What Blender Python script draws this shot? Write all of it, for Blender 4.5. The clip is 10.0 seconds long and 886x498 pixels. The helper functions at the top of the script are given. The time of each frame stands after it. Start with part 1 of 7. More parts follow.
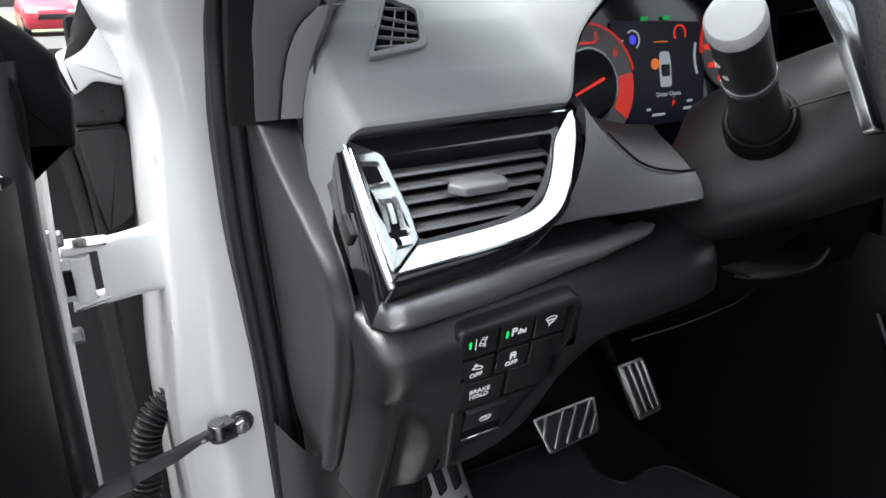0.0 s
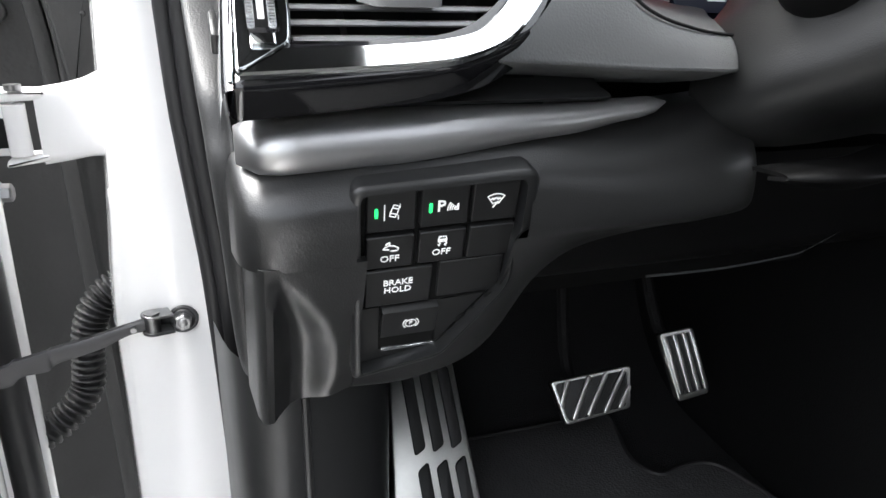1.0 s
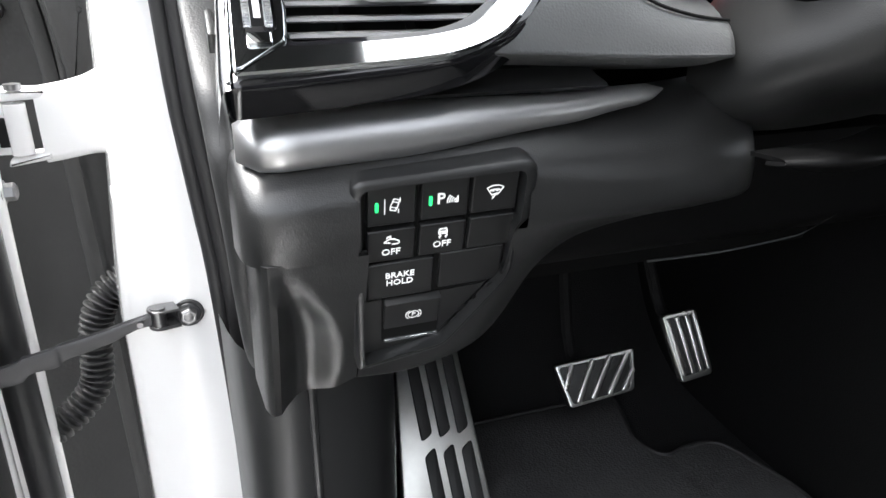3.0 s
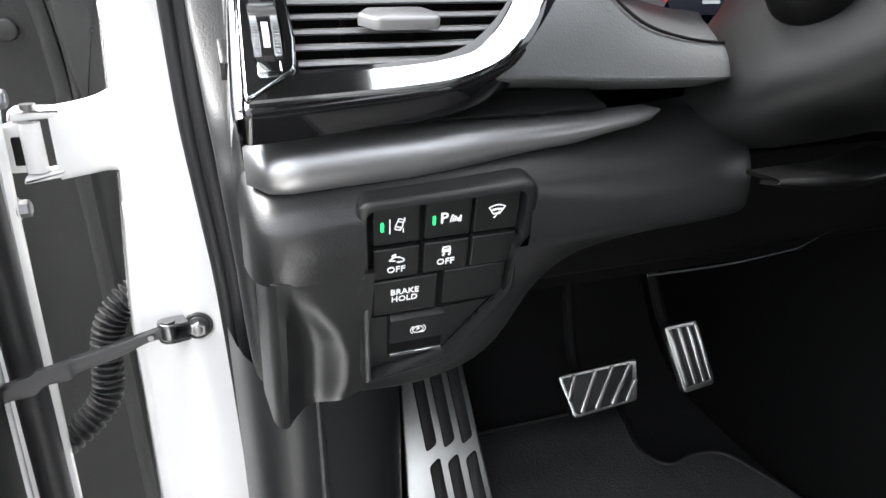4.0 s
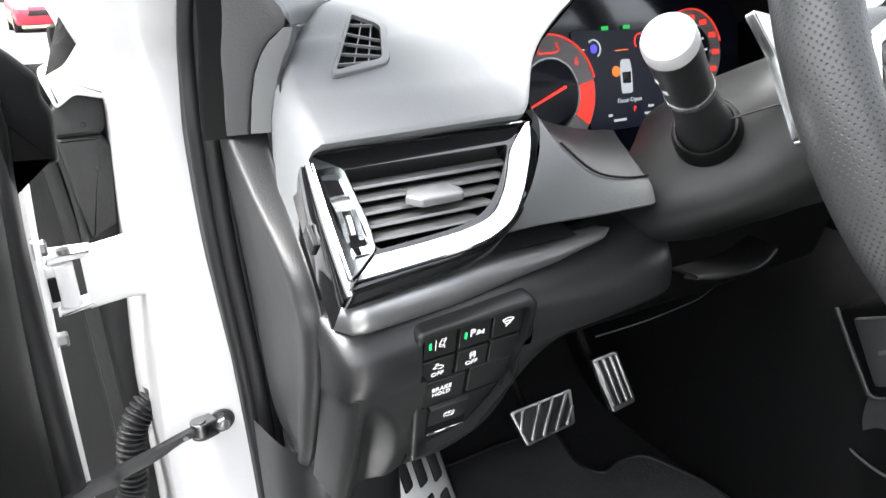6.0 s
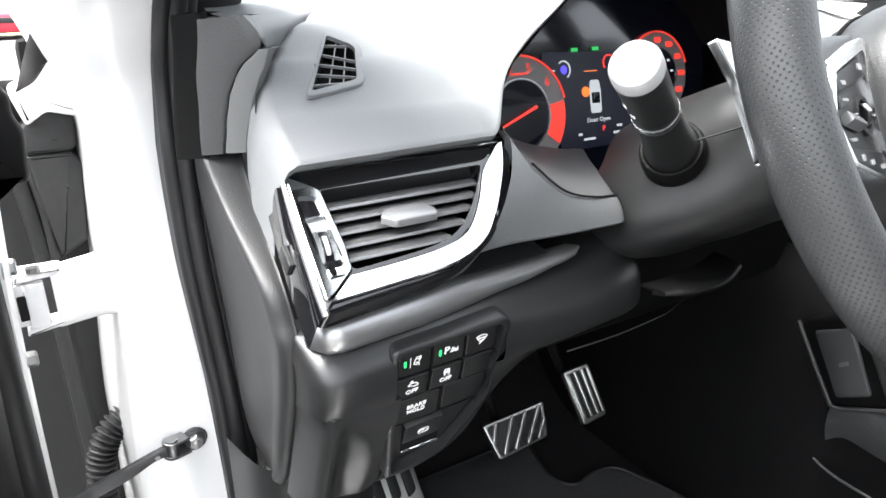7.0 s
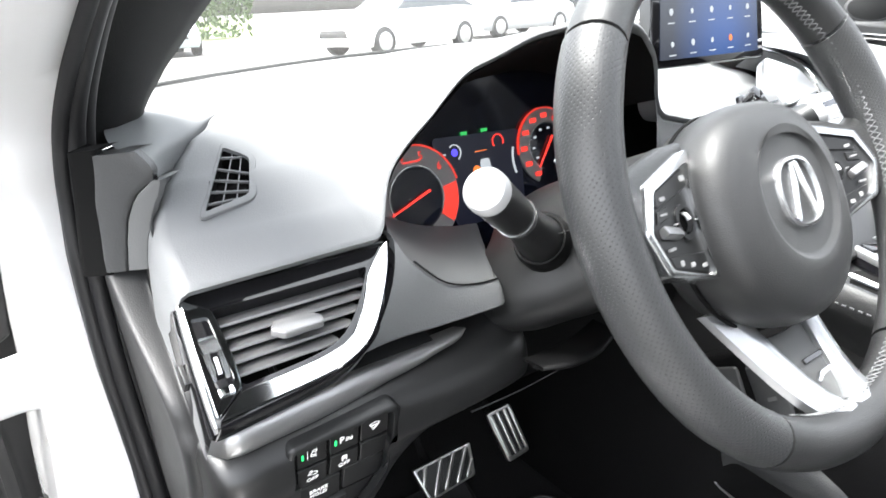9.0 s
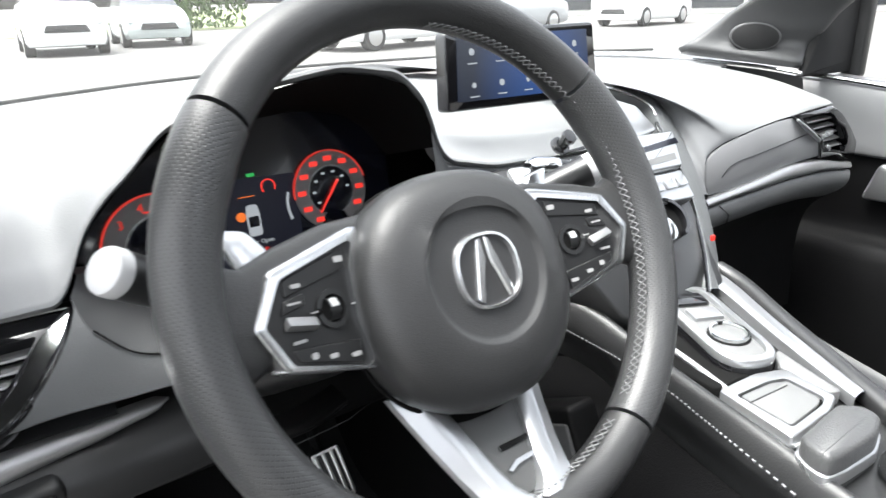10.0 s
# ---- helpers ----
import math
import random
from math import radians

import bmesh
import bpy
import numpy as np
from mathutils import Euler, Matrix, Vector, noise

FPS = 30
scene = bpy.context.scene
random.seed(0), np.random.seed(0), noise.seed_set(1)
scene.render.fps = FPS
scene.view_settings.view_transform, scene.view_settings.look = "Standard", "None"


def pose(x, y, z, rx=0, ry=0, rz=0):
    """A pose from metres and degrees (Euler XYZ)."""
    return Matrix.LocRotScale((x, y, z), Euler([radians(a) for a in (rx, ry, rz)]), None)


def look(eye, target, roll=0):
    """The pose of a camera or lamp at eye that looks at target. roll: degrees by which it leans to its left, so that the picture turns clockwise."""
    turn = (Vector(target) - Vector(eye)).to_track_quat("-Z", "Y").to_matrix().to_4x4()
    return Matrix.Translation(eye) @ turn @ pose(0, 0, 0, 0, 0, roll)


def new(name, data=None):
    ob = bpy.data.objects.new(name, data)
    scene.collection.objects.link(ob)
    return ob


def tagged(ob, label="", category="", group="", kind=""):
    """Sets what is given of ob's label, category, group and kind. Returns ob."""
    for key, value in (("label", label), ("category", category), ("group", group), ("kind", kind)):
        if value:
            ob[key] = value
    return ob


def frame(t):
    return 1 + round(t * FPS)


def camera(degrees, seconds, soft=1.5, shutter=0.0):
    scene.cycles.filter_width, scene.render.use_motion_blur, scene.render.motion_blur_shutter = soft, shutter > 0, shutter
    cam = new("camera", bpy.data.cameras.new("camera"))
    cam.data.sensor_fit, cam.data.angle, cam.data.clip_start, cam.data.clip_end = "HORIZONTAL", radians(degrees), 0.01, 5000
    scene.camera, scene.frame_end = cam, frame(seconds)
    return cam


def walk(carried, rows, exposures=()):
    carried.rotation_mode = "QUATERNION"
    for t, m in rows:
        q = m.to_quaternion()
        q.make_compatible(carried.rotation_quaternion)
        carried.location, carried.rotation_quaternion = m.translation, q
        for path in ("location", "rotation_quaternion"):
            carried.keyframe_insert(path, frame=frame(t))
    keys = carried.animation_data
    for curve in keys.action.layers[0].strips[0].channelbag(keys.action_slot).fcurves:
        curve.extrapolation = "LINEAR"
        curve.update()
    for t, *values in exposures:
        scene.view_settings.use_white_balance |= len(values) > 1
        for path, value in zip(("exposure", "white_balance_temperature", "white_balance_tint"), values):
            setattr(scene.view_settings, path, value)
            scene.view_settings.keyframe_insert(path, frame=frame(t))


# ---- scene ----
cam = camera(65, 10.0, shutter=0.2)
PATH = [
    (0, (-0.851, -0.141, 1.015), (0.068, 1.499, 0.332), -1.1),
    (0.5, (-0.771, -0.137, 0.976), (-0.076, 1.598, 0.264), -0.1),
    (1, (-0.745, -0.124, 0.93), (-0.115, 1.635, 0.218), 1.6),
    (1.5, (-0.745, -0.118, 0.926), (-0.149, 1.64, 0.18), 0.3),
    (2, (-0.743, -0.119, 0.928), (-0.128, 1.626, 0.167), 0.5),
    (3.5, (-0.745, -0.128, 0.937), (-0.132, 1.623, 0.19), 0.1),
    (4, (-0.746, -0.132, 0.942), (-0.141, 1.626, 0.205), 0.0),
    (4.5, (-0.757, -0.146, 0.96), (-0.156, 1.612, 0.218), -0.1),
    (5, (-0.787, -0.152, 0.986), (-0.068, 1.563, 0.249), -2.4),
    (5.5, (-0.822, -0.162, 1.013), (0.033, 1.493, 0.285), -1.5),
    (6.8, (-0.851, -0.169, 1.037), (0.138, 1.435, 0.368), -1.9),
    (7, (-0.846, -0.17, 1.036), (0.154, 1.425, 0.361), -0.9),
    (7.5, (-0.84, -0.175, 1.032), (0.186, 1.393, 0.332), -1.2),
    (8, (-0.838, -0.182, 1.044), (0.18, 1.398, 0.362), -1.3),
    (8.5, (-0.819, -0.193, 1.058), (0.228, 1.369, 0.375), -2.0),
    (9, (-0.817, -0.216, 1.105), (0.279, 1.319, 0.438), -2.8),
    (9.5, (-0.764, -0.258, 1.145), (0.407, 1.218, 0.475), 0.2),
    (10, (-0.631, -0.298, 1.135), (0.476, 1.223, 0.454), -1.3),
]
walk(cam, [(t, look(eye, target, roll)) for t, eye, target, roll in PATH],
     exposures=[(0, 2.2, 6250, 5), (0.4, 2.52, 6350, 7), (1.0, 2.95, 6420, 9), (2.0, 3.15, 6450, 9), (3.5, 3.18, 6450, 9), (4.5, 3.27, 6450, 9), (5.5, 3.3, 6450, 9), (7.0, 3.33, 6450, 9), (8.5, 3.32, 6450, 9), (9.3, 3.4, 6450, 9), (9.6, 3.18, 6450, 9), (10, 2.75, 6450, 9)])

# ---- light ----
world = bpy.data.worlds.new("overcast_sky")
scene.world = world
world.use_nodes = True
wn = world.node_tree
sky = wn.nodes.new("ShaderNodeTexSky")
sky.sky_type = "NISHITA"
sky.sun_disc = False
sky.sun_elevation = radians(69)
sky.sun_rotation = radians(-68)
sky.air_density, sky.dust_density = 1.0, 6.0
veil = wn.nodes.new("ShaderNodeHueSaturation")
veil.inputs["Saturation"].default_value = 0.25
wn.links.new(sky.outputs[0], veil.inputs["Color"])
wn.links.new(veil.outputs[0], wn.nodes["Background"].inputs[0])
wn.nodes["Background"].inputs[1].default_value = 0.12
sun_data = bpy.data.lights.new("sun", "SUN")
sun_data.energy, sun_data.angle, sun_data.color = 1.7, radians(50), (1.0, 0.99, 0.97)
sun = new("sun", sun_data)
sun.matrix_world = look((-3.2, 1.2, 9), (0, 0, 0))


# ---- materials ----
def material(name, color, rough=0.5, metal=0.0, grain=0.0, size=900.0, vary=0.0, coat=0.0, emit=0.0, spec=0.5, dirt=0.0):
    """A surface: colour with slow and fine variation, and a bump of that grain size (per metre)."""
    m = bpy.data.materials.new(name)
    m.use_nodes = True
    nt = m.node_tree
    p = nt.nodes["Principled BSDF"]
    p.inputs["Roughness"].default_value = rough
    p.inputs["Metallic"].default_value = metal
    p.inputs["Specular IOR Level"].default_value = spec
    p.inputs["Coat Weight"].default_value = coat
    p.inputs["Coat Roughness"].default_value = 0.05
    p.inputs["Base Color"].default_value = (*color, 1)
    if emit:
        p.inputs["Emission Color"].default_value = (*color, 1)
        p.inputs["Emission Strength"].default_value = emit
    at = nt.nodes.new("ShaderNodeTexCoord").outputs["Object"]
    if vary or dirt:
        slow = nt.nodes.new("ShaderNodeTexNoise")
        slow.inputs["Scale"].default_value = 14
        slow.inputs["Detail"].default_value = 6
        slow.inputs["Roughness"].default_value = 0.65
        nt.links.new(at, slow.inputs["Vector"])
        mix = nt.nodes.new("ShaderNodeMix")
        mix.data_type = "RGBA"
        k = max(vary, dirt)
        mix.inputs[6].default_value = (*[c * (1 - k) for c in color], 1)
        mix.inputs[7].default_value = (*[min(1, c * (1 + k)) for c in color], 1)
        nt.links.new(slow.outputs["Fac"], mix.inputs[0])
        nt.links.new(mix.outputs[2], p.inputs["Base Color"])
        ramp = nt.nodes.new("ShaderNodeMapRange")
        ramp.inputs[3].default_value = max(0.02, rough - 0.09)
        ramp.inputs[4].default_value = min(1, rough + 0.09)
        nt.links.new(slow.outputs["Fac"], ramp.inputs[0])
        nt.links.new(ramp.outputs[0], p.inputs["Roughness"])
    if grain:
        fine = nt.nodes.new("ShaderNodeTexVoronoi")
        fine.inputs["Scale"].default_value = size
        nt.links.new(at, fine.inputs["Vector"])
        bump = nt.nodes.new("ShaderNodeBump")
        bump.inputs["Strength"].default_value = grain
        bump.inputs["Distance"].default_value = 0.0006
        nt.links.new(fine.outputs["Distance"], bump.inputs["Height"])
        nt.links.new(bump.outputs[0], p.inputs["Normal"])
    return m


PAD = material("soft_dash_vinyl", (0.150, 0.154, 0.158), 0.55, grain=0.22, size=900, vary=0.12, spec=0.35)
FASCIA = material("soft_fascia_vinyl", (0.083, 0.0855, 0.088), 0.40, grain=0.3, size=850, vary=0.12)
BOWL = material("matt_fascia_vinyl", (0.066, 0.068, 0.070), 0.60, grain=0.2, size=850, vary=0.12, spec=0.15)
INLAYGREY = material("grey_inlay_plastic", (0.17, 0.172, 0.176), 0.45, grain=0.1, size=900, vary=0.06)
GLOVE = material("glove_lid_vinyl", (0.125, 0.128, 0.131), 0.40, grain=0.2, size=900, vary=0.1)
FORKGREY = material("grey_fork_plastic", (0.085, 0.086, 0.085), 0.5, vary=0.05)
BANDVINYL = material("dark_border_vinyl", (0.110, 0.115, 0.117), 0.5, grain=0.22, size=900, vary=0.1, spec=0.35)
TOUCH = material("pale_touch_surface", (0.12, 0.122, 0.122), 0.42, vary=0.06)
PLASTIC = material("grained_dark_plastic", (0.0135, 0.0137, 0.014), 0.33, grain=0.10, size=1300, vary=0.10, spec=0.68)
SMOOTH = material("satin_dark_plastic", (0.014, 0.0145, 0.015), 0.34, vary=0.1)
COARSE = material("coarse_grained_plastic", (0.045, 0.046, 0.047), 0.45, grain=0.25, size=650, vary=0.12)
ENDCAP = material("grained_end_plastic", (0.026, 0.0264, 0.027), 0.46, grain=0.18, size=1000, vary=0.1, spec=0.35)
GREYTRIM = material("light_grey_trim", (0.11, 0.112, 0.112), 0.5, grain=0.2, size=900, vary=0.06)
CAPWHITE = material("pale_silver_cap", (0.45, 0.455, 0.46), 0.4, vary=0.05)
SLAT = material("satin_grey_slat", (0.26, 0.26, 0.264), 0.33, metal=0.7, vary=0.06)
TAB = material("satin_grey_tab", (0.25, 0.25, 0.253), 0.40, metal=0.5, vary=0.06)
SATIN = material("satin_graphite_trim", (0.46, 0.46, 0.464), 0.33, metal=0.9, vary=0.05)
DARKCHROME = material("smoked_chrome", (0.50, 0.52, 0.53), 0.09, metal=1.0)
GLOSS = material("gloss_black_plastic", (0.006, 0.006, 0.007), 0.06, coat=0.6)
CHROME = material("bright_chrome", (0.80, 0.82, 0.83), 0.07, metal=1.0)
EMBLEM = material("bright_silver_emblem", (0.66, 0.67, 0.68), 0.20, metal=0.9)
MARKGREY = material("grey_marking", (0.30, 0.30, 0.30), 0.5)
SILVER = material("satin_silver", (0.66, 0.67, 0.68), 0.24, metal=1.0, vary=0.05)
SILVERPLASTIC = material("silver_plastic", (0.46, 0.47, 0.48), 0.30, metal=0.85, vary=0.02)
ALU = material("brushed_aluminium", (0.58, 0.58, 0.56), 0.3, metal=1.0, vary=0.12)
WORNALU = material("worn_brushed_aluminium", (0.64, 0.64, 0.615), 0.38, metal=1.0, vary=0.35)
RUBBER = material("black_rubber", (0.009, 0.009, 0.0095), 0.6, grain=0.15, size=500, vary=0.2)
SEAL = material("door_seal_rubber", (0.012, 0.012, 0.013), 0.5, vary=0.2)
PAINT = material("white_car_paint", (0.80, 0.80, 0.80), 0.22, coat=0.7, vary=0.02)
WINGCOVER = material("moulded_wing_plastic", (0.022, 0.0222, 0.0226), 0.55, grain=0.25, size=300, vary=0.35, spec=0.3)
CAVITY = material("unlit_black_plastic", (0.005, 0.005, 0.0054), 0.5, grain=0.4, size=260, vary=0.3, spec=0.15)
MATPILE = material("tufted_mat_pile", (0.064, 0.064, 0.065), 0.95, grain=1.0, size=420, vary=0.35, spec=0.1)
CARPET = material("black_carpet", (0.013, 0.013, 0.0133), 0.95, grain=1.0, size=700, vary=0.3, spec=0.1)
LINING = material("matt_black_lining", (0.006, 0.006, 0.006), 0.9, spec=0.1)
LEATHER = material("black_leather", (0.018, 0.0185, 0.019), 0.38, grain=0.14, size=650, vary=0.1)
WHEELHIDE = material("smooth_wheel_leather", (0.026, 0.0264, 0.0268), 0.40, grain=0.25, size=1000, vary=0.1)
AIRBAG = material("grained_airbag_plastic", (0.026, 0.0264, 0.0268), 0.42, grain=0.2, size=1100, vary=0.08)
# dark plastic, its albedo lowered further to stand for shade under the dash
DARKSIDE = material("dark_plastic_with_shade", (0.0045, 0.0045, 0.0047), 0.5, grain=0.15, size=1100, vary=0.2, spec=0.10)
DARKTRIM = material("matt_pillar_cloth", (0.015, 0.0152, 0.0155), 0.7, grain=0.2, size=900, vary=0.1, spec=0.15)
LEVER = material("black_lever_plastic", (0.005, 0.005, 0.0052), 0.4, vary=0.1, spec=0.12)
SHROUD = material("grained_column_plastic", (0.013, 0.0133, 0.0136), 0.42, grain=0.10, size=1300, vary=0.10, spec=0.36)
# dark trim whose albedo is lowered further to hold the shade low in the cabin
SHADETRIM = material("shade_dark_trim", (0.0055, 0.0055, 0.0058), 0.6, grain=0.3, size=700, vary=0.25, spec=0.12)
STITCH = material("grey_thread", (0.15, 0.153, 0.156), 0.7)
BUTTON = material("black_button", (0.008, 0.0082, 0.0085), 0.40, vary=0.1)
WHITEMARK = material("white_marking", (0.85, 0.85, 0.85), 0.5, emit=0.05)
GREENLAMP = material("green_indicator", (0.03, 0.9, 0.18), 0.4, emit=0.15)
STEEL = material("zinc_plated_steel", (0.28, 0.28, 0.285), 0.36, metal=1.0, vary=0.25)
BLACKSTEEL = material("black_painted_steel", (0.03, 0.03, 0.032), 0.35, vary=0.3)


# ---- shaping helpers ----
def thing(name, label, category, base=(0, 0, 0), group="", kind=""):
    ob = new(name)
    ob.empty_display_size = 0.02
    ob.location = base
    return tagged(ob, label, category, group, kind)


def part(name, bm, mat, parent=None, label="", smooth=40):
    me = bpy.data.meshes.new(name)
    bmesh.ops.remove_doubles(bm, verts=bm.verts, dist=1e-6)
    bmesh.ops.recalc_face_normals(bm, faces=bm.faces)
    for f in bm.faces:
        f.smooth = smooth > 0
    lim = radians(smooth)
    for e in bm.edges:
        if len(e.link_faces) == 2 and e.calc_face_angle(0) > lim:
            e.smooth = False
    bm.to_mesh(me)
    bm.free()
    me.materials.append(mat)
    ob = new(name, me)
    if parent:
        ob.parent = parent
        top = parent.parent or parent
        ob.matrix_parent_inverse = Matrix.Translation(-top.location) if parent is top else Matrix.Identity(4)
    return tagged(ob, label) if label else ob


def basis(origin, ux, uy):
    """A frame of axes: local x along ux, local y near uy, local z out of the face."""
    a = Vector(ux).normalized()
    n = a.cross(Vector(uy)).normalized()
    b = n.cross(a)
    m = Matrix((a, b, n)).transposed().to_4x4()
    m.translation = origin
    return m


def spline(pts, k=6, closed=False):
    """Points of a smooth curve through pts."""
    p = np.asarray(pts, float)
    n = len(p)
    out = []
    for i in range(n if closed else n - 1):
        if closed:
            a, b, c, d = p[i - 1], p[i], p[(i + 1) % n], p[(i + 2) % n]
        else:
            a, b, c, d = p[max(i - 1, 0)], p[i], p[i + 1], p[min(i + 2, n - 1)]
        for j in range(k):
            t = j / k
            out.append(0.5 * (2 * b + (c - a) * t + (2 * a - 5 * b + 4 * c - d) * t * t + (3 * b - a - 3 * c + d) * t ** 3))
    if not closed:
        out.append(p[-1])
    return np.array(out)


def sheet(rows, closed=False, caps=False, bm=None):
    """A skin over rows of points, all rows equally long."""
    bm = bm or bmesh.new()
    v = [[bm.verts.new(p) for p in r] for r in rows]
    n = len(v[0])
    for a, b in zip(v, v[1:]):
        for j in range(n if closed else n - 1):
            q = (a[j], a[(j + 1) % n], b[(j + 1) % n], b[j])
            bm.faces.new(q)
    if caps:
        bm.faces.new(v[0])
        bm.faces.new(v[-1])
    return bm


def smooth_sheet(rows, ku=5, kv=5, thick=0.0):
    """A smooth skin through a coarse net of points, with thickness."""
    g = np.array([spline(r, kv) for r in rows])
    g = np.array([spline(g[:, j], ku) for j in range(g.shape[1])]).transpose(1, 0, 2)
    bm = sheet(g)
    if thick:
        bmesh.ops.recalc_face_normals(bm, faces=bm.faces)
        bmesh.ops.solidify(bm, geom=bm.faces[:], thickness=thick)
    return bm


def tube(pts, radius, seg=10, closed=False, bm=None, flat=1.0, caps=True):
    """A round bar along pts; radius may be a list; flat squeezes it along its second axis."""
    p = [Vector(q) for q in pts]
    n = len(p)
    r = radius if isinstance(radius, (list, tuple, np.ndarray)) else [radius] * n
    rows, ref = [], None
    for i in range(n):
        a = p[i - 1] if i or closed else p[i]
        b = p[(i + 1) % n] if i < n - 1 or closed else p[i]
        d = (b - a).normalized()
        if ref is None:
            ref = d.orthogonal().normalized()
        ref = (ref - d * ref.dot(d)).normalized()
        w = d.cross(ref)
        rows.append([p[i] + (ref * math.cos(2 * math.pi * j / seg) + w * math.sin(2 * math.pi * j / seg) * flat) * r[i] for j in range(seg)])
    if closed:
        rows.append(rows[0])
    return sheet(rows, closed=True, caps=caps and not closed, bm=bm)


def rounded(pts, r, n=4):
    """A 2D outline with its corners rounded; r is a number or one per corner."""
    out = []
    m = len(pts)
    for i in range(m):
        rr = r[i] if isinstance(r, (list, tuple)) else r
        p, a, b = Vector(pts[i]), Vector(pts[i - 1]), Vector(pts[(i + 1) % m])
        da, db = (a - p), (b - p)
        ca, cb = min(rr, da.length * 0.48), min(rr, db.length * 0.48)
        s, e = p + da.normalized() * ca, p + db.normalized() * cb
        for j in range(n + 1):
            t = j / n
            out.append(tuple(s * (1 - t) ** 2 + p * 2 * t * (1 - t) + e * t * t))
    return out


def prism(outline, m, front, back, bevel=0.0, bm=None, hole=None):
    """An outline in the axes of m, from local z=back to z=front, its front edge chamfered; hole: an inner outline of as many points."""
    bm = bm or bmesh.new()

    def ring(pts, z):
        return [m @ Vector((x, y, z)) for x, y in pts]

    def inset(pts, d):
        res = []
        k = len(pts)
        for i in range(k):
            t = Vector(pts[(i + 1) % k]) - Vector(pts[i - 1])
            nrm = Vector((-t.y, t.x)).normalized() if t.length > 1e-9 else Vector((0, 0))
            res.append(tuple(Vector(pts[i]) + nrm * d * (1 if area > 0 else -1)))
        return res

    area = sum(outline[i - 1][0] * outline[i][1] - outline[i][0] * outline[i - 1][1] for i in range(len(outline)))
    rows = [ring(outline, back)]
    if bevel:
        rows.append(ring(outline, front - bevel))
        rows.append(ring(inset(outline, bevel * 0.4), front - bevel * 0.35))
        top = inset(outline, bevel)
    else:
        top = outline
    rows.append(ring(top, front))
    if hole:
        rows.append(ring(hole, front))
        rows.append(ring(hole, back))
        rows.append(rows[0])
        return sheet(rows, closed=True, bm=bm)
    return sheet(rows, closed=True, caps=True, bm=bm)


def rbox(size, m, bevel=0.0, seg=2, bm=None):
    b = bmesh.new()
    bmesh.ops.create_cube(b, size=1, matrix=Matrix.Diagonal((*size, 1)))
    if bevel:
        bmesh.ops.bevel(b, geom=b.edges[:] + b.verts[:], offset=bevel, segments=seg, affect="EDGES", profile=0.6)
    bmesh.ops.transform(b, matrix=m, verts=b.verts)
    if bm is None:
        return b
    me = bpy.data.meshes.new("tmp")
    b.to_mesh(me)
    b.free()
    bm.from_mesh(me)
    bpy.data.meshes.remove(me)
    return bm


def disc(m, radius, front, back, bevel=0.0, seg=32, bm=None, squash=1.0):
    return prism([(radius * math.cos(2 * math.pi * i / seg), radius * squash * math.sin(2 * math.pi * i / seg)) for i in range(seg)], m, front, back, bevel, bm)


def arc(m, r0, r1, a0, a1, front, back, seg=24, bm=None):
    """A flat ring piece between two angles (degrees)."""
    bm = bm or bmesh.new()
    rows = []
    for i in range(seg + 1):
        a = radians(a0 + (a1 - a0) * i / seg)
        c, s = math.cos(a), math.sin(a)
        rows.append([m @ Vector((r * c, r * s, z)) for r, z in ((r0, back), (r0, front), (r1, front), (r1, back))])
    return sheet(rows, closed=True, caps=True, bm=bm)


def line_marks(m, strokes, width, height=0.0003, bm=None):
    """Flat strokes (lists of 2D points) lying on a face."""
    bm = bm or bmesh.new()
    for s in strokes:
        for a, b in zip(s, s[1:]):
            a, b = Vector(a), Vector(b)
            d = b - a
            if d.length < 1e-7:
                continue
            q = Vector((-d.y, d.x)).normalized() * width / 2
            e = d.normalized() * width * 0.3
            prism([tuple(a - q - e), tuple(b - q + e), tuple(b + q + e), tuple(a + q - e)], m, height, 0, 0, bm)
    return bm


def lettering(name, words, m, size, mat, parent, bold=0.0, align="CENTER"):
    cu = bpy.data.curves.new(name, "FONT")
    cu.body, cu.size, cu.align_x, cu.align_y = words, size, align, "CENTER"
    cu.extrude, cu.offset, cu.space_line = 0.0002, bold, 0.95
    cu.resolution_u = 2
    tmp = bpy.data.objects.new("tmp", cu)
    scene.collection.objects.link(tmp)
    me = bpy.data.meshes.new_from_object(tmp.evaluated_get(bpy.context.evaluated_depsgraph_get()))
    bpy.data.objects.remove(tmp)
    bm = bmesh.new()
    bm.from_mesh(me)
    bpy.data.meshes.remove(me)
    bmesh.ops.transform(bm, matrix=m, verts=bm.verts)
    return part(name, bm, mat, parent, smooth=0)


def mix(a, b, t):
    return a + (b - a) * t


def curve(x, table):
    """Smooth value at x from a table of (x, value)."""
    xs = [p[0] for p in table]
    if x <= xs[0]:
        return table[0][1]
    for (xa, ya), (xb, yb) in zip(table, table[1:]):
        if x <= xb:
            t = (x - xa) / (xb - xa)
            return mix(ya, yb, t * t * (3 - 2 * t) * 0.5 + t * 0.5)
    return table[-1][1]


# ---- dashboard ----
dash = thing("dashboard", "dark grey soft-touch car dashboard with satin trim", "dashboard", (-0.1, 0.3, 0.7))

BACK = 0.66
SIDE_M = basis((-0.6610, 0.2560, 1.0050), (1, 0.02, 0.0), (0.0, 0.90, 0.42))
SIDE_HOLE = [(-0.0350, -0.0456), (0.0035, -0.0366), (0.0228, 0.0083), (0.0082, 0.0262)]


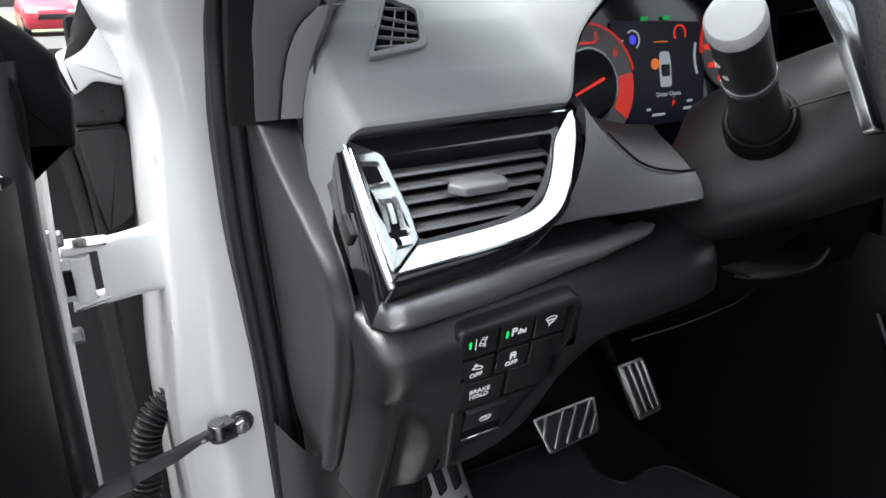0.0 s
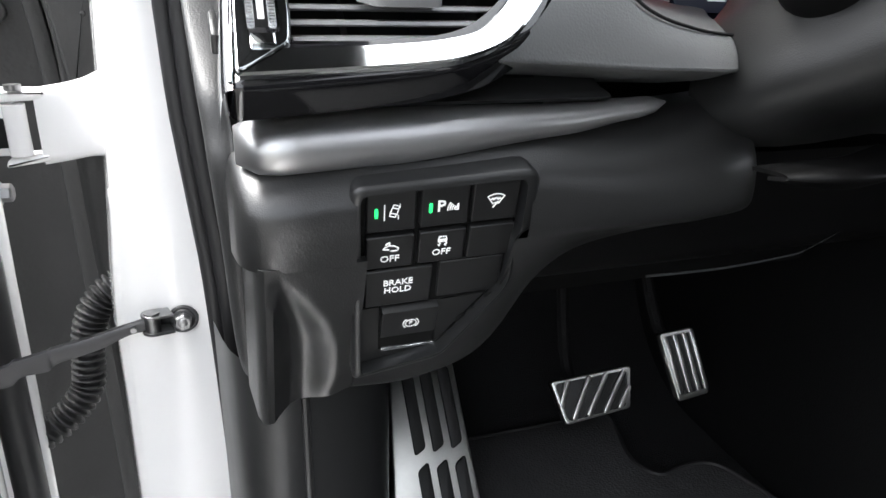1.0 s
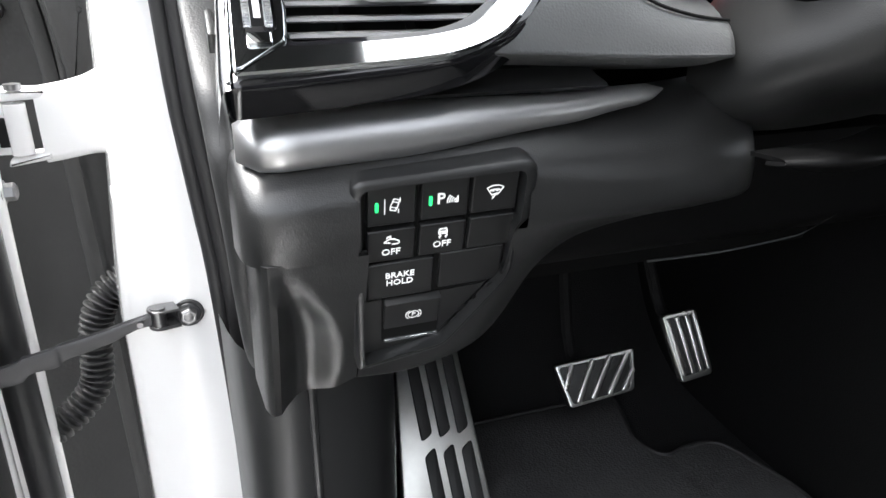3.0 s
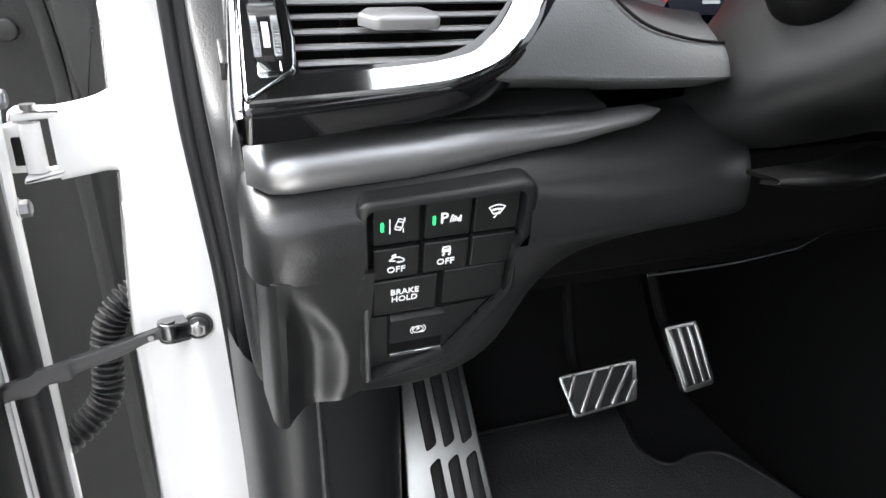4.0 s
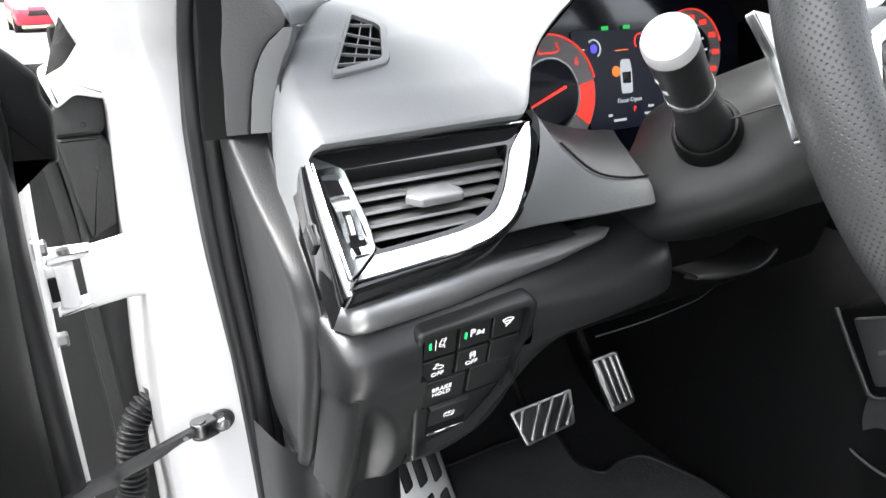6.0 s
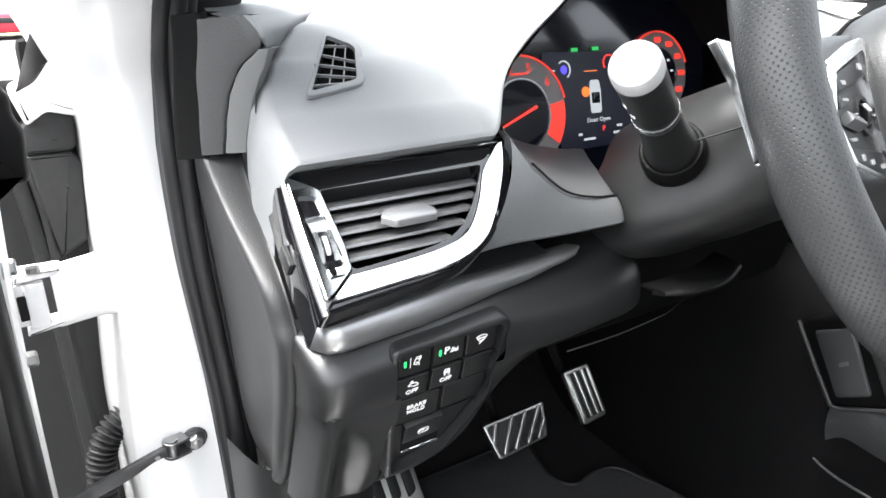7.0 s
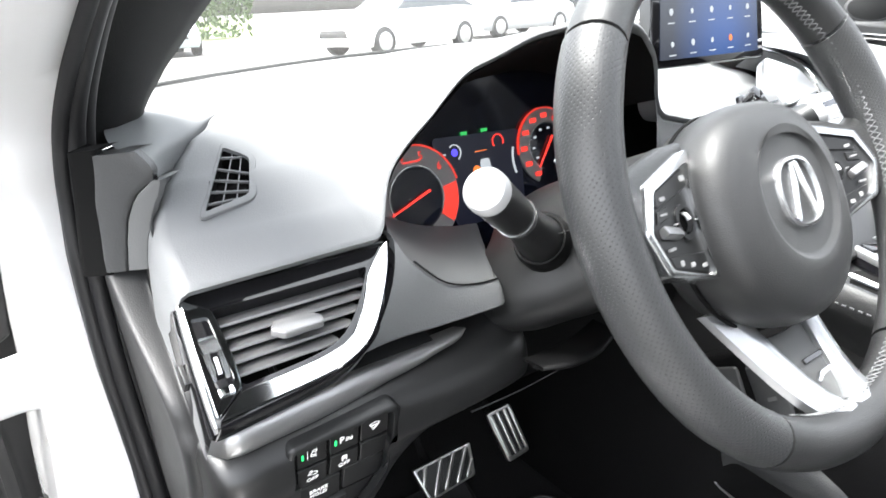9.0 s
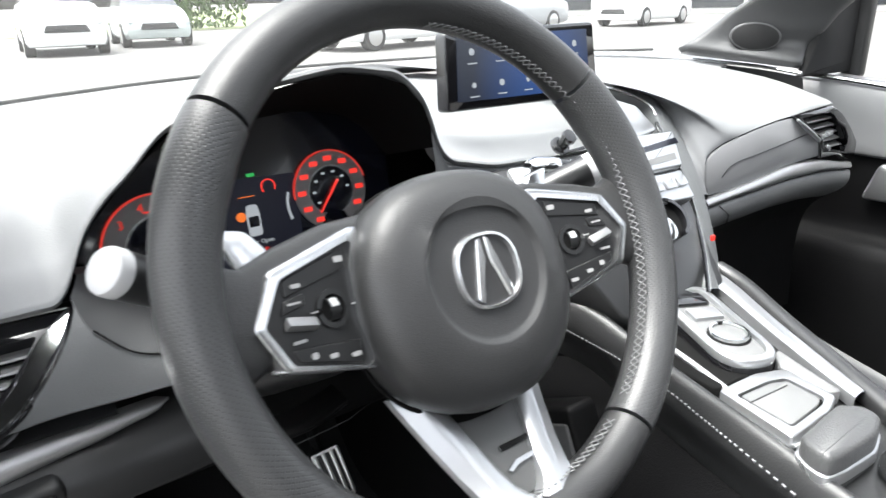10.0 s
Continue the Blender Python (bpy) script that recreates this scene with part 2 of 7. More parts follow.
def in_outline(p, pts):
    inside = False
    for (xa, ya), (xb, yb) in zip(pts, pts[1:] + pts[:1]):
        if (ya > p.y) != (yb > p.y) and p.x < (xb - xa) * (p.y - ya) / (yb - ya) + xa:
            inside = not inside
    return inside


EDGE_Z = [(-0.73, 0.959), (-0.585, 0.960), (-0.574, 0.985), (-0.545, 1.022), (-0.503, 1.064), (-0.434, 1.083), (-0.375, 1.090), (-0.325, 1.083),
          (-0.298, 1.058), (-0.279, 1.018), (-0.262, 0.998), (-0.20, 0.985), (-0.10, 0.978), (0.03, 0.975)]
EDGE_Y = [(-0.73, 0.168), (-0.59, 0.172), (-0.57, 0.200), (-0.54, 0.190), (-0.50, 0.178), (-0.30, 0.178), (-0.27, 0.195), (-0.20, 0.20), (-0.10, 0.215), (0.03, 0.22)]
BASE_Z = [(0.16, 0.950), (0.20, 0.973), (0.25, 1.000), (0.30, 1.020), (0.36, 1.037), (0.45, 1.046), (0.66, 1.040)]


def softened(x, table):
    return sum(curve(x + d, table) for d in (-0.010, -0.006, -0.003, 0.0, 0.003, 0.006, 0.010)) / 7


def left_side(y):
    return curve(y, [(0.16, -0.7220), (0.20, -0.7215), (0.2218, -0.7165), (0.2407, -0.7055), (0.2694, -0.6870), (0.2902, -0.6705), (0.3275, -0.6405), (0.350, -0.6190), (0.40, -0.570), (0.46, -0.515), (0.66, -0.40)])


def pad_height(x, y):
    ye, ze = softened(x, EDGE_Y), softened(x, EDGE_Z)
    v = min(1.0, max(0.0, (y - ye) / (BACK - ye)))
    drop = 0.0
    if x > -0.27:
        drop = 0.02 * min(1, (x + 0.27) / 0.1)
    return curve(y, BASE_Z) - drop + (ze - curve(ye, BASE_Z) + drop) * (1 - v) ** 3.2


def make_upper_pad():
    rows = []
    for i in range(110):
        v = i / 109
        row = []
        for j in range(250):
            u = j / 249
            x = mix(-0.7235, 0.03, u)
            ye = softened(x, EDGE_Y)
            y = mix(ye, BACK, v ** 1.25)
            x = mix(left_side(y), 0.03, u)
            row.append((x, y, pad_height(x, y)))
        # rolled shoulder on the door side
        x0, y0, z0 = row[0]
        side = [(x0 - 0.0105, y0 + 0.020, z0 - 0.060), (x0 - 0.0105, y0 + 0.014, z0 - 0.030), (x0 - 0.0085, y0 + 0.007, z0 - 0.013), (x0 - 0.0045, y0 + 0.003, z0 - 0.0035)]
        rows.append(side + row)
    # rolled lip under the front edge
    f = rows[0]
    lip1 = [(x, y - 0.0015, z - 0.0022) for x, y, z in f]
    lip2 = [(x, y + 0.001, z - 0.0055) for x, y, z in f]
    lip3 = [(x, y + 0.022, z - 0.010) for x, y, z in f]
    bm = sheet([lip3, lip2, lip1] + rows)
    inv = SIDE_M.inverted()
    gone = [q for q in bm.faces if in_outline(inv @ q.calc_center_median(), SIDE_HOLE)]
    bmesh.ops.delete(bm, geom=gone, context="FACES")
    return bm


part("upper_pad", make_upper_pad(), PAD, dash, "grey soft vinyl upper pad", 50)


# front face between the instrument hood and the centre controls
rows = []
for x in np.linspace(-0.288, -0.015, 14):
    y, z = softened(x, EDGE_Y), softened(x, EDGE_Z)
    rows.append([(x, y + 0.010, z - 0.0045), (x, y + 0.002, z - 0.0075), (x, y + 0.001, z - 0.016), (x, y - 0.004, z - 0.05), (x, y - 0.006, z - 0.12)])
part("centre_front", smooth_sheet(rows, 2, 4), FASCIA, dash, "grey face beside the instrument hood")

# black inside of the instrument hood
def make_hood_lining():
    xs = [-0.5735, -0.56, -0.54, -0.503, -0.46, -0.42, -0.375, -0.345, -0.318, -0.300, -0.286, -0.278]
    edge = [(x, softened(x, EDGE_Y) + 0.001, softened(x, EDGE_Z) - 0.0065) for x in xs]
    rows = []
    for k in range(9):
        t = k / 8
        rows.append([(mix(x, -0.415, 0.06 * t), mix(y, 0.285, t), mix(z, 0.93 + (z - 0.93) * 0.72, t)) for x, y, z in edge])
    return sheet(rows)


part("hood_lining", make_hood_lining(), LINING, dash, "matt black instrument hood lining")


CREASE = [(-0.583, 0.172, 0.9575), (-0.577, 0.156, 0.940), (-0.557, 0.148, 0.9215), (-0.532, 0.147, 0.9135), (-0.508, 0.150, 0.9105), (-0.500, 0.165, 0.9100)]


def make_fascia():
    """The leaning face beside the vent, between the crease under the cluster and the ledge."""
    low = [(-0.634, 0.1275, 0.9035), (-0.606, 0.1330, 0.9015), (-0.570, 0.134, 0.8990), (-0.540, 0.134, 0.8980), (-0.514, 0.1355, 0.8972), (-0.504, 0.152, 0.8970)]
    rows = []
    for a, b, bulge in zip(CREASE, low, (0.0095, 0.0040, 0, 0, 0, 0)):
        a, b = Vector(a), Vector(b)
        # the vent side swells round the vent's frame
        side = [a.lerp(b, t) + Vector((bulge * math.sin(math.pi * t) ** 0.7, -0.001 * math.sin(math.pi * t), 0.001 * math.sin(math.pi * t))) for t in (0.08, 0.25, 0.45, 0.65, 0.82, 0.94)]
        rows.append([a + Vector((0, 0.012, 0.001)), a + Vector((0, 0.002, 0.0002))] + side + [b + Vector((0, 0.0002, 0.0004)), b + Vector((0, 0.0012, -0.0010)), b + Vector((0, 0.006, -0.0024)), b + Vector((0, 0.022, -0.007)), b + Vector((0, 0.05, -0.012))])
    return smooth_sheet(rows, 6, 4)


def make_cluster_bowl():
    """Smooth trim between the crease and the foot of the instrument cluster."""
    far = [(-0.5735, 0.203, 0.9640), (-0.545, 0.238, 0.9470), (-0.512, 0.242, 0.9320), (-0.476, 0.242, 0.9230), (-0.462, 0.242, 0.9215), (-0.452, 0.242, 0.9200)]
    near = CREASE[:5] + [(-0.4990, 0.166, 0.9100)]
    rows = []
    for a, b in zip(near, far):
        a, b = Vector(a), Vector(b)
        rows.append([a + Vector((0, 0.006, -0.012)), a + Vector((0, 0.0015, -0.0020)), a + Vector((0, 0.004, 0.0010)), a.lerp(b, 0.35) + Vector((0, 0, 0.0015)), a.lerp(b, 0.7), b, b + Vector((0, 0.004, -0.002)), b + Vector((0, 0.03, -0.004))])
    return smooth_sheet(rows, 6, 5)


part("cluster_bowl", make_cluster_bowl(), BOWL, dash, "smooth dark trim below the instruments")
part("fascia", make_fascia(), FASCIA, dash)
part("crease_line", tube(spline([Vector(p) + Vector((0.0005, -0.0004, 0.0008)) for p in CREASE[1:5]], 8), 0.0008, 6), CAVITY, dash, "dark joint below the instruments")


def make_vent_surround():
    """Recessed dark pocket behind the vent, under the pad's lip."""
    rows = []
    for x in (-0.728, -0.70, -0.65, -0.60, -0.574):
        rows.append([(x, 0.185, 0.9535), (x, 0.195, 0.946), (x, 0.185, 0.92), (x, 0.160, 0.893), (x, 0.141, 0.886), (x, 0.165, 0.880)])
    return smooth_sheet(rows, 2, 3)


part("vent_surround", make_vent_surround(), SMOOTH, dash)


def make_ledge():
    """The rolled satin strip under the vent, tapering to the column."""
    rows = []
    for i in range(25):
        t = i / 24
        x = mix(-0.733, -0.541, t)
        h = curve(x, [(-0.733, 0.0115), (-0.67, 0.0112), (-0.595, 0.0068), (-0.56, 0.0045), (-0.541, 0.0030)])
        d = mix(0.013, 0.006, t)
        yc = mix(0.145, 0.148, t)
        zc = curve(x, [(-0.733, 0.8705), (-0.67, 0.8722), (-0.595, 0.8760), (-0.56, 0.8795), (-0.541, 0.8820)])
        if t < 0.09:
            s = math.sqrt(max(0.02, 1 - (1 - t / 0.09) ** 2))
            h, d = h * mix(0.55, 1, s), d * mix(0.1, 1, s)
            yc += 0.004 * (1 - s)
        if t > 0.94:
            s = math.sqrt(max(0.02, 1 - ((t - 0.94) / 0.06) ** 2))
            h, d = h * s, d * s
        ring = []
        for k in range(18):
            a = 2 * math.pi * k / 18
            c, q = math.cos(a), math.sin(a)
            c = math.copysign(abs(c) ** 0.75, c)
            q = math.copysign(abs(q) ** 0.8, q)
            # leaning lozenge: upper side slopes back
            ring.append((x, yc - d * c + 0.35 * h * q * (1 if q > 0 else 0.3), zc + h * q))
        rows.append(ring)
    return sheet(rows, closed=True, caps=True)


part("ledge_trim", make_ledge(), SATIN, dash, "satin graphite rolled trim strip", 60)


SWITCH_M = basis((-0.655, 0.135, 0.8445), (1, -0.03, 0.03), (0, -0.253, 0.967))
SWITCH_OUT = [(-0.034, 0.012), (0.039, 0.012), (0.039, -0.014), (0.034, -0.018), (0.034, -0.043), (0.004, -0.080), (-0.034, -0.086)]


def make_lower_panel():
    rows = []
    for x, back in ((-0.737, 0.030), (-0.7345, 0.012), (-0.728, 0.003), (-0.715, 0.0), (-0.69, 0.0), (-0.65, 0), (-0.61, 0), (-0.575, 0), (-0.54, 0.002), (-0.505, 0.006), (-0.485, 0.014), (-0.478, 0.03)):
        t = (x + 0.737) / 0.26
        w = min(1, max(0, (x + 0.62) / 0.06))
        up = mix(0.0, 0.016, t)
        prof = [(0.172, 0.8675 + up), (mix(0.156, 0.160, w), 0.8655 + up), (mix(0.145, 0.150, w), mix(0.8620, 0.8605, w) + up), (mix(0.1355, 0.1395, w), mix(0.8560, 0.8530, w) + up * 0.9), (mix(0.1295, 0.1320, w), mix(0.8490, 0.8450, w) + up * 0.75), (mix(0.1278, 0.1285, w), mix(0.8425, 0.8375, w) + up * 0.5), (0.1290, mix(0.832, 0.830, w)), (mix(0.1335, 0.140, w), mix(0.820, 0.824, w)), (mix(0.139, 0.154, w), mix(0.806, 0.817, w)),
                (mix(0.152, 0.178, w), mix(0.780, 0.812, w)), (mix(0.168, 0.205, w), mix(0.748, 0.809, w)), (mix(0.180, 0.235, w), mix(0.738, 0.807, w)), (mix(0.21, 0.27, w), mix(0.738, 0.806, w))]
        rows.append([(x, y + back, z) for y, z in prof])
    bm = smooth_sheet(rows, 7, 7)
    # the outer corner below the brow is left open for the hollowed corner piece
    bmesh.ops.bisect_plane(bm, geom=bm.verts[:] + bm.edges[:] + bm.faces[:], plane_co=(0, 0, 0.8225), plane_no=(0, 0, 1))
    gone = []
    for f in bm.faces:
        c = f.calc_center_median()
        if in_outline(SWITCH_M.inverted() @ c, SWITCH_OUT) or (c.z < 0.8225 and c.x < -0.686):
            gone.append(f)
    bmesh.ops.delete(bm, geom=gone, context="FACES")
    return bm


part("lower_panel", make_lower_panel(), PLASTIC, dash)


def make_scoop():
    """The pointed, hollowed corner at the lower outer end of the lower panel, under a small step."""
    cols = [-0.7325, -0.7305, -0.7285, -0.7265, -0.7235] + [mix(-0.721, -0.6855, k / 22) for k in range(23)]
    rows = []
    for i in range(22):
        t = i / 21
        row = []
        for x in cols:
            foot = mix(0.727, 0.742, min(1, max(0, (x + 0.7255) / 0.040)))
            z = mix(0.8240, foot, t)
            y = mix(0.1325, 0.172, t ** 1.15)
            rim = curve(z, [(0.74, -0.694), (0.755, -0.6915), (0.775, -0.6930), (0.79, -0.698), (0.805, -0.707), (0.818, -0.719)])
            depth = curve(z, [(0.74, 0.010), (0.765, 0.0125), (0.79, 0.0095), (0.81, 0.003), (0.818, 0.0)])
            u = (x + 0.7235) / (rim + 0.7235) if rim > -0.7225 else -1
            if 0 < u < 1:
                ease = min(1, (1 - u) * 1.7)
                y += depth * min(1, u * 3.2) ** 0.8 * ease * ease * (3 - 2 * ease)
            y += {-0.7325: 0.040, -0.7305: 0.009, -0.7285: 0.0020}.get(x, 0.0)
            row.append((x, y, z))
        rows.append(row)
    lip = [(x, y + 0.004, z + 0.001) for x, y, z in rows[0]]
    return sheet([lip] + rows)


part("corner_scoop", make_scoop(), PLASTIC, dash)


def make_end_cap():
    """Door-side end panel: a grained ridge facing the seat and a smooth hollow flank facing the door."""
    rows = []
    for z, yr, xl, w in ((0.953, 0.260, -0.7490, 0.026), (0.940, 0.244, -0.7485, 0.022), (0.924, 0.2225, -0.7480, 0.0192), (0.905, 0.194, -0.7466, 0.0150), (0.888, 0.172, -0.7453, 0.0122), (0.872, 0.1655, -0.7440, 0.0120), (0.8555, 0.162, -0.7430, 0.0112), (0.82, 0.175, -0.7407, 0.0107),
                         (0.78, 0.194, -0.7390, 0.0100), (0.745, 0.212, -0.7370, 0.0095), (0.722, 0.230, -0.7340, 0.0070), (0.711, 0.246, -0.7310, 0.0045), (0.706, 0.268, -0.7290, 0.0030)):
        xb = xl + 0.0030
        rows.append([(xb + 0.010, 0.330, z + 0.003), (xb + 0.001, 0.300, z + 0.002), (mix(xb, xl, 0.35) + 0.0016, mix(0.296, yr, 0.35), z + 0.001), (mix(xb, xl, 0.75) + 0.0020, mix(0.296, yr, 0.75), z), (xl + 0.0006, yr + 0.012, z), (xl + 0.0003, yr + 0.0050, z), (xl + 0.0022, yr + 0.0010, z), (xl + w * 0.5, yr - 0.0010, z), (xl + w * 0.85, yr - 0.0008, z), (xl + w, yr + 0.0012, z), (xl + w + 0.003, yr + 0.03, z)])
    return smooth_sheet(rows, 5, 4)


part("end_cap", make_end_cap(), ENDCAP, dash, "grained dashboard end panel")


def make_valley():
    """Outer strip of the dash between the groove at its shoulder and the sail trim and windscreen pillar."""
    rows = []
    for g, o in (((-0.7240, 0.2218, 0.9840), (-0.7195, 0.2265, 0.9935)), ((-0.7140, 0.2400, 0.9975), (-0.7142, 0.2200, 1.0110)), ((-0.6960, 0.2694, 1.0095), (-0.7190, 0.2240, 1.0190)), ((-0.6800, 0.2902, 1.0185), (-0.7246, 0.2330, 1.0260)), ((-0.6505, 0.3275, 1.0262), (-0.7290, 0.2700, 1.0300)), ((-0.6290, 0.350, 1.0305), (-0.7190, 0.330, 1.0350)), ((-0.590, 0.388, 1.0335), (-0.700, 0.400, 1.0395)), ((-0.530, 0.450, 1.0380), (-0.640, 0.475, 1.0415)), ((-0.470, 0.550, 1.0400), (-0.5507, 0.5805, 1.0385)), ((-0.405, 0.660, 1.0360), (-0.45, 0.692, 1.0360))):
        g, o = Vector(g), Vector(o)
        d = (g - o).normalized()
        rows.append([o, o.lerp(g, 0.5) + Vector((0, 0, 0.0015)), o.lerp(g, 0.85) + Vector((0, 0, 0.001)), g, g + d * 0.0012 + Vector((0, 0, -0.004)), g - d * 0.001 + Vector((0, 0, -0.014)), g - d * 0.003 + Vector((0, 0, -0.05))])
    return smooth_sheet(rows, 5, 4)


part("outer_strip", make_valley(), PAD, dash)


# ---- air vent by the door ----
VENT_M = basis((-0.655, 0.1505, 0.9245), (1, 0, 0), (0, 0.77, 0.64))
vent = thing("air_vent", "gloss black and chrome air vent with five slats", "air vent", (-0.655, 0.15, 0.9))


def make_vent_frame():
    outer = [(-0.0735, 0.040), (0.0775, 0.0405), (0.0765, 0.0320), (0.0605, 0.0040), (0.0430, -0.0165), (0.0245, -0.0300), (0.0000, -0.0395), (-0.0805, -0.0468)]
    inner = [(-0.0560, 0.0245), (0.0480, 0.0245), (0.0470, 0.0215), (0.0360, 0.0065), (0.0230, -0.0080), (0.0095, -0.0185), (-0.0080, -0.0235), (-0.0570, -0.0265)]
    rr = [0.004, 0.003, 0.006, 0.020, 0.020, 0.020, 0.030, 0.006]
    return prism(rounded(outer, rr, 5), VENT_M, 0.002, -0.014, 0.0025, hole=rounded(inner, [0.002, 0.002, 0.004, 0.012, 0.012, 0.012, 0.015, 0.004], 5))


part("frame", make_vent_frame(), GLOSS, vent, "gloss black vent frame", 35)


def make_vent_side():
    """Gloss black cheek that wraps round the outer end of the vent."""
    rows = []
    for v, x in ((0.040, -0.0735), (0.02, -0.0758), (-0.01, -0.0785), (-0.035, -0.0802), (-0.0475, -0.0806)):
        rows.append([VENT_M @ Vector(q) for q in ((x + 0.002, v, 0.003), (x - 0.0006, v, 0.0012), (x - 0.0022, v - 0.001, -0.008), (x - 0.0032, v - 0.003, -0.026))])
    return smooth_sheet(rows, 5, 4)


part("cheek", make_vent_side(), GLOSS, vent)
part("notch", rbox((0.003, 0.013, 0.010), VENT_M @ Matrix.Translation((-0.0815, -0.004, -0.014)), 0.001), SMOOTH, vent)


def make_chrome_band():
    """The broad bright band along the lower and inner edge."""
    out = spline([(0.0710, 0.0375), (0.0630, 0.0205), (0.0535, 0.0062), (0.0390, -0.0125), (0.0245, -0.0265), (0.0060, -0.0352), (-0.0130, -0.0385), (-0.0450, -0.0408), (-0.0760, -0.0425)], 6)
    inn = spline([(0.0668, 0.0362), (0.0465, 0.0190), (0.0365, 0.0045), (0.0265, -0.0085), (0.0135, -0.0205), (-0.0020, -0.0252), (-0.0180, -0.0272), (-0.0380, -0.0285), (-0.0590, -0.0292)], 6)
    rows = []
    for (a, b), (c, d) in zip(out, inn):
        rows.append([VENT_M @ Vector(q) for q in ((a, b, 0.0015), (a, b, 0.0040), (mix(a, c, 0.07), mix(b, d, 0.07), 0.0046), (mix(a, c, 0.94), mix(b, d, 0.94), 0.0038), (c, d, 0.0030), (c, d, -0.010))])
    return sheet(rows, caps=False)


part("chrome_band", make_chrome_band(), CHROME, vent, "bright chrome band", 30)
part("chrome_line", tube([VENT_M @ Vector(q) for q in ((-0.067, 0.0385, 0.002), (-0.02, 0.0392, 0.0025), (0.03, 0.0394, 0.0025), (0.0690, 0.0388, 0.0025))], 0.0010, 8), CHROME, vent)


def make_chrome_left():
    o = rounded([(-0.0722, 0.0368), (-0.0560, 0.0240), (-0.0556, -0.012), (-0.0575, -0.0275), (-0.0740, -0.0400), (-0.0775, -0.0405), (-0.0752, 0.0)], 0.003, 3)
    i = rounded([(-0.0702, 0.0215), (-0.0605, 0.0200), (-0.0598, -0.012), (-0.0602, -0.0225), (-0.0650, -0.0250), (-0.0715, -0.0240), (-0.0710, 0.0)], 0.002, 3)
    return prism(o, VENT_M, 0.0042, 0.0, 0.0012, hole=i)


part("scroll_surround", make_chrome_left(), DARKCHROME, vent, "chrome surround of the scroll wheel", 30)


def make_scroll(x0, x1, a0, a1, teeth, r):
    """A slice of the thumb wheel between two angles; every other step proud where it is ribbed."""
    rows = []
    n = int((a1 - a0) / 1.6)
    for k in range(n + 1):
        a = radians(a0 + (a1 - a0) * k / n)
        rr = r + (0.0005 if teeth and k % 2 else 0)
        rows.append([VENT_M @ Vector((x, -0.0045 + rr * math.sin(a), -0.0115 + rr * math.cos(a) * 0.88)) for x in (x0, x0 + 0.0004, x1 - 0.0004, x1)])
    return sheet(rows)


part("scroll_wheel", make_scroll(-0.0712, -0.0610, -75, 62, False, 0.0205), SILVER, vent, "pale silver thumb wheel", 20)
part("wheel_ribs", make_scroll(-0.0712, -0.0688, -48, 2, True, 0.0208), SILVER, vent, "ribbed edge of the thumb wheel", 10)
part("wheel_ribs", make_scroll(-0.0636, -0.0612, -48, 2, True, 0.0208), SILVER, vent, "ribbed edge of the thumb wheel", 10)
part("scroll_inlay", make_scroll(-0.0685, -0.0639, -42, 2, False, 0.0207), GLOSS, vent, "black inlay of the thumb wheel", 20)
part("scroll_mark", make_scroll(-0.0674, -0.0650, -34, -6, False, 0.0210), CAPWHITE, vent, "pale mark on the thumb wheel", 20)
part("scroll_foot", rbox((0.0085, 0.0050, 0.0030), VENT_M @ Matrix.Translation((-0.0668, -0.0272, 0.0045)), 0.0010), CHROME, vent, "chrome foot below the thumb wheel")
part("edge_line", tube([VENT_M @ Vector(q) for q in ((-0.0728, 0.0375, 0.0035), (-0.0752, 0.010, 0.0035), (-0.0782, -0.030, 0.0035), (-0.0790, -0.0445, 0.0030))], 0.0009, 8), DARKCHROME, vent, "thin chrome edge")
part("throat", prism([(-0.056, 0.027), (0.052, 0.027), (0.052, -0.028), (-0.056, -0.028)], VENT_M, -0.030, -0.036), CAVITY, vent)


def slat_right(v):
    return curve(v, [(-0.022, 0.000), (-0.012, 0.018), (0.0, 0.031), (0.012, 0.041), (0.02, 0.0475)])


SLAT_IN = Vector((0, 0.77, -0.64))
for k in range(5):
    v = 0.0150 - 0.0083 * k
    x1 = slat_right(v) + 0.004
    top = Vector((0, 0.64, 0.77))
    front = Vector((0, v, -0.004))
    prof = [front - top * 0.0003, front + SLAT_IN * 0.0006 + top * 0.0010, front + SLAT_IN * 0.006 + top * 0.0013, front + SLAT_IN * 0.013 + top * 0.0006, front + SLAT_IN * 0.013 - top * 0.0006, front + SLAT_IN * 0.005 - top * 0.0013, front + SLAT_IN * 0.0008 - top * 0.0010]
    part("slat", sheet([[VENT_M @ (q + Vector((x, 0, 0))) for q in prof] for x in (-0.055, x1)], closed=True, caps=True), SLAT, vent, "", 50)
for u in (-0.03, 0.0, 0.028):
    part("guide_blade", rbox((0.0016, 0.040, 0.010), VENT_M @ Matrix.Translation((u, 0.002, -0.022)), 0), SMOOTH, vent)


def make_vent_tab():
    mm = VENT_M @ Matrix.Translation((-0.0125, -0.0015, 0.0010)) @ Matrix.Rotation(radians(-24), 4, "X")
    o = rounded([(-0.0125, 0.0080), (0.0105, 0.0080), (0.0165, 0.0000), (0.0150, -0.0060), (-0.0110, -0.0060), (-0.0175, 0.0010)], 0.002, 3)
    return prism(o, mm, 0.0034, -0.0014, 0.0012)


part("tab", make_vent_tab(), TAB, vent, "satin grey adjusting tab", 35)


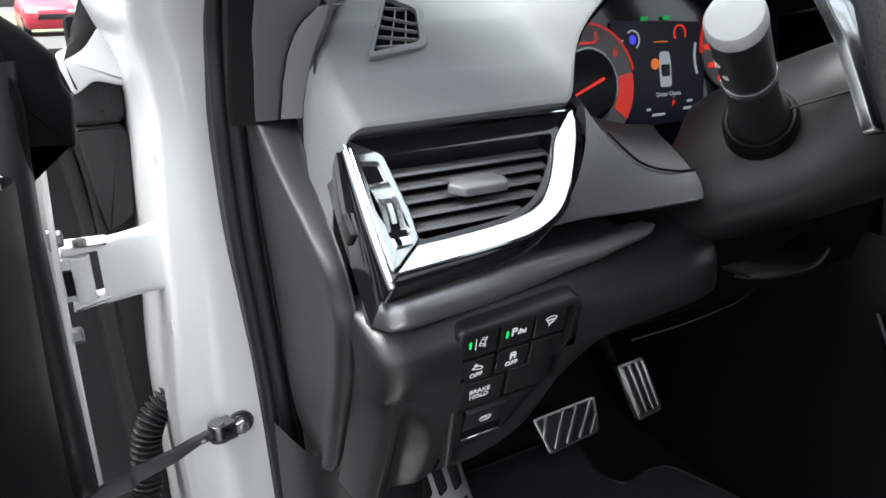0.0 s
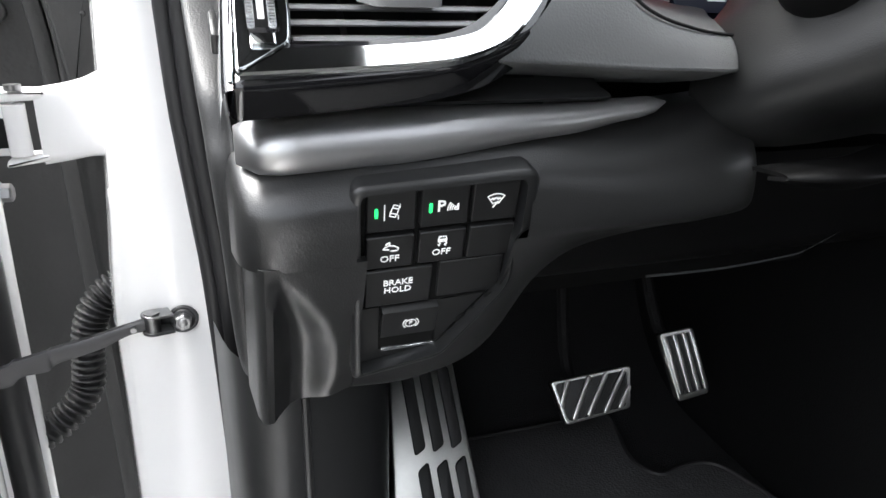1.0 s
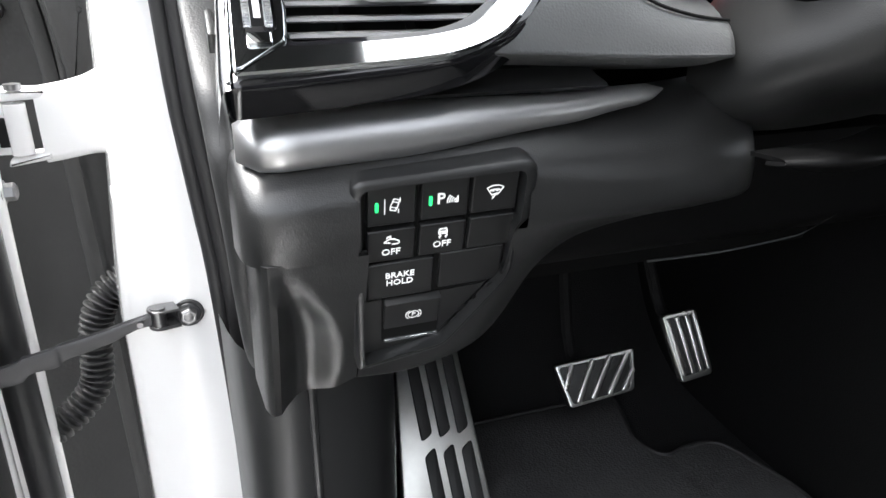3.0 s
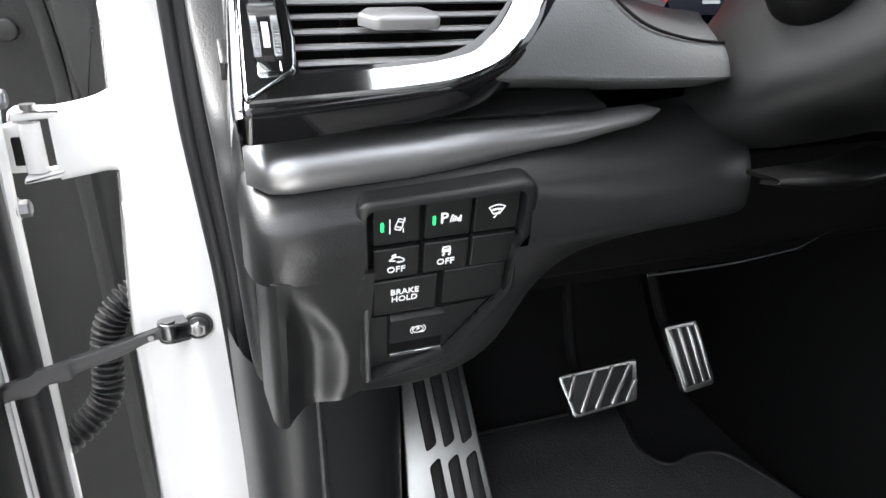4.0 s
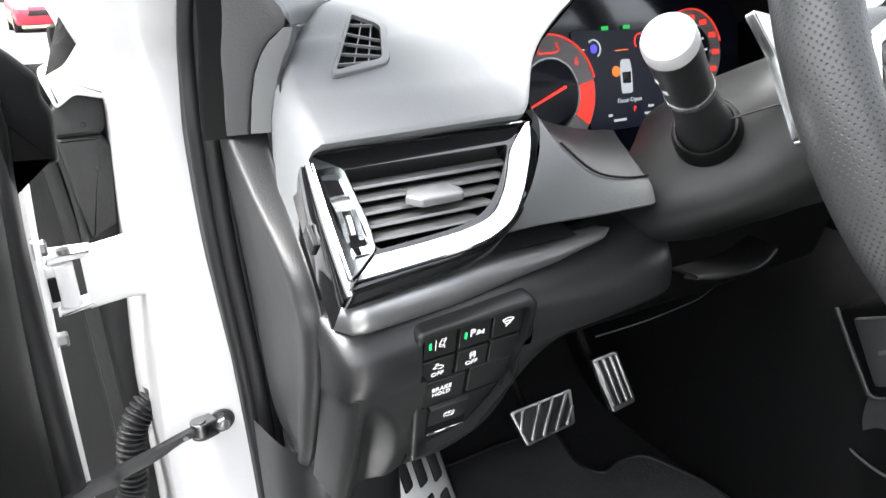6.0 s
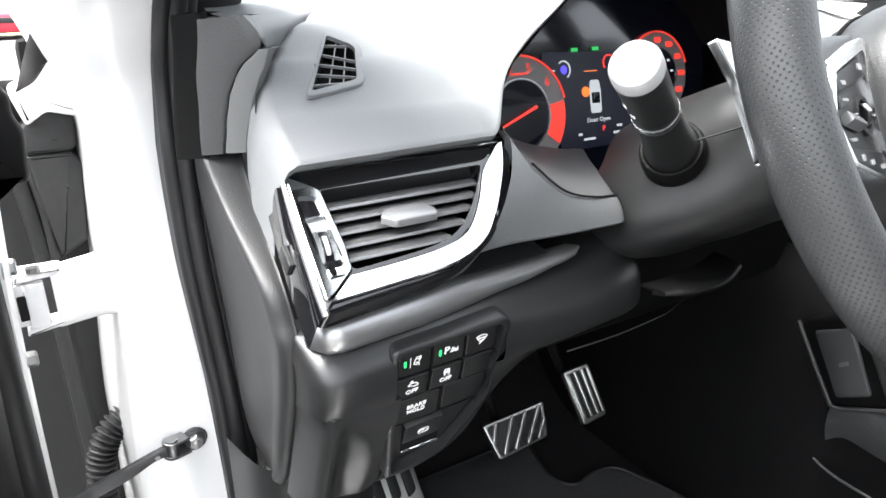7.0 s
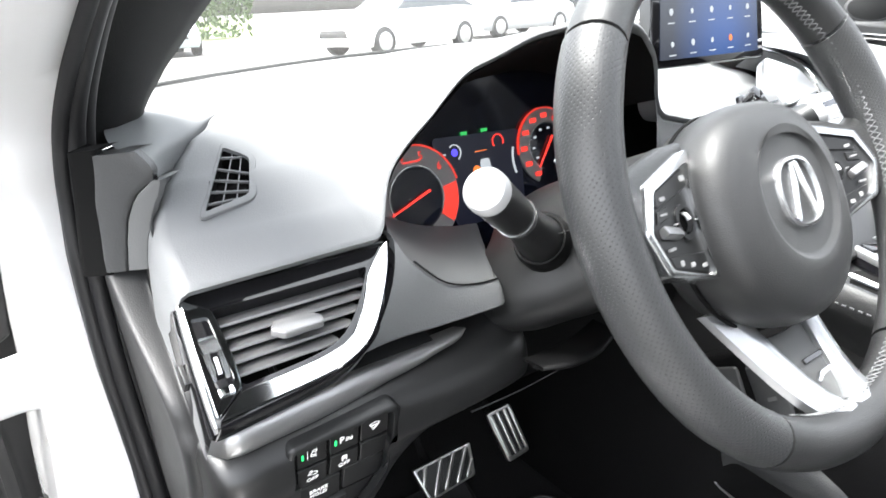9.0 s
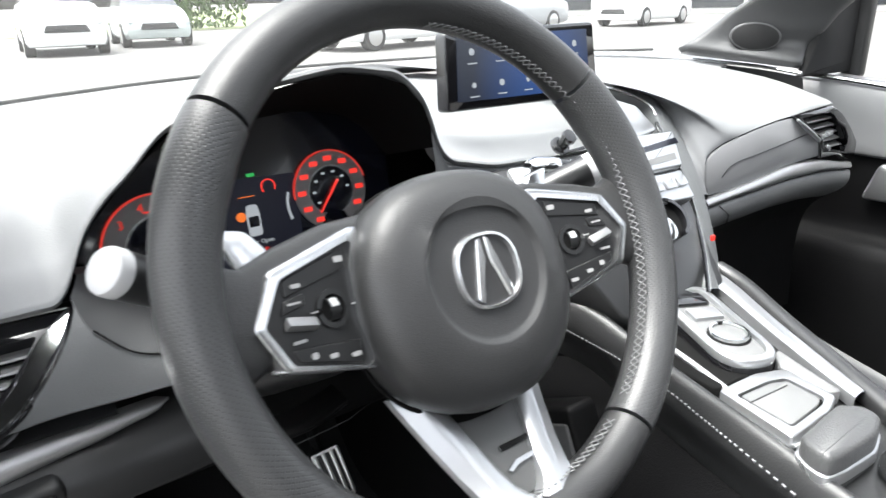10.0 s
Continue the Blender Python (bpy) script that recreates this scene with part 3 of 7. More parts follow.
# ---- switch panel ----
switches = thing("switch_panel", "black panel of driver assistance switches with green lamps", "switch panel", (-0.655, 0.14, 0.80))
o1 = rounded([(-0.0375, 0.0150), (0.0425, 0.0165), (0.0425, -0.0130), (0.0370, -0.0170), (0.0370, -0.0440), (0.0060, -0.0825), (-0.0365, -0.0890)], [0.006, 0.008, 0.003, 0.003, 0.008, 0.006, 0.003], 5)
o2 = rounded([(-0.0335, 0.0112), (0.0370, 0.0125), (0.0370, -0.0130), (0.0345, -0.0170), (0.0345, -0.0430), (0.0050, -0.0790), (-0.0330, -0.0850)], [0.004, 0.005, 0.002, 0.002, 0.006, 0.004, 0.002], 5)
part("bezel", prism(o1, SWITCH_M, 0.0058, -0.012, 0.0022, hole=o2), SMOOTH, switches, "black plastic bezel", 40)
part("backing", prism(o2, SWITCH_M, -0.0022, -0.011), LINING, switches)


def key(u, v, w, h, front=0.0, tilt=0.0):
    mm = SWITCH_M @ Matrix.Translation((u, v, 0)) @ Matrix.Rotation(radians(tilt), 4, "X")
    o = rounded([(-w / 2, -h / 2), (w / 2, -h / 2), (w / 2, h / 2), (-w / 2, h / 2)], 0.0008, 2)
    return part("key", prism(o, mm, front, -0.010, 0.0006), BUTTON, switches, "", 30), mm @ Matrix.Translation((0, 0, front + 0.0001))


COLS, KW = (-0.0198, 0.0030, 0.0253), 0.0207
k1, m1 = key(COLS[0], -0.0002, KW, 0.0190, 0.001)
k2, m2 = key(COLS[1], 0.0000, KW, 0.0190, 0.001)
k3, m3 = key(COLS[2], 0.0002, KW, 0.0190, 0.001)
k4, m4 = key(COLS[0], -0.0207, KW, 0.0172, 0.0005, 4)
k5, m5 = key(COLS[1], -0.0205, KW, 0.0172, 0.0005, 4)
key(COLS[2], -0.0203, KW, 0.0172, 0.0005, 4)
k7, m7 = key(-0.0152, -0.0405, 0.0300, 0.0205, 0.0, 3)
key(0.0178, -0.0395, 0.0300, 0.0205, -0.0004, 3)
k9, m9 = key(-0.0092, -0.0662, 0.0268, 0.0265, -0.001, 13)
o = rounded([(0.0050, -0.0525), (0.0335, -0.0525), (0.0335, -0.0430), (0.0050, -0.0775)], 0.002, 2)
part("lower_plate", prism([(-0.0325, -0.0520), (-0.0235, -0.0520), (-0.0235, -0.0780), (0.0040, -0.0780), (0.0040, -0.0520), (0.0335, -0.0510), (0.0335, -0.0430), (0.0330, -0.0460), (0.0050, -0.0785), (-0.0325, -0.0845)], SWITCH_M, -0.0015, -0.011), BUTTON, switches)
part("strip", rbox((0.0262, 0.0022, 0.003), m9 @ Matrix.Translation((0, -0.0125, 0.001)), 0.0008), CHROME, k9, "chrome lip of the parking brake switch")

for km, mm in ((k1, m1), (k2, m2)):
    lamp = rounded([(-0.0071, -0.0024), (-0.0056, -0.0024), (-0.0056, 0.0024), (-0.0071, 0.0024)], 0.0007, 2)
    part("lamp", prism(lamp, mm, 0.0003, 0), GREENLAMP, km, "lit green indicator lamp")


def ring2(cx, cy, r, a0=0, a1=360, n=14):
    return [(cx + r * math.cos(radians(a0 + (a1 - a0) * i / n)), cy + r * math.sin(radians(a0 + (a1 - a0) * i / n))) for i in range(n + 1)]


def shift(strokes, du, dv, turn=0.0, k=1.0):
    c, s = math.cos(radians(turn)), math.sin(radians(turn))
    return [[(du + k * (x * c - y * s), dv + k * (x * s + y * c)) for x, y in st] for st in strokes]


car_top = [[(-0.0012, -0.0028), (0.0012, -0.0028), (0.0015, -0.001), (0.0012, 0.0026), (-0.0012, 0.0026), (-0.0015, -0.001), (-0.0012, -0.0028)], [(-0.0012, 0.0012), (0.0012, 0.0012)], [(-0.0011, -0.0014), (0.0011, -0.0014)]]
part("symbol", line_marks(m1, [[(-0.0030, -0.0036), (-0.0030, 0.0036)]] + shift(car_top, 0.0012, 0.0006, -18) + [[(0.0028, -0.0036), (0.0028, -0.0018)], [(0.0034, 0.0018), (0.0034, 0.0036)]], 0.00042), WHITEMARK, k1, "white lane marking symbol")
lettering("symbol", "P", m2 @ Matrix.Translation((-0.0018, 0.0003, 0)), 0.0074, WHITEMARK, k2, 0.00012)
part("symbol", line_marks(m2, [ring2(0.0058, -0.0014, 0.0018 + 0.0010 * i, 140, 185, 4) for i in range(4)] + [[(0.0046, -0.0018), (0.0056, -0.0018), (0.0056, 0.0010), (0.0048, -0.0010)]], 0.0005), WHITEMARK, k2, "white parking sensor symbol")
fan = [ring2(0, -0.0040, 0.0065, 55, 125, 8), ring2(0, -0.0040, 0.0022, 55, 125, 5), [(-0.0037, 0.0013), (-0.0013, -0.0022)], [(0.0037, 0.0013), (0.0013, -0.0022)], ring2(0, -0.0040, 0.0045, 60, 120, 6), [(0.0010, -0.0012), (-0.0010, -0.0040)], [(-0.0018, 0.0006), (-0.0010, -0.0003), (0.0, 0.0006), (0.001, -0.0003), (0.0018, 0.0006)]]
part("symbol", line_marks(m3, shift(fan, -0.0002, 0.0012), 0.0005), WHITEMARK, k3, "white windscreen wiper symbol")
off_car = [[(-0.0030, 0.0002), (-0.0022, 0.0012), (-0.0006, 0.0020), (0.0016, 0.0016), (0.0034, 0.0004), (0.0034, -0.0006)], [(-0.0030, 0.0002), (-0.0006, -0.0002)], [(0.0004, -0.0010), (0.0030, -0.0010)], [(-0.0020, 0.0026), (-0.0012, 0.0034), (-0.0004, 0.0026), (-0.0004, 0.0036)]]
part("symbol", line_marks(m4, shift(off_car, 0, 0.0020), 0.0006), WHITEMARK, k4, "white collision warning symbol")
lettering("words", "OFF", m4 @ Matrix.Translation((0, -0.0034, 0)), 0.0048, WHITEMARK, k4, 0.00004)
skid = [[(-0.0014, 0.0030), (0.0014, 0.0030), (0.0018, 0.0016), (0.0018, 0.0004), (-0.0018, 0.0004), (-0.0018, 0.0016), (-0.0014, 0.0030)], [(-0.0018, 0.0014), (0.0018, 0.0014)], [(-0.0014, 0.0000), (-0.0008, -0.0008), (-0.0016, -0.0014), (-0.0012, -0.0020)], [(0.0014, 0.0000), (0.0020, -0.0008), (0.0012, -0.0014), (0.0016, -0.0020)]]
part("symbol", line_marks(m5, shift(skid, 0, 0.0026), 0.0006), WHITEMARK, k5, "white stability control symbol")
lettering("words", "OFF", m5 @ Matrix.Translation((0, -0.0030, 0)), 0.0048, WHITEMARK, k5, 0.00004)
lettering("words", "BRAKE\nHOLD", m7 @ Matrix.Translation((-0.0004, 0.0010, 0)), 0.0045, WHITEMARK, k7, 0.00005)
part("symbol", line_marks(m9, [ring2(0.0006, 0.0036, 0.0026, 0, 360, 18), ring2(0.0006, 0.0036, 0.0037, 130, 230, 8), ring2(0.0006, 0.0036, 0.0037, -50, 50, 8)], 0.00038), WHITEMARK, k9, "white parking brake symbol")
lettering("symbol", "P", m9 @ Matrix.Translation((0.0006, 0.0036, 0)), 0.0036, WHITEMARK, k9)

# ---- small side vent on the dash top ----
side_vent = thing("side_vent", "small five-sided demister vent set in dash top", "air vent", (-0.662, 0.2555, 1.0))
so = rounded([(-0.0378, -0.0488), (0.0052, -0.0395), (0.0260, 0.0095), (0.0094, 0.0302)], [0.007, 0.009, 0.010, 0.006], 6)
si = rounded([(-0.0315, -0.0430), (0.0022, -0.0340), (0.0200, 0.0065), (0.0070, 0.0225)], [0.003, 0.005, 0.006, 0.003], 6)
part("rim", prism(so, SIDE_M, 0.0008, -0.0020, 0.0006, hole=si), PAD, side_vent, "grey vent rim flush with the pad", 40)
part("throat", prism(so, SIDE_M, -0.0022, -0.020, 0, hole=si), LINING, side_vent, "black throat wall", 40)
part("throat_floor", prism(so, SIDE_M, -0.018, -0.021), LINING, side_vent)


def vent_bar(a, b, half, z0, z1):
    a, b = Vector(a), Vector(b)
    q = Vector((-(b - a).y, (b - a).x)).normalized() * half
    return prism([tuple(a - q), tuple(b - q), tuple(b + q), tuple(a + q)], SIDE_M, z0, z1)


for k in range(5):
    t = (k + 0.8) / 5.6
    a = Vector((-0.0315, -0.0430)).lerp(Vector((0.0070, 0.0225)), t)
    b = Vector((0.0022, -0.0340)).lerp(Vector((0.0200, 0.0065)), max(0.0, t * 1.30 - 0.27)) if t > 0.21 else Vector((0.0022, -0.0340))
    b = Vector((b.x, max(b.y, -0.034)))
    if k == 4:
        b = Vector((0.0165, 0.0105))
    part("slat", vent_bar(a, b, 0.0005, -0.0012, -0.0030), PAD, side_vent, "", 30)
for t in (0.36, 0.70):
    a = Vector((-0.0315, -0.0430)).lerp(Vector((0.0022, -0.0340)), t)
    b = Vector((0.0070, 0.0225)).lerp(Vector((0.0200, 0.0065)), t)
    part("bar", vent_bar(a, b, 0.0004, -0.0025, -0.0036), PAD, side_vent, "", 30)

# ---- steering wheel ----
TILT_W = 25.5
WU = Vector((0, math.sin(radians(TILT_W)), math.cos(radians(TILT_W))))
# the axis of the column, and the wheel on it turned a little clockwise
AXIS_M = basis((-0.3840, 0.0143, 0.9842), (1, 0.0395, 0), WU)
WHEEL_M = AXIS_M @ Matrix.Rotation(radians(-1.5), 4, "Z")
wheel = thing("steering_wheel", "black perforated leather steering wheel with silver lower spoke", "steering wheel", WHEEL_M.translation)


def rim_point(a, dr=0.0, dz=0.0):
    c, s = math.cos(a), math.sin(a)
    rx, ry = 0.1690 + dr, 0.1655 + dr
    flat = 1 - 0.012 * max(0, -s) ** 6
    return Vector((rx * c, ry * s * flat, dz))


def rim_piece(a0, a1, n, grow=0.0):
    """A length of the padded rim between two angles in degrees; thicker at thumb height."""
    rows = []
    for i in range(n + 1):
        a = radians(mix(a0, a1, i / n))
        p = rim_point(a)
        out = (rim_point(a, 0.01) - p).normalized()
        deg = math.degrees(a) % 360
        thumb = max(0, 1 - abs(((deg - 28 + 180) % 360) - 180) / 26) + max(0, 1 - abs(((deg - 152 + 180) % 360) - 180) / 26)
        ro = 0.0155 + grow
        ri = 0.0165 + grow + 0.003 * thumb
        zz = 0.0175 + grow + 0.0015 * thumb
        ring = []
        for k in range(20):
            b = 2 * math.pi * k / 20
            c, s = math.cos(b), math.sin(b)
            ring.append(WHEEL_M @ (p + out * (c * (ro if c > 0 else ri)) + Vector((0, 0, s * zz))))
        rows.append(ring)
    return sheet(rows, closed=True, caps=True)


# perforated grip leather
PERF = bpy.data.materials.new("perforated_leather")
PERF.use_nodes = True
pn = PERF.node_tree
pb = pn.nodes["Principled BSDF"]
pb.inputs["Base Color"].default_value = (0.030, 0.031, 0.032, 1)
pb.inputs["Roughness"].default_value = 0.38
pc = pn.nodes.new("ShaderNodeTexCoord")
pv = pn.nodes.new("ShaderNodeTexVoronoi")
pv.voronoi_dimensions = "2D"
pv.inputs["Scale"].default_value = 390
pv.inputs["Randomness"].default_value = 0.0
pmap = pn.nodes.new("ShaderNodeMapping")
pmap.inputs["Rotation"].default_value = (0, 0, radians(45))
pr = pn.nodes.new("ShaderNodeValToRGB")
pr.color_ramp.elements[0].position, pr.color_ramp.elements[1].position = 0.10, 0.20
pr.color_ramp.elements[0].color = (0.014, 0.014, 0.014, 1)
pr.color_ramp.elements[1].color = (0.040, 0.041, 0.042, 1)
ph = pn.nodes.new("ShaderNodeMapRange")
ph.inputs[1].default_value, ph.inputs[2].default_value = 0.08, 0.26
pbu = pn.nodes.new("ShaderNodeBump")
pbu.inputs["Strength"].default_value, pbu.inputs["Distance"].default_value = 0.5, 0.0005
pn.links.new(pc.outputs["UV"], pmap.inputs["Vector"])
pn.links.new(pmap.outputs[0], pv.inputs["Vector"])
pn.links.new(pv.outputs["Distance"], pr.inputs[0])
pn.links.new(pr.outputs[0], pb.inputs["Base Color"])
pn.links.new(pv.outputs["Distance"], ph.inputs[0])
pn.links.new(ph.outputs[0], pbu.inputs["Height"])
pn.links.new(pbu.outputs[0], pb.inputs["Normal"])


def wrap_uv(ob):
    """Lay the grip leather out flat: along the rim and around it, in metres."""
    me = ob.data
    uv = me.uv_layers.new(name="leather")
    back = WHEEL_M.inverted()

    def angles(p):
        q = back @ p
        a = math.atan2(q.y, q.x)
        c = rim_point(a)
        return a, math.atan2(q.z, math.hypot(q.x, q.y) - math.hypot(c.x, c.y))

    for f in me.polygons:
        ca, cb = angles(f.center)
        for i in f.loop_indices:
            a, b = angles(me.vertices[me.loops[i].vertex_index].co)
            a += 2 * math.pi * round((ca - a) / (2 * math.pi))
            b += 2 * math.pi * round((cb - b) / (2 * math.pi))
            uv.data[i].uv = (a * 0.166, b * 0.0172)


part("rim_top", rim_piece(39, 141, 40), WHEELHIDE, wheel, "smooth black leather upper rim", 60)
wrap_uv(part("rim_grip", rim_piece(142, 236, 60, 0.0004), PERF, wheel, "perforated leather grip", 60))
wrap_uv(part("rim_grip", rim_piece(-56, 38, 60, 0.0004), PERF, wheel, "perforated leather grip", 60))
part("rim_bottom", rim_piece(237, 303, 24), WHEELHIDE, wheel, "smooth black leather lower rim", 60)


def make_stitches(a0, a1, n):
    bm = bmesh.new()
    for i in range(n):
        a, b = radians(mix(a0, a1, i / n)), radians(mix(a0, a1, (i + 0.9) / n))
        for s0, s1 in ((1, -1), (-1, 1)):
            pts = []
            for q, t in ((a, s0), (b, s1)):
                p = rim_point(q)
                inn = (p - rim_point(q, 0.01)).normalized()
                pts.append(WHEEL_M @ (p + inn * 0.0172 + Vector((0, 0, 0.0036 * t + 0.004))))
            tube(pts, 0.00045, 5, bm=bm)
    return bm


part("stitching", make_stitches(-52, 85, 70), STITCH, wheel, "silver cross stitching", 0)
part("stitching", make_stitches(245, 300, 26), STITCH, wheel, "silver cross stitching", 0)


def make_hub():
    rows = []
    for z, k in ((-0.052, 0.96), (-0.040, 1.05), (-0.020, 1.09), (-0.008, 1.085), (0.000, 1.055), (0.0055, 1.00), (0.0095, 0.92), (0.0125, 0.80), (0.0138, 0.66)):
        ring = []
        for i in range(48):
            a = 2 * math.pi * i / 48
            c, s = math.cos(a), math.sin(a)
            rx = 0.072 if s > 0 else 0.072 - 0.006 * (s * s)
            ry = 0.066 if s > 0 else 0.072
            e = 0.86
            ring.append(WHEEL_M @ Vector((rx * k * math.copysign(abs(c) ** e, c), -0.014 + ry * k * math.copysign(abs(s) ** e, s), z)))
        rows.append(ring)
    # sunk ring for the emblem
    for r, z in ((0.0460, 0.0146), (0.0445, 0.0142), (0.0425, 0.0116), (0.040, 0.0110), (0.020, 0.0114)):
        rows.append([WHEEL_M @ Vector((0.002 + r * math.cos(2 * math.pi * i / 48), -0.0095 + 0.98 * r * math.sin(2 * math.pi * i / 48), z)) for i in range(48)])
    return sheet(rows, closed=True, caps=True)


part("airbag_cover", make_hub(), AIRBAG, wheel, "dark grey grained airbag cover", 50)
part("hub_seam", tube([WHEEL_M @ Vector((0.072 * 1.075 * math.copysign(abs(math.cos(a)) ** 0.86, math.cos(a)), -0.014 + (0.066 if math.sin(a) > 0 else 0.072) * 1.075 * math.copysign(abs(math.sin(a)) ** 0.86, math.sin(a)), -0.030)) for a in np.linspace(0, 2 * math.pi, 49)[:-1]], 0.0016, 6, closed=True), LINING, wheel, "dark seam round the airbag cover")
for u, v, turn in ((-0.0545, -0.0130, 8), (0.0195, -0.0650, -10)):
    part("embossed_mark", line_marks(WHEEL_M @ Matrix.Translation((u, v, 0.0078 if u < 0 else 0.0050)) @ Matrix.Rotation(radians(turn), 4, "Z"), [[(-0.006, 0.0), (0.006, 0.001)], [(-0.002, -0.004), (0.001, 0.003)], [(0.002, -0.003), (0.004, 0.002)]], 0.0007, 0.0012), AIRBAG, wheel, "small embossed mark")
EMB_M = WHEEL_M @ Matrix.Translation((0.0025, -0.0095, 0.0108))


def make_emblem():
    bm = bmesh.new()
    rows = []
    for i in range(41):
        a = 2 * math.pi * i / 40
        c, s = math.cos(a), math.sin(a)
        e = 0.8
        x, y = math.copysign(abs(c) ** e, c), math.copysign(abs(s) ** e, s)
        rows.append([EMB_M @ Vector((x * r * 1.05, y * r, z)) for r, z in ((0.0238, 0), (0.0230, 0.003), (0.0212, 0.0035), (0.0204, 0))])
    sheet(rows, closed=True, bm=bm)
    for sx in (-1, 1):
        prism([(sx * 0.0012, 0.0200), (sx * 0.0046, 0.0192), (sx * 0.0140, -0.0155), (sx * 0.0098, -0.0185), (sx * 0.0058, -0.0050), (sx * 0.0016, 0.0060)][::sx], EMB_M, 0.0036, 0, 0.0008, bm)
    return bm


part("emblem", make_emblem(), EMBLEM, wheel, "chrome oval emblem", 30)


def make_arm(sx):
    """Padded side arm between airbag cover and rim."""
    rows = []
    for x, y0, y1, z in ((0.045, -0.032, 0.044, -0.020), (0.080, -0.033, 0.042, -0.0160), (0.115, -0.031, 0.034, -0.0085), (0.138, -0.029, 0.026, -0.0040), (0.160, -0.040, 0.036, -0.0020)):
        ring = []
        for k in range(16):
            a = 2 * math.pi * k / 16
            c, s = math.cos(a), math.sin(a)
            ring.append(WHEEL_M @ Vector((sx * x, (y0 + y1) / 2 + (y1 - y0) / 2 * math.copysign(abs(c) ** 0.6, c), z - 0.008 + 0.012 * math.copysign(abs(s) ** 0.7, s))))
        rows.append(ring)
    return sheet(rows, closed=True, caps=True)


for sx in (-1, 1):
    arm = part("arm", make_arm(sx), WHEELHIDE, wheel, "", 50)
    # the switch faces dish in towards the airbag cover
    pm = WHEEL_M @ Matrix.Translation((0.002, 0, 0)) @ Matrix.Diagonal((sx, 1, 1, 1)) @ Matrix.Translation((0.065, 0, -0.0135)) @ Matrix.Rotation(radians(-10), 4, "Y") @ Matrix.Translation((-0.065, 0, 0))
    po = [(0.0660, 0.0350), (0.0715, 0.0362), (0.1300, 0.0205), (0.1460, -0.0062), (0.1335, -0.0320), (0.0775, -0.0450), (0.0725, -0.0420), (0.0775, -0.0150), (0.0745, 0.0140)]
    pi_ = [(0.0735, 0.0270), (0.0765, 0.0285), (0.1250, 0.0155), (0.1395, -0.0070), (0.1285, -0.0290), (0.0820, -0.0420), (0.0785, -0.0395), (0.0825, -0.0150), (0.0795, 0.0140)]
    pod_frame = part("pod_frame", prism(rounded(po, 0.003, 3), pm, 0.0030, -0.012, 0.0012, hole=rounded(pi_, 0.002, 3)), SILVER, wheel, "satin silver switch frame", 35)
    plate = part("pod_plate", prism(rounded(pi_, 0.002, 3), pm, 0.0004, -0.012), BUTTON, wheel)
    part("button", prism(rounded([(0.0835, -0.0262), (0.1265, -0.0215), (0.1245, -0.0285), (0.0850, -0.0395)], 0.0015, 2), pm, 0.0016, 0.0, 0.0007), BUTTON, plate, "", 30)
    part("button", prism(rounded([(0.0810, 0.0140), (0.1240, 0.0055), (0.1230, 0.0150), (0.0805, 0.0255)], 0.0015, 2), pm, 0.0016, 0.0, 0.0007), BUTTON, plate, "", 30)
    part("button", prism(rounded([(0.1130, -0.0005), (0.1280, -0.0030), (0.1250, 0.0040), (0.1120, 0.0062)], 0.0012, 2), pm, 0.0018, 0.0, 0.0006), BUTTON, plate, "", 30)
    part("toggle", rbox((0.0185, 0.0062, 0.006), pm @ Matrix.Translation((0.1185, -0.0095, 0.0025)) @ Matrix.Rotation(radians(12), 4, "Z") @ Matrix.Rotation(radians(-30), 4, "X"), 0.0015), SLAT, plate, "satin toggle switch")
    part("roller_well", arc(pm @ Matrix.Translation((0.0960, -0.0060, 0)), 0.0078, 0.0108, 0, 360, 0.0020, -0.001, 28), SMOOTH, plate, "", 30)
    part("roller_pit", disc(pm @ Matrix.Translation((0.0960, -0.0060, 0)), 0.0080, 0.0007, -0.001, 0, 24), LINING, plate, "", 30)
    wheel_pts = [[pm @ Vector((x, -0.0060 + (0.0072 + (0.0003 if k % 2 else 0)) * math.sin(radians(-90 + 7.5 * k)), -0.0030 + 0.0072 * math.cos(radians(-90 + 7.5 * k)))) for x in (0.0925, 0.0932, 0.0988, 0.0995)] for k in range(25)]
    part("roller", sheet(wheel_pts), SMOOTH, plate, "ribbed black roller", 25)
    part("roller_mark", rbox((0.0046, 0.0050, 0.0012), pm @ Matrix.Translation((0.0960, -0.0030, 0.0035)) @ Matrix.Rotation(radians(-25), 4, "X"), 0.0004), CAPWHITE, plate, "pale mark on the roller")
    for bx, by, bw, bh in ((0.0850, 0.0195, 0.006, 0.0034), (0.1160, 0.0105, 0.006, 0.0022), (0.1195, 0.0018, 0.008, 0.0012), (0.1215, -0.0182, 0.008, 0.0016), (0.1150, -0.0275, 0.004, 0.0034), (0.1035, -0.0305, 0.005, 0.0026), (0.0890, -0.0335, 0.006, 0.0024), (0.0815, -0.0065, 0.0035, 0.0008), (0.1085, -0.0055, 0.0045, 0.0008)):
        bar = prism(rounded([(bx - bw / 2, by - bh / 2), (bx + bw / 2, by - bh / 2), (bx + bw / 2, by + bh / 2), (bx - bw / 2, by + bh / 2)], bh * 0.3, 2), pm, 0.0022, 0.0012)
        part("marking", bar, MARKGREY, plate, "small grey marking", 0)


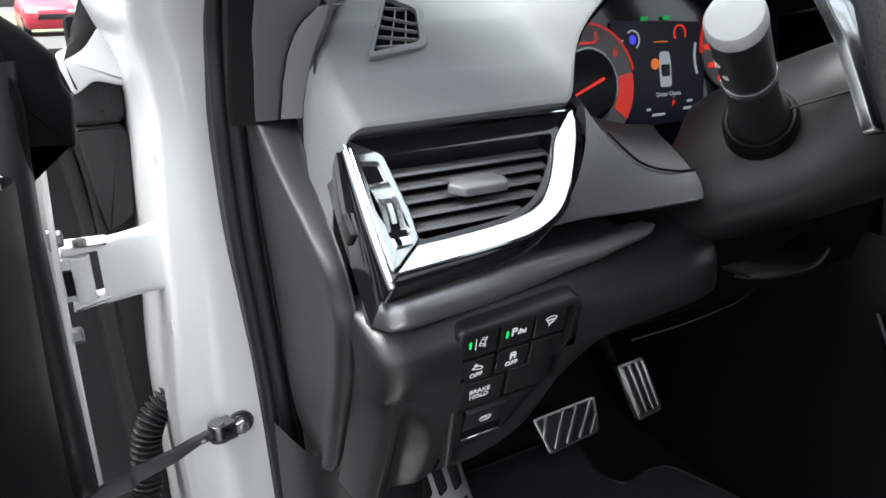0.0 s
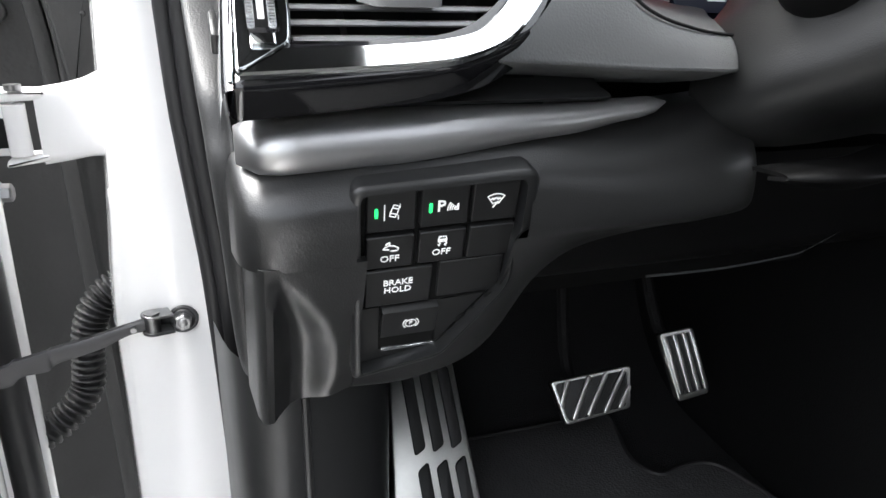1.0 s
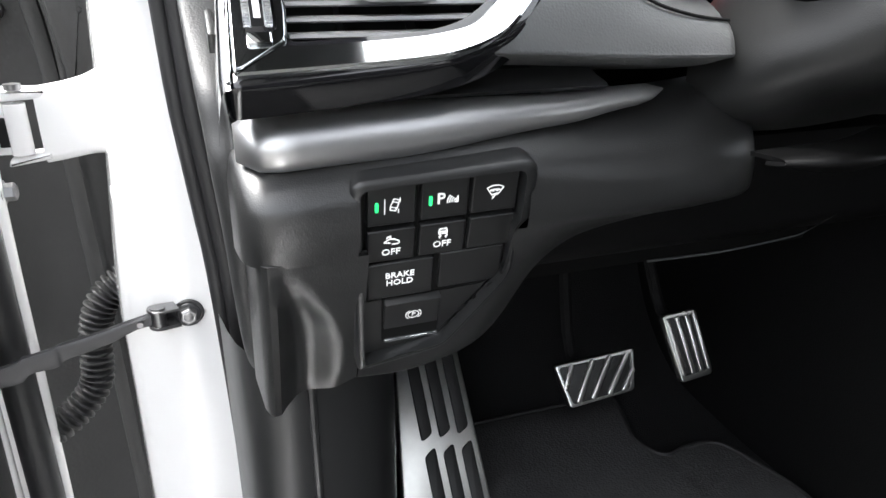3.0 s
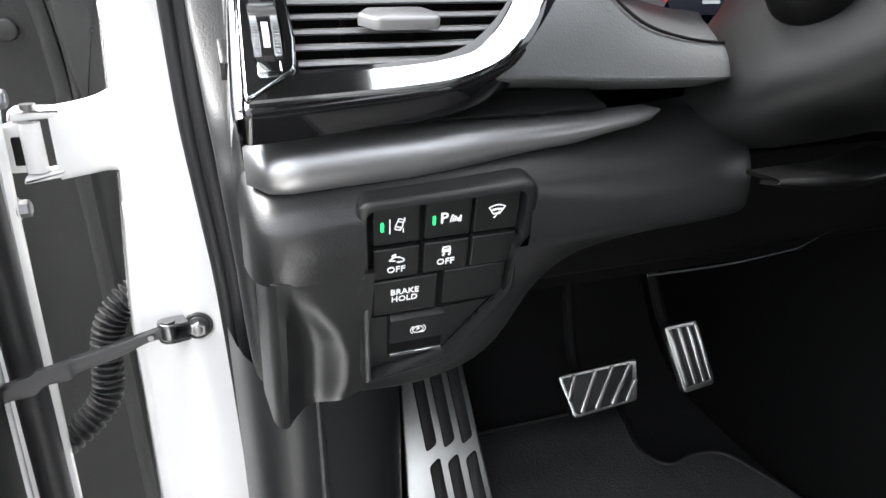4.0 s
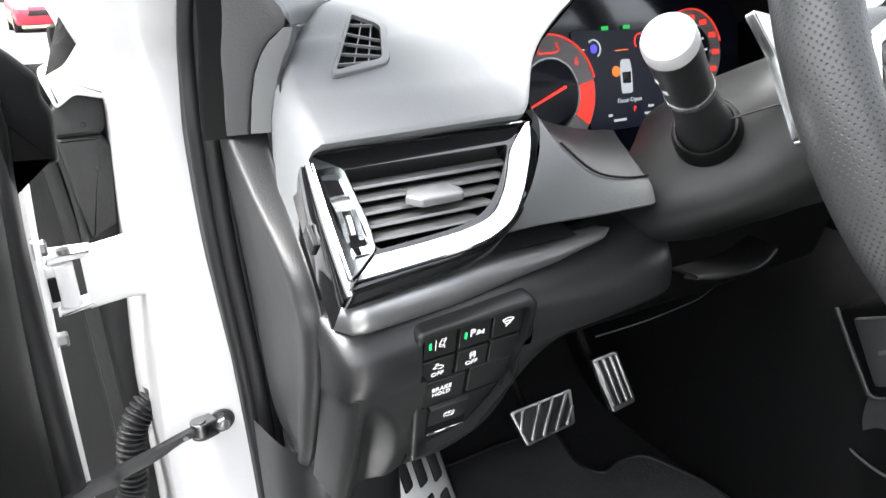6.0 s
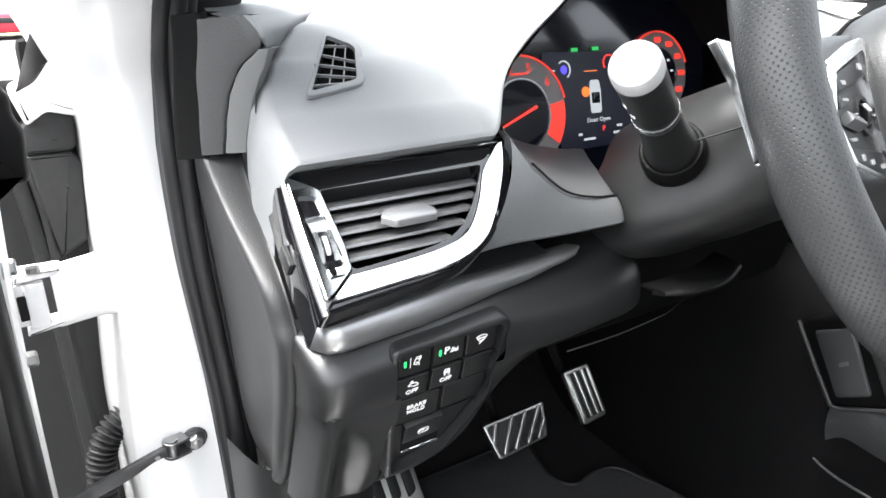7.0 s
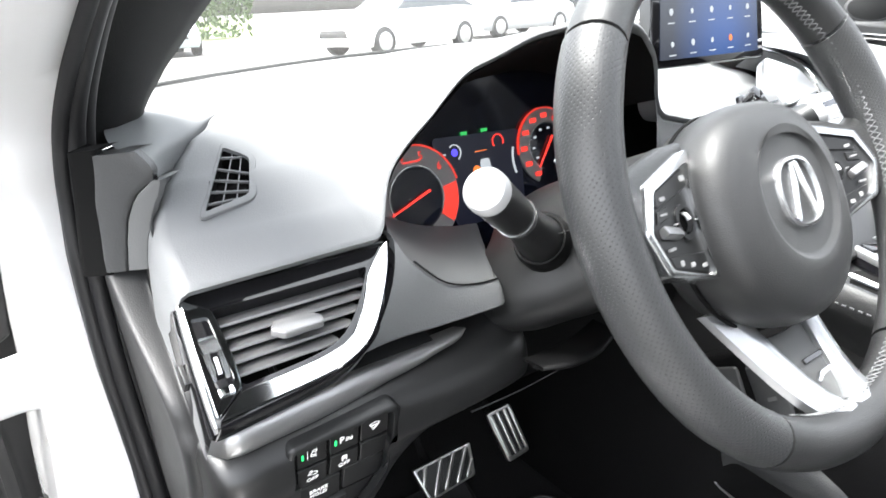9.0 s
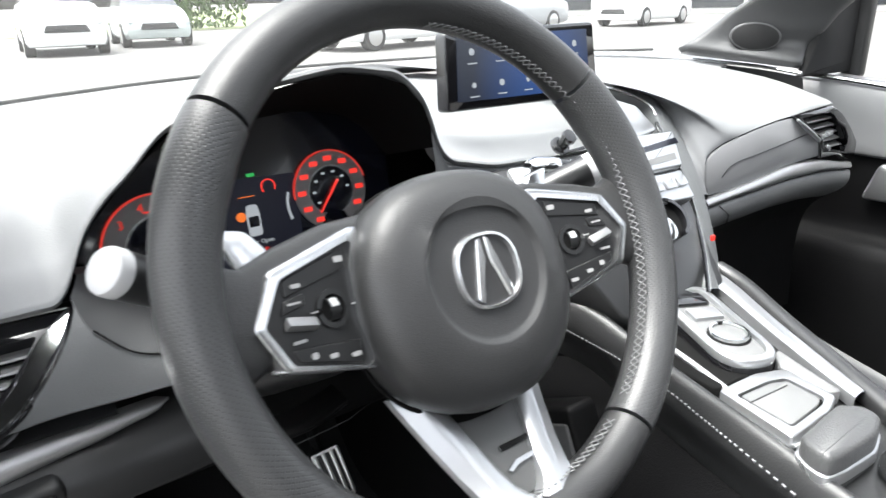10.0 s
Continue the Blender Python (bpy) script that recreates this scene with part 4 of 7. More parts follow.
def make_lower_spoke():
    """Silver fork: two legs from the airbag cover that meet on the rim's foot."""
    bm = bmesh.new()
    for sx in (-1, 1):
        mm = WHEEL_M @ Matrix.Diagonal((sx, 1, 1, 1))
        rows = []
        for y, z, xa, xb, e in ((-0.070, -0.0330, 0.0330, 0.0590, 6), (-0.0840, -0.0270, 0.0290, 0.0545, 6), (-0.105, -0.0175, 0.0225, 0.0475, 6), (-0.125, -0.0080, 0.0160, 0.0405, 5), (-0.138, 0.0000, 0.0110, 0.0360, 4), (-0.1445, 0.0050, 0.0060, 0.0335, 3), (-0.1480, 0.0080, 0.0, 0.0315, 2), (-0.1540, 0.0120, 0.0, 0.0275, 1.5), (-0.1590, 0.0140, 0.0, 0.0215, 1), (-0.1630, 0.0130, 0.0, 0.0120, 1)):
            d = e * 0.001
            rows.append([mm @ Vector(q) for q in ((xa, y, z - 0.010), (xa, y, z - 0.002), (mix(xa, xb, 0.10), y, z), (mix(xa, xb, 0.45), y, z + 0.001), (mix(xa, xb, 0.60), y, z - d * 0.2), (xb - 0.001, y, z - d), (xb, y, z - 0.012))])
        sheet(rows, closed=True, caps=True, bm=bm)
    return bm


FORK_M = WHEEL_M @ basis((0, -0.105, -0.0235), (1, 0, 0), (0, 1, -0.5))
fork_panel = part("fork_panel", prism(rounded([(-0.034, 0.0120), (-0.0132, 0.0082), (0.0056, 0.0077), (0.0304, 0.0103), (0.027, -0.0307), (0.010, -0.047), (-0.010, -0.047)], 0.002, 2), FORK_M, 0.0, -0.004, 0.001), FORKGREY, wheel, "grey panel between the spokes", 40)
part("fork_slot", prism(rounded([(-0.0055, -0.0142), (-0.0056, -0.0181), (0.0193, -0.0179), (0.0202, -0.0141)], 0.001, 2), FORK_M, 0.0020, -0.001, 0.0006), GLOSS, fork_panel, "gloss black bar", 30)
part("fork_clip", prism([(-0.0084, -0.0297), (0.0005, -0.0256), (0.0228, -0.0252), (0.0237, -0.028), (0.0016, -0.0292), (-0.0062, -0.0318)], FORK_M, 0.0026, -0.001, 0.0004), SILVER, fork_panel, "small silver clip", 30)
part("fork_edge", tube([FORK_M @ Vector(q) for q in ((0.0295, 0.0110, 0.001), (0.0262, -0.0100, 0.001), (0.0255, -0.0290, 0.001))], 0.0014, 6), SILVER, fork_panel, "bright edge", 40)
part("lower_spoke", make_lower_spoke(), SILVERPLASTIC, wheel, "satin silver V-shaped lower spoke", 40)

# ---- steering column shroud and stalks ----
column = thing("steering_column", "dark grey grained plastic steering column shroud", "steering column", (-0.38, 0.12, 0.92))


def make_shroud():
    rows = []
    for d, rx, ry, off in ((0.050, 0.064, 0.044, 0), (0.058, 0.074, 0.050, 0.0), (0.080, 0.088, 0.055, 0.0), (0.10, 0.104, 0.058, -0.002), (0.12, 0.118, 0.060, -0.003), (0.14, 0.129, 0.061, -0.003), (0.165, 0.134, 0.063, -0.004), (0.19, 0.134, 0.06, -0.004)):
        ring = []
        for k in range(40):
            a = 2 * math.pi * k / 40
            c, s = math.cos(a), math.sin(a)
            c, s = math.copysign(abs(c) ** 0.62, c), math.copysign(abs(s) ** 0.75, s)
            arch = -0.012 * (1 - abs(c)) if s < 0 else 0
            high = min(1, max(0, (s - 0.10) / 0.55))
            wide = rx * (0.84 + 0.16 * min(1, max(0, (0.1 - s) / 0.9))) if d > 0.09 else rx
            low = 0.86 if s < 0 else 1.0
            ring.append(AXIS_M @ Vector((c * mix(wide, min(wide, 0.092), high * high * (3 - 2 * high)), -0.006 + off + s * ry * low - arch, -d)))
        rows.append(ring)
    return sheet(rows, closed=True, caps=True)


part("shroud", make_shroud(), SHROUD, column, "", 50)


def make_shroud_seam():
    pts = [AXIS_M @ Vector((u, 0.012, -d)) for u, d in ((-0.0740, 0.059), (-0.0875, 0.080), (-0.1035, 0.100), (-0.1170, 0.120))]
    return tube(pts, 0.0006, 6)


part("seam", make_shroud_seam(), CAVITY, column)


def make_stalk(base, tip, name, label):
    st = thing(name, label, "stalk", base)
    d = (Vector(tip) - Vector(base))
    mm = basis(base, d.orthogonal(), d.cross(d.orthogonal()))
    if (mm.to_3x3() @ Vector((0, 0, 1))).dot(d) < 0:
        mm = mm @ Matrix.Rotation(math.pi, 4, "X")
    ln = d.length

    def turned(prof):
        return sheet([[mm @ Vector((r * math.cos(2 * math.pi * i / 32), r * math.sin(2 * math.pi * i / 32), z * ln)) for i in range(32)] for z, r in prof], closed=True, caps=True)

    part("collar", turned(((-0.12, 0.0215), (0.0, 0.0210), (0.04, 0.0190), (0.04, 0.0175), (-0.05, 0.0160))), LEVER, st, "", 30)
    part("shaft", turned(((-0.10, 0.0172), (0.06, 0.0165), (0.20, 0.0142), (0.34, 0.0131), (0.475, 0.0130))), SMOOTH, st, "", 40)
    part("ring", turned(((0.470, 0.0137), (0.490, 0.0140), (0.510, 0.0137))), SILVER, st, "thin silver ring", 30)
    part("barrel", turned(((0.510, 0.0133), (0.72, 0.0135), (0.915, 0.0138))), SMOOTH, st, "", 40)
    part("cap", turned(((0.915, 0.0140), (0.970, 0.0138), (0.990, 0.0128), (1.0, 0.0100), (1.0, 0.004))), CAPWHITE, st, "light grey end cap", 40)
    marks = bmesh.new()
    for z, a in ((0.78, 250), (0.74, 285), (0.68, 262), (0.66, 300)):
        q = basis(mm @ Vector((0.0137 * math.cos(radians(a)), 0.0137 * math.sin(radians(a)), z * ln)), d, mm.to_3x3() @ Vector((-math.sin(radians(a)), math.cos(radians(a)), 0)))
        line_marks(q, [ring2(0, 0, 0.0016, 30, 330, 8), [(0, -0.001), (0.0022, 0.001)]], 0.0004, 0.0002, marks)
    part("marking", marks, WHITEMARK, st, "white lamp symbols", 0)
    return st


make_stalk((-0.4905, 0.1215, 0.9440), (-0.5760, 0.0800, 1.0055), "light_stalk", "black light switch stalk with pale end cap")
make_stalk((-0.287, 0.136, 0.952), (-0.190, 0.085, 1.000), "wiper_stalk", "black wiper stalk with pale end cap")

# shift paddle behind the rim
PADDLE = [(-0.134, 0.054), (-0.1245, 0.030), (-0.1215, 0.0), (-0.1205, -0.018), (-0.102, -0.020), (-0.098, 0.028), (-0.114, 0.050)]
paddle = thing("shift_paddle", "satin silver shift paddle behind steering wheel", "paddle", WHEEL_M @ Vector((-0.125, 0.02, -0.05)))
part("blade", prism(rounded(PADDLE, 0.004, 3), WHEEL_M, -0.048, -0.054, 0.0012), SILVER, paddle)
part("root", rbox((0.03, 0.03, 0.012), WHEEL_M @ Matrix.Translation((-0.098, 0.0, -0.048)), 0.004), SMOOTH, paddle)
copy_paddle = thing("shift_paddle", "satin silver shift paddle behind steering wheel", "paddle", WHEEL_M @ Vector((0.125, 0.02, -0.05)))
part("blade", prism(rounded([(-x, y) for x, y in PADDLE][::-1], 0.004, 3), WHEEL_M, -0.048, -0.054, 0.0012), SILVER, copy_paddle)
part("root", rbox((0.03, 0.03, 0.012), WHEEL_M @ Matrix.Translation((0.098, 0.0, -0.048)), 0.004), SMOOTH, copy_paddle)


# ---- instrument cluster ----
def glow(name, color, strength):
    m = material(name, color, 0.5, emit=strength)
    m.node_tree.nodes["Principled BSDF"].inputs["Base Color"].default_value = (*[0.1 * c for c in color], 1)
    return m


RED = glow("red_dial_light", (1.0, 0.045, 0.03), 0.15)
REDBLOCK = glow("red_zone_light", (1.0, 0.055, 0.035), 0.10)
ORANGE = glow("orange_lamp", (1.0, 0.22, 0.03), 0.13)
DIMRED = glow("dim_red_light", (1.0, 0.05, 0.03), 0.09)
BLUE = glow("blue_ring_light", (0.10, 0.08, 1.0), 0.16)
GREEN2 = glow("green_text_light", (0.05, 0.7, 0.15), 0.08)
PALE = glow("pale_display_light", (0.7, 0.75, 0.8), 0.08)
DIAL = material("grey_dial_face", (0.16, 0.155, 0.155), 0.45, vary=0.05)
DARKGLASS = material("dark_display_glass", (0.004, 0.005, 0.010), 0.12, coat=0.4)
NAVY = glow("navy_display", (0.006, 0.008, 0.030), 0.04)

CL_M = basis((-0.42, 0.258, 0.955), (1, 0, 0), (0, 0.2, 0.98))
cluster = thing("instrument_cluster", "lit instrument cluster with red dials and colour display", "instrument cluster", (-0.42, 0.27, 0.92))
part("backing", prism(rounded([(-0.150, -0.060), (0.130, -0.060), (0.135, 0.06), (0.09, 0.105), (-0.065, 0.100), (-0.150, 0.03)], 0.01, 3), CL_M, -0.001, -0.012), DARKGLASS, cluster)
part("display", prism(rounded([(-0.046, -0.038), (0.034, -0.038), (0.040, 0.038), (-0.060, 0.042)], 0.006, 3), CL_M, 0.0004, -0.0005), NAVY, cluster, "dark blue centre display")


def make_dial(cu, cv, R, digits, needle, lo, hi):
    mm = CL_M @ Matrix.Translation((cu, cv, 0.001))
    part("dial", arc(mm, R * 0.60, R * 0.97, -65, 245, 0.001, -0.001, 48), DIAL, cluster, "grey dial face")
    part("dial_ring", arc(mm, R * 0.97, R, 12, 185, 0.002, -0.001, 48), DIMRED, cluster, "thin red lit ring")
    part("dial_centre", disc(mm, R * 0.59, 0.0012, -0.001, 0, 40), DARKGLASS, cluster)
    part("centre_ring", arc(mm, R * 0.585, R * 0.615, -70, 250, 0.0016, -0.001, 48), SILVER, cluster)
    for ang, txt in digits:
        q = mm @ Matrix.Translation((R * 0.79 * math.cos(radians(ang)), R * 0.79 * math.sin(radians(ang)), 0.0012))
        if txt:
            lettering("numeral", txt, q, R * 0.22, DIMRED, cluster, 0.0001)
        else:
            part("mark", prism([(-R * 0.11, -R * 0.06), (R * 0.11, -R * 0.06), (R * 0.11, R * 0.06), (-R * 0.11, R * 0.06)], q, 0.0003, 0), RED, cluster, "red lit mark")
    a = radians(needle)
    c, s = math.cos(a), math.sin(a)
    part("needle", prism([(-R * 0.30 * c - 0.0011 * s, -R * 0.30 * s + 0.0011 * c), (-R * 0.30 * c + 0.0011 * s, -R * 0.30 * s - 0.0011 * c), (R * 0.66 * c + 0.0006 * s, R * 0.66 * s - 0.0006 * c), (R * 0.66 * c - 0.0006 * s, R * 0.66 * s + 0.0006 * c)], mm, 0.0042, 0.003), RED, cluster, "red needle")
    return mm


tach = make_dial(-0.0845, -0.004, 0.0450, [(238, "0"), (204, "1"), (171, "2"), (138, "3"), (106, "4"), (74, "5"), (40, "6")], 200, 0, 8)
part("red_zone", arc(tach, 0.0450 * 0.62, 0.0450 * 0.95, -38, 10, 0.0016, 0, 20), REDBLOCK, cluster, "red zone of the rev counter")
part("words_bar", prism([(-0.008, 0.0300), (0.008, 0.0300), (0.008, 0.0312), (-0.008, 0.0312)], tach, 0.0018, 0.001), RED, cluster)
speedo = make_dial(0.0700, 0.017, 0.0365, [(238 - 30 * k, "") for k in range(10)], 232, 0, 9)
for k in range(7):
    ang = 215 - 35 * k
    q = speedo @ Matrix.Translation((0.0365 * 0.46 * math.cos(radians(ang)), 0.0365 * 0.46 * math.sin(radians(ang)), 0.0013))
    part("mark", prism([(-0.0017, -0.0009), (0.0017, -0.0009), (0.0017, 0.0009), (-0.0017, 0.0009)], q, 0.0003, 0), PALE, cluster, "pale inner scale mark")
D = CL_M @ Matrix.Translation((0, 0, 0.0006))
part("boost_ring", arc(D @ Matrix.Translation((-0.038, 0.027, 0)), 0.0062, 0.0074, -60, 130, 0.0006, 0, 16), PALE, cluster)
part("boost_light", disc(D @ Matrix.Translation((-0.038, 0.027, 0)), 0.0034, 0.0005, 0, 0, 16), BLUE, cluster, "violet-blue glowing dot")
part("fuel_ring", arc(D @ Matrix.Translation((0.012, 0.030, 0)), 0.0056, 0.0068, -30, 220, 0.0006, 0, 16), RED, cluster)
for u in (-0.025, -0.002):
    part("green_words", prism([(u - 0.0035, 0.0405), (u + 0.0035, 0.0405), (u + 0.0035, 0.0435), (u - 0.0035, 0.0435)], D, 0.0006, 0), GREEN2, cluster, "green lit words")
part("orange_line", prism([(-0.016, 0.0240), (-0.002, 0.0240), (-0.002, 0.0247), (-0.016, 0.0247)], D, 0.0006, 0), ORANGE, cluster)
part("pale_line", prism([(-0.0545, 0.0262), (-0.0475, 0.0262), (-0.0475, 0.0274), (-0.0545, 0.0274)], D, 0.0006, 0), PALE, cluster)
car_m = D @ Matrix.Translation((-0.006, 0.004, 0))
part("car_icon", prism(rounded([(-0.0058, -0.0140), (0.0058, -0.0140), (0.0062, 0.004), (0.0048, 0.0130), (-0.0048, 0.0130), (-0.0062, 0.004)], 0.0025, 3), car_m, 0.0006, 0), PALE, cluster, "white car outline seen from above")
part("car_icon_glass", prism(rounded([(-0.0044, -0.0060), (0.0044, -0.0060), (0.0046, 0.0030), (-0.0046, 0.0030)], 0.001, 2), car_m, 0.0009, 0.0006), DARKGLASS, cluster)
part("door_lamp", disc(D @ Matrix.Translation((-0.0165, 0.008, 0)), 0.0042, 0.0008, 0, 0, 14), ORANGE, cluster, "orange open door mark")
lettering("words", "Door Open", D @ Matrix.Translation((-0.004, -0.0155, 0.0003)), 0.0055, PALE, cluster)
lettering("letter", "P", D @ Matrix.Translation((0.001, -0.0235, 0.0003)), 0.0065, RED, cluster)
for u, v, w in ((-0.026, -0.026, 0.004), (-0.016, -0.0305, 0.013), (0.019, -0.0225, 0.006), (0.017, -0.0280, 0.011)):
    part("figures_bar", prism([(u - w / 2, v - 0.0010), (u + w / 2, v - 0.0010), (u + w / 2, v + 0.0010), (u - w / 2, v + 0.0010)], D, 0.0005, 0), PALE, cluster, "small pale figures")
part("side_gauge", arc(D @ Matrix.Translation((0.062, 0.010, 0)), 0.034, 0.0362, 160, 200, 0.0006, 0, 8), PALE, cluster)
# ---- body at the door opening ----
body = thing("car_body", "white painted car body around the open driver's door", "car body", (-0.78, 0.35, 0.3))
S = [(-0.742, 0.330, 0.34), (-0.748, 0.330, 0.648), (-0.753, 0.330, 0.787), (-0.757, 0.330, 0.908), (-0.758, 0.318, 0.978), (-0.759, 0.300, 1.014), (-0.755, 0.272, 1.055), (-0.741, 0.207, 1.112), (-0.715, 0.100, 1.190), (-0.68, -0.05, 1.28), (-0.64, -0.28, 1.37), (-0.62, -0.6, 1.40)]
SW = spline(S, 6)
rows = []
for i, p in enumerate(SW):
    t = np.clip((p[2] - 0.98) / 0.12, 0, 1)
    w = mix(0.0, 1.0, t)
    edge = curve(p[2], [(0.34, 0.085), (0.56, 0.064), (0.70, 0.060), (0.85, 0.044), (0.95, 0.036), (1.03, 0.045), (1.1, 0.06)])
    row = [(p[0] + 0.003, p[1] + 0.02, p[2]), (p[0], p[1] - 0.001, p[2]), (p[0] - edge * 0.3, p[1] - 0.0035, p[2] - 0.006 * w), (p[0] - edge * 0.88, p[1] - 0.001, p[2] - 0.012 * w), (p[0] - edge * 0.97, p[1] + 0.002, p[2] - 0.013 * w), (p[0] - edge, p[1] + 0.008, p[2] - 0.014 * w), (p[0] - edge - 0.004, p[1] + 0.03, p[2] - 0.016 * w), (p[0] - edge - 0.006 - 0.03 * w, p[1] + 0.15, p[2] - 0.03 * w)]
    rows.append(row)
part("door_pillar", sheet(rows), PAINT, body, "", 50)
for z, dz, w in ((0.922, 0.012, 0.007), (0.800, 0.012, 0.007)):
    e = curve(z, [(0.56, 0.064), (0.70, 0.060), (0.85, 0.044), (0.95, 0.036), (1.03, 0.045)])
    xs = curve(z, [(0.648, -0.744), (0.787, -0.749), (0.908, -0.754), (0.978, -0.757)])
    part("weld_tab", rbox((w, 0.006, dz), pose(xs - e - 0.001, 0.337, z, 0, 0, 0), 0.002), PAINT, body, "small white weld tab")

# rubber seal: two lobes along the opening
seal = thing("door_seal", "black double rubber door seal on body flange", "door seal", (-0.745, 0.33, 0.34))


def seal_path(dx, dy, dz):
    """Runs along the opening; stands prouder of the pillar below the belt line."""
    out = []
    for p in SW:
        low = float(np.clip((1.03 - p[2]) / 0.08, 0, 1))
        foot = float(np.clip((0.86 - p[2]) / 0.10, 0, 1))
        out.append((p[0] + dx - 0.0050 * low + 0.0050 * foot, p[1] + dy - 0.020 * low + 0.008 * foot, p[2] + dz * np.clip((p[2] - 0.98) / 0.12, 0, 1)))
    return out


part("outer_lobe", tube(seal_path(0.0045, -0.004, 0.004), 0.0055, 12), SEAL, seal, "", 60)
part("inner_lobe", tube(seal_path(0.0130, -0.007, 0.010), 0.0060, 12), SEAL, seal, "", 60)
part("seal_lip", tube(seal_path(0.0215, -0.003, 0.016), 0.0058, 12, flat=0.7), RUBBER, seal, "", 60)
sides = [seal_path(0.0000, -0.004, 0.003), seal_path(0.0005, 0.024, 0.003), seal_path(0.0225, 0.024, 0.016), seal_path(0.0225, -0.002, 0.016)]
part("carrier", sheet([list(r) for r in zip(*sides)]), RUBBER, seal, "rubber carrier gripping the flange", 30)

# sail trim and pillar lining
pillar = thing("pillar_trim", "black grained windscreen pillar lining with grey insert", "pillar trim", (-0.735, 0.26, 0.95))
SAIL_M = basis((-0.751, 0.258, 0.950), (0.72, -0.66, 0.08), (0.10, -0.18, 0.98))


def sail_skin(levels, rise):
    """A gently crowned panel: for each height its two edges; its rim turns back into the pillar."""
    rows = []
    for v, ua, ub in levels:
        row = [(ua + 0.001, v, -0.022), (ua, v, -0.0010)]
        row += [(mix(ua, ub, t), v, rise * math.sin(math.pi * t) ** 0.6) for t in (0.06, 0.2, 0.4, 0.6, 0.8, 0.94)]
        rows.append(row + [(ub, v, -0.0010), (ub - 0.001, v, -0.009)])
    first = [(u, v + 0.001, -0.026) for u, v, z in rows[0]]
    last = [(u, v - 0.002, -0.026) for u, v, z in rows[-1]]
    return sheet([[SAIL_M @ Vector(q) for q in r] for r in [first] + rows + [last]])


def levels_of(left, right, v0, v1, n=18):
    return [(v, curve(v, left), curve(v, right)) for v in np.linspace(v0, v1, n)]


SAIL_L = [(0.0, 0.0026), (0.04, 0.0095), (0.08, 0.0195)]
SAIL_R = [(0.0, 0.0178), (0.016, 0.0222), (0.0315, 0.0275), (0.042, 0.0335), (0.0488, 0.0390), (0.0550, 0.0480), (0.0600, 0.0555), (0.0680, 0.0535), (0.0765, 0.0470)]
part("sail", sail_skin(levels_of(SAIL_L, SAIL_R, 0.0, 0.0765), 0.0012), COARSE, pillar, "coarse grained corner trim", 45)
part("edge_lip", sail_skin(levels_of([(0.0, -0.014), (0.08, 0.004)], [(v, u + 0.004) for v, u in SAIL_L], -0.002, 0.080), 0.0), LINING, pillar, "dark lip beside the seal", 45)
part("insert", sail_skin(levels_of([(v, u + 0.0006) for v, u in SAIL_R[:7]], [(0.0, 0.0328), (0.010, 0.0352), (0.019, 0.0388), (0.030, 0.0440), (0.040, 0.0495), (0.050, 0.0560), (0.0575, 0.0590)], 0.0002, 0.0575), 0.0006), GREYTRIM, pillar, "light grey trim insert", 45)
rows = []
for i, p in enumerate(SW):
    if p[2] < 1.0:
        continue
    t = (p[2] - 1.0) / 0.40
    wd = curve(p[2], [(1.0, 0.048), (1.03, 0.058), (1.06, 0.067), (1.085, 0.075), (1.115, 0.082), (1.145, 0.084), (1.25, 0.086), (1.4, 0.088)])
    rows.append([(p[0] + 0.010, p[1] + 0.012, p[2] + 0.010), (p[0] + 0.022, p[1] + 0.004, p[2] + 0.014), (p[0] + 0.022 + wd * 0.45, p[1] + 0.016, p[2] + 0.018), (p[0] + 0.018 + wd * 0.85, p[1] + 0.040, p[2] + 0.014), (p[0] + 0.016 + wd * 0.97, p[1] + 0.060, p[2] + 0.006), (p[0] + 0.006 + wd, p[1] + 0.09, p[2] - 0.01)])
part("lining", sheet(rows), DARKTRIM, pillar, "matt black pillar lining", 60)

# ---- inner wing behind the hinge ----
wing = thing("inner_wing", "black moulded wheel arch cover behind the hinges", "inner wing", (-0.86, 0.45, 0.4))
rows = []
for x in (-1.02, -0.93, -0.905, -0.897, -0.875, -0.845, -0.842, -0.832, -0.826, -0.80, -0.775):
    dy = {-0.905: -0.010, -0.897: -0.010, -0.842: -0.012, -0.832: -0.012}.get(x, 0.0)
    rows.append([(x + k, 0.452 + dy - 0.10 * max(0, z - 0.9), z) for z, k in ((0.30, 0.006), (0.55, 0.004), (0.75, 0), (0.86, -0.003), (0.93, -0.010), (0.985, -0.020))])
part("cover", smooth_sheet(rows, 3, 4), WINGCOVER, wing, "", 40)
part("plug", disc(pose(-0.870, 0.449, 0.905, 90, 0, 0), 0.008, 0.003, -0.003, 0.0015, 20), RUBBER, wing)
PLATE_M = basis((0, 0.425, 0), (1, 0, 0), (0, 0, 1))
bm = prism(rounded([(-0.838, 0.951), (-0.824, 0.964), (-0.798, 0.959), (-0.801, 0.937), (-0.8055, 0.9315), (-0.836, 0.9315)], [0.004, 0.006, 0.004, 0.002, 0.001, 0.002], 3), PLATE_M, 0.0, -0.025, 0.003)
prism(rounded([(-0.836, 0.9310), (-0.8055, 0.9310), (-0.799, 0.921), (-0.802, 0.895), (-0.806, 0.860), (-0.826, 0.849), (-0.832, 0.890)], [0.002, 0.001, 0.003, 0.02, 0.003, 0.004, 0.02], 3), PLATE_M, 0.0, -0.025, 0.003, bm)
part("upper_cover", bm, WINGCOVER, wing, "grey plastic gusset with a notched edge", 40)
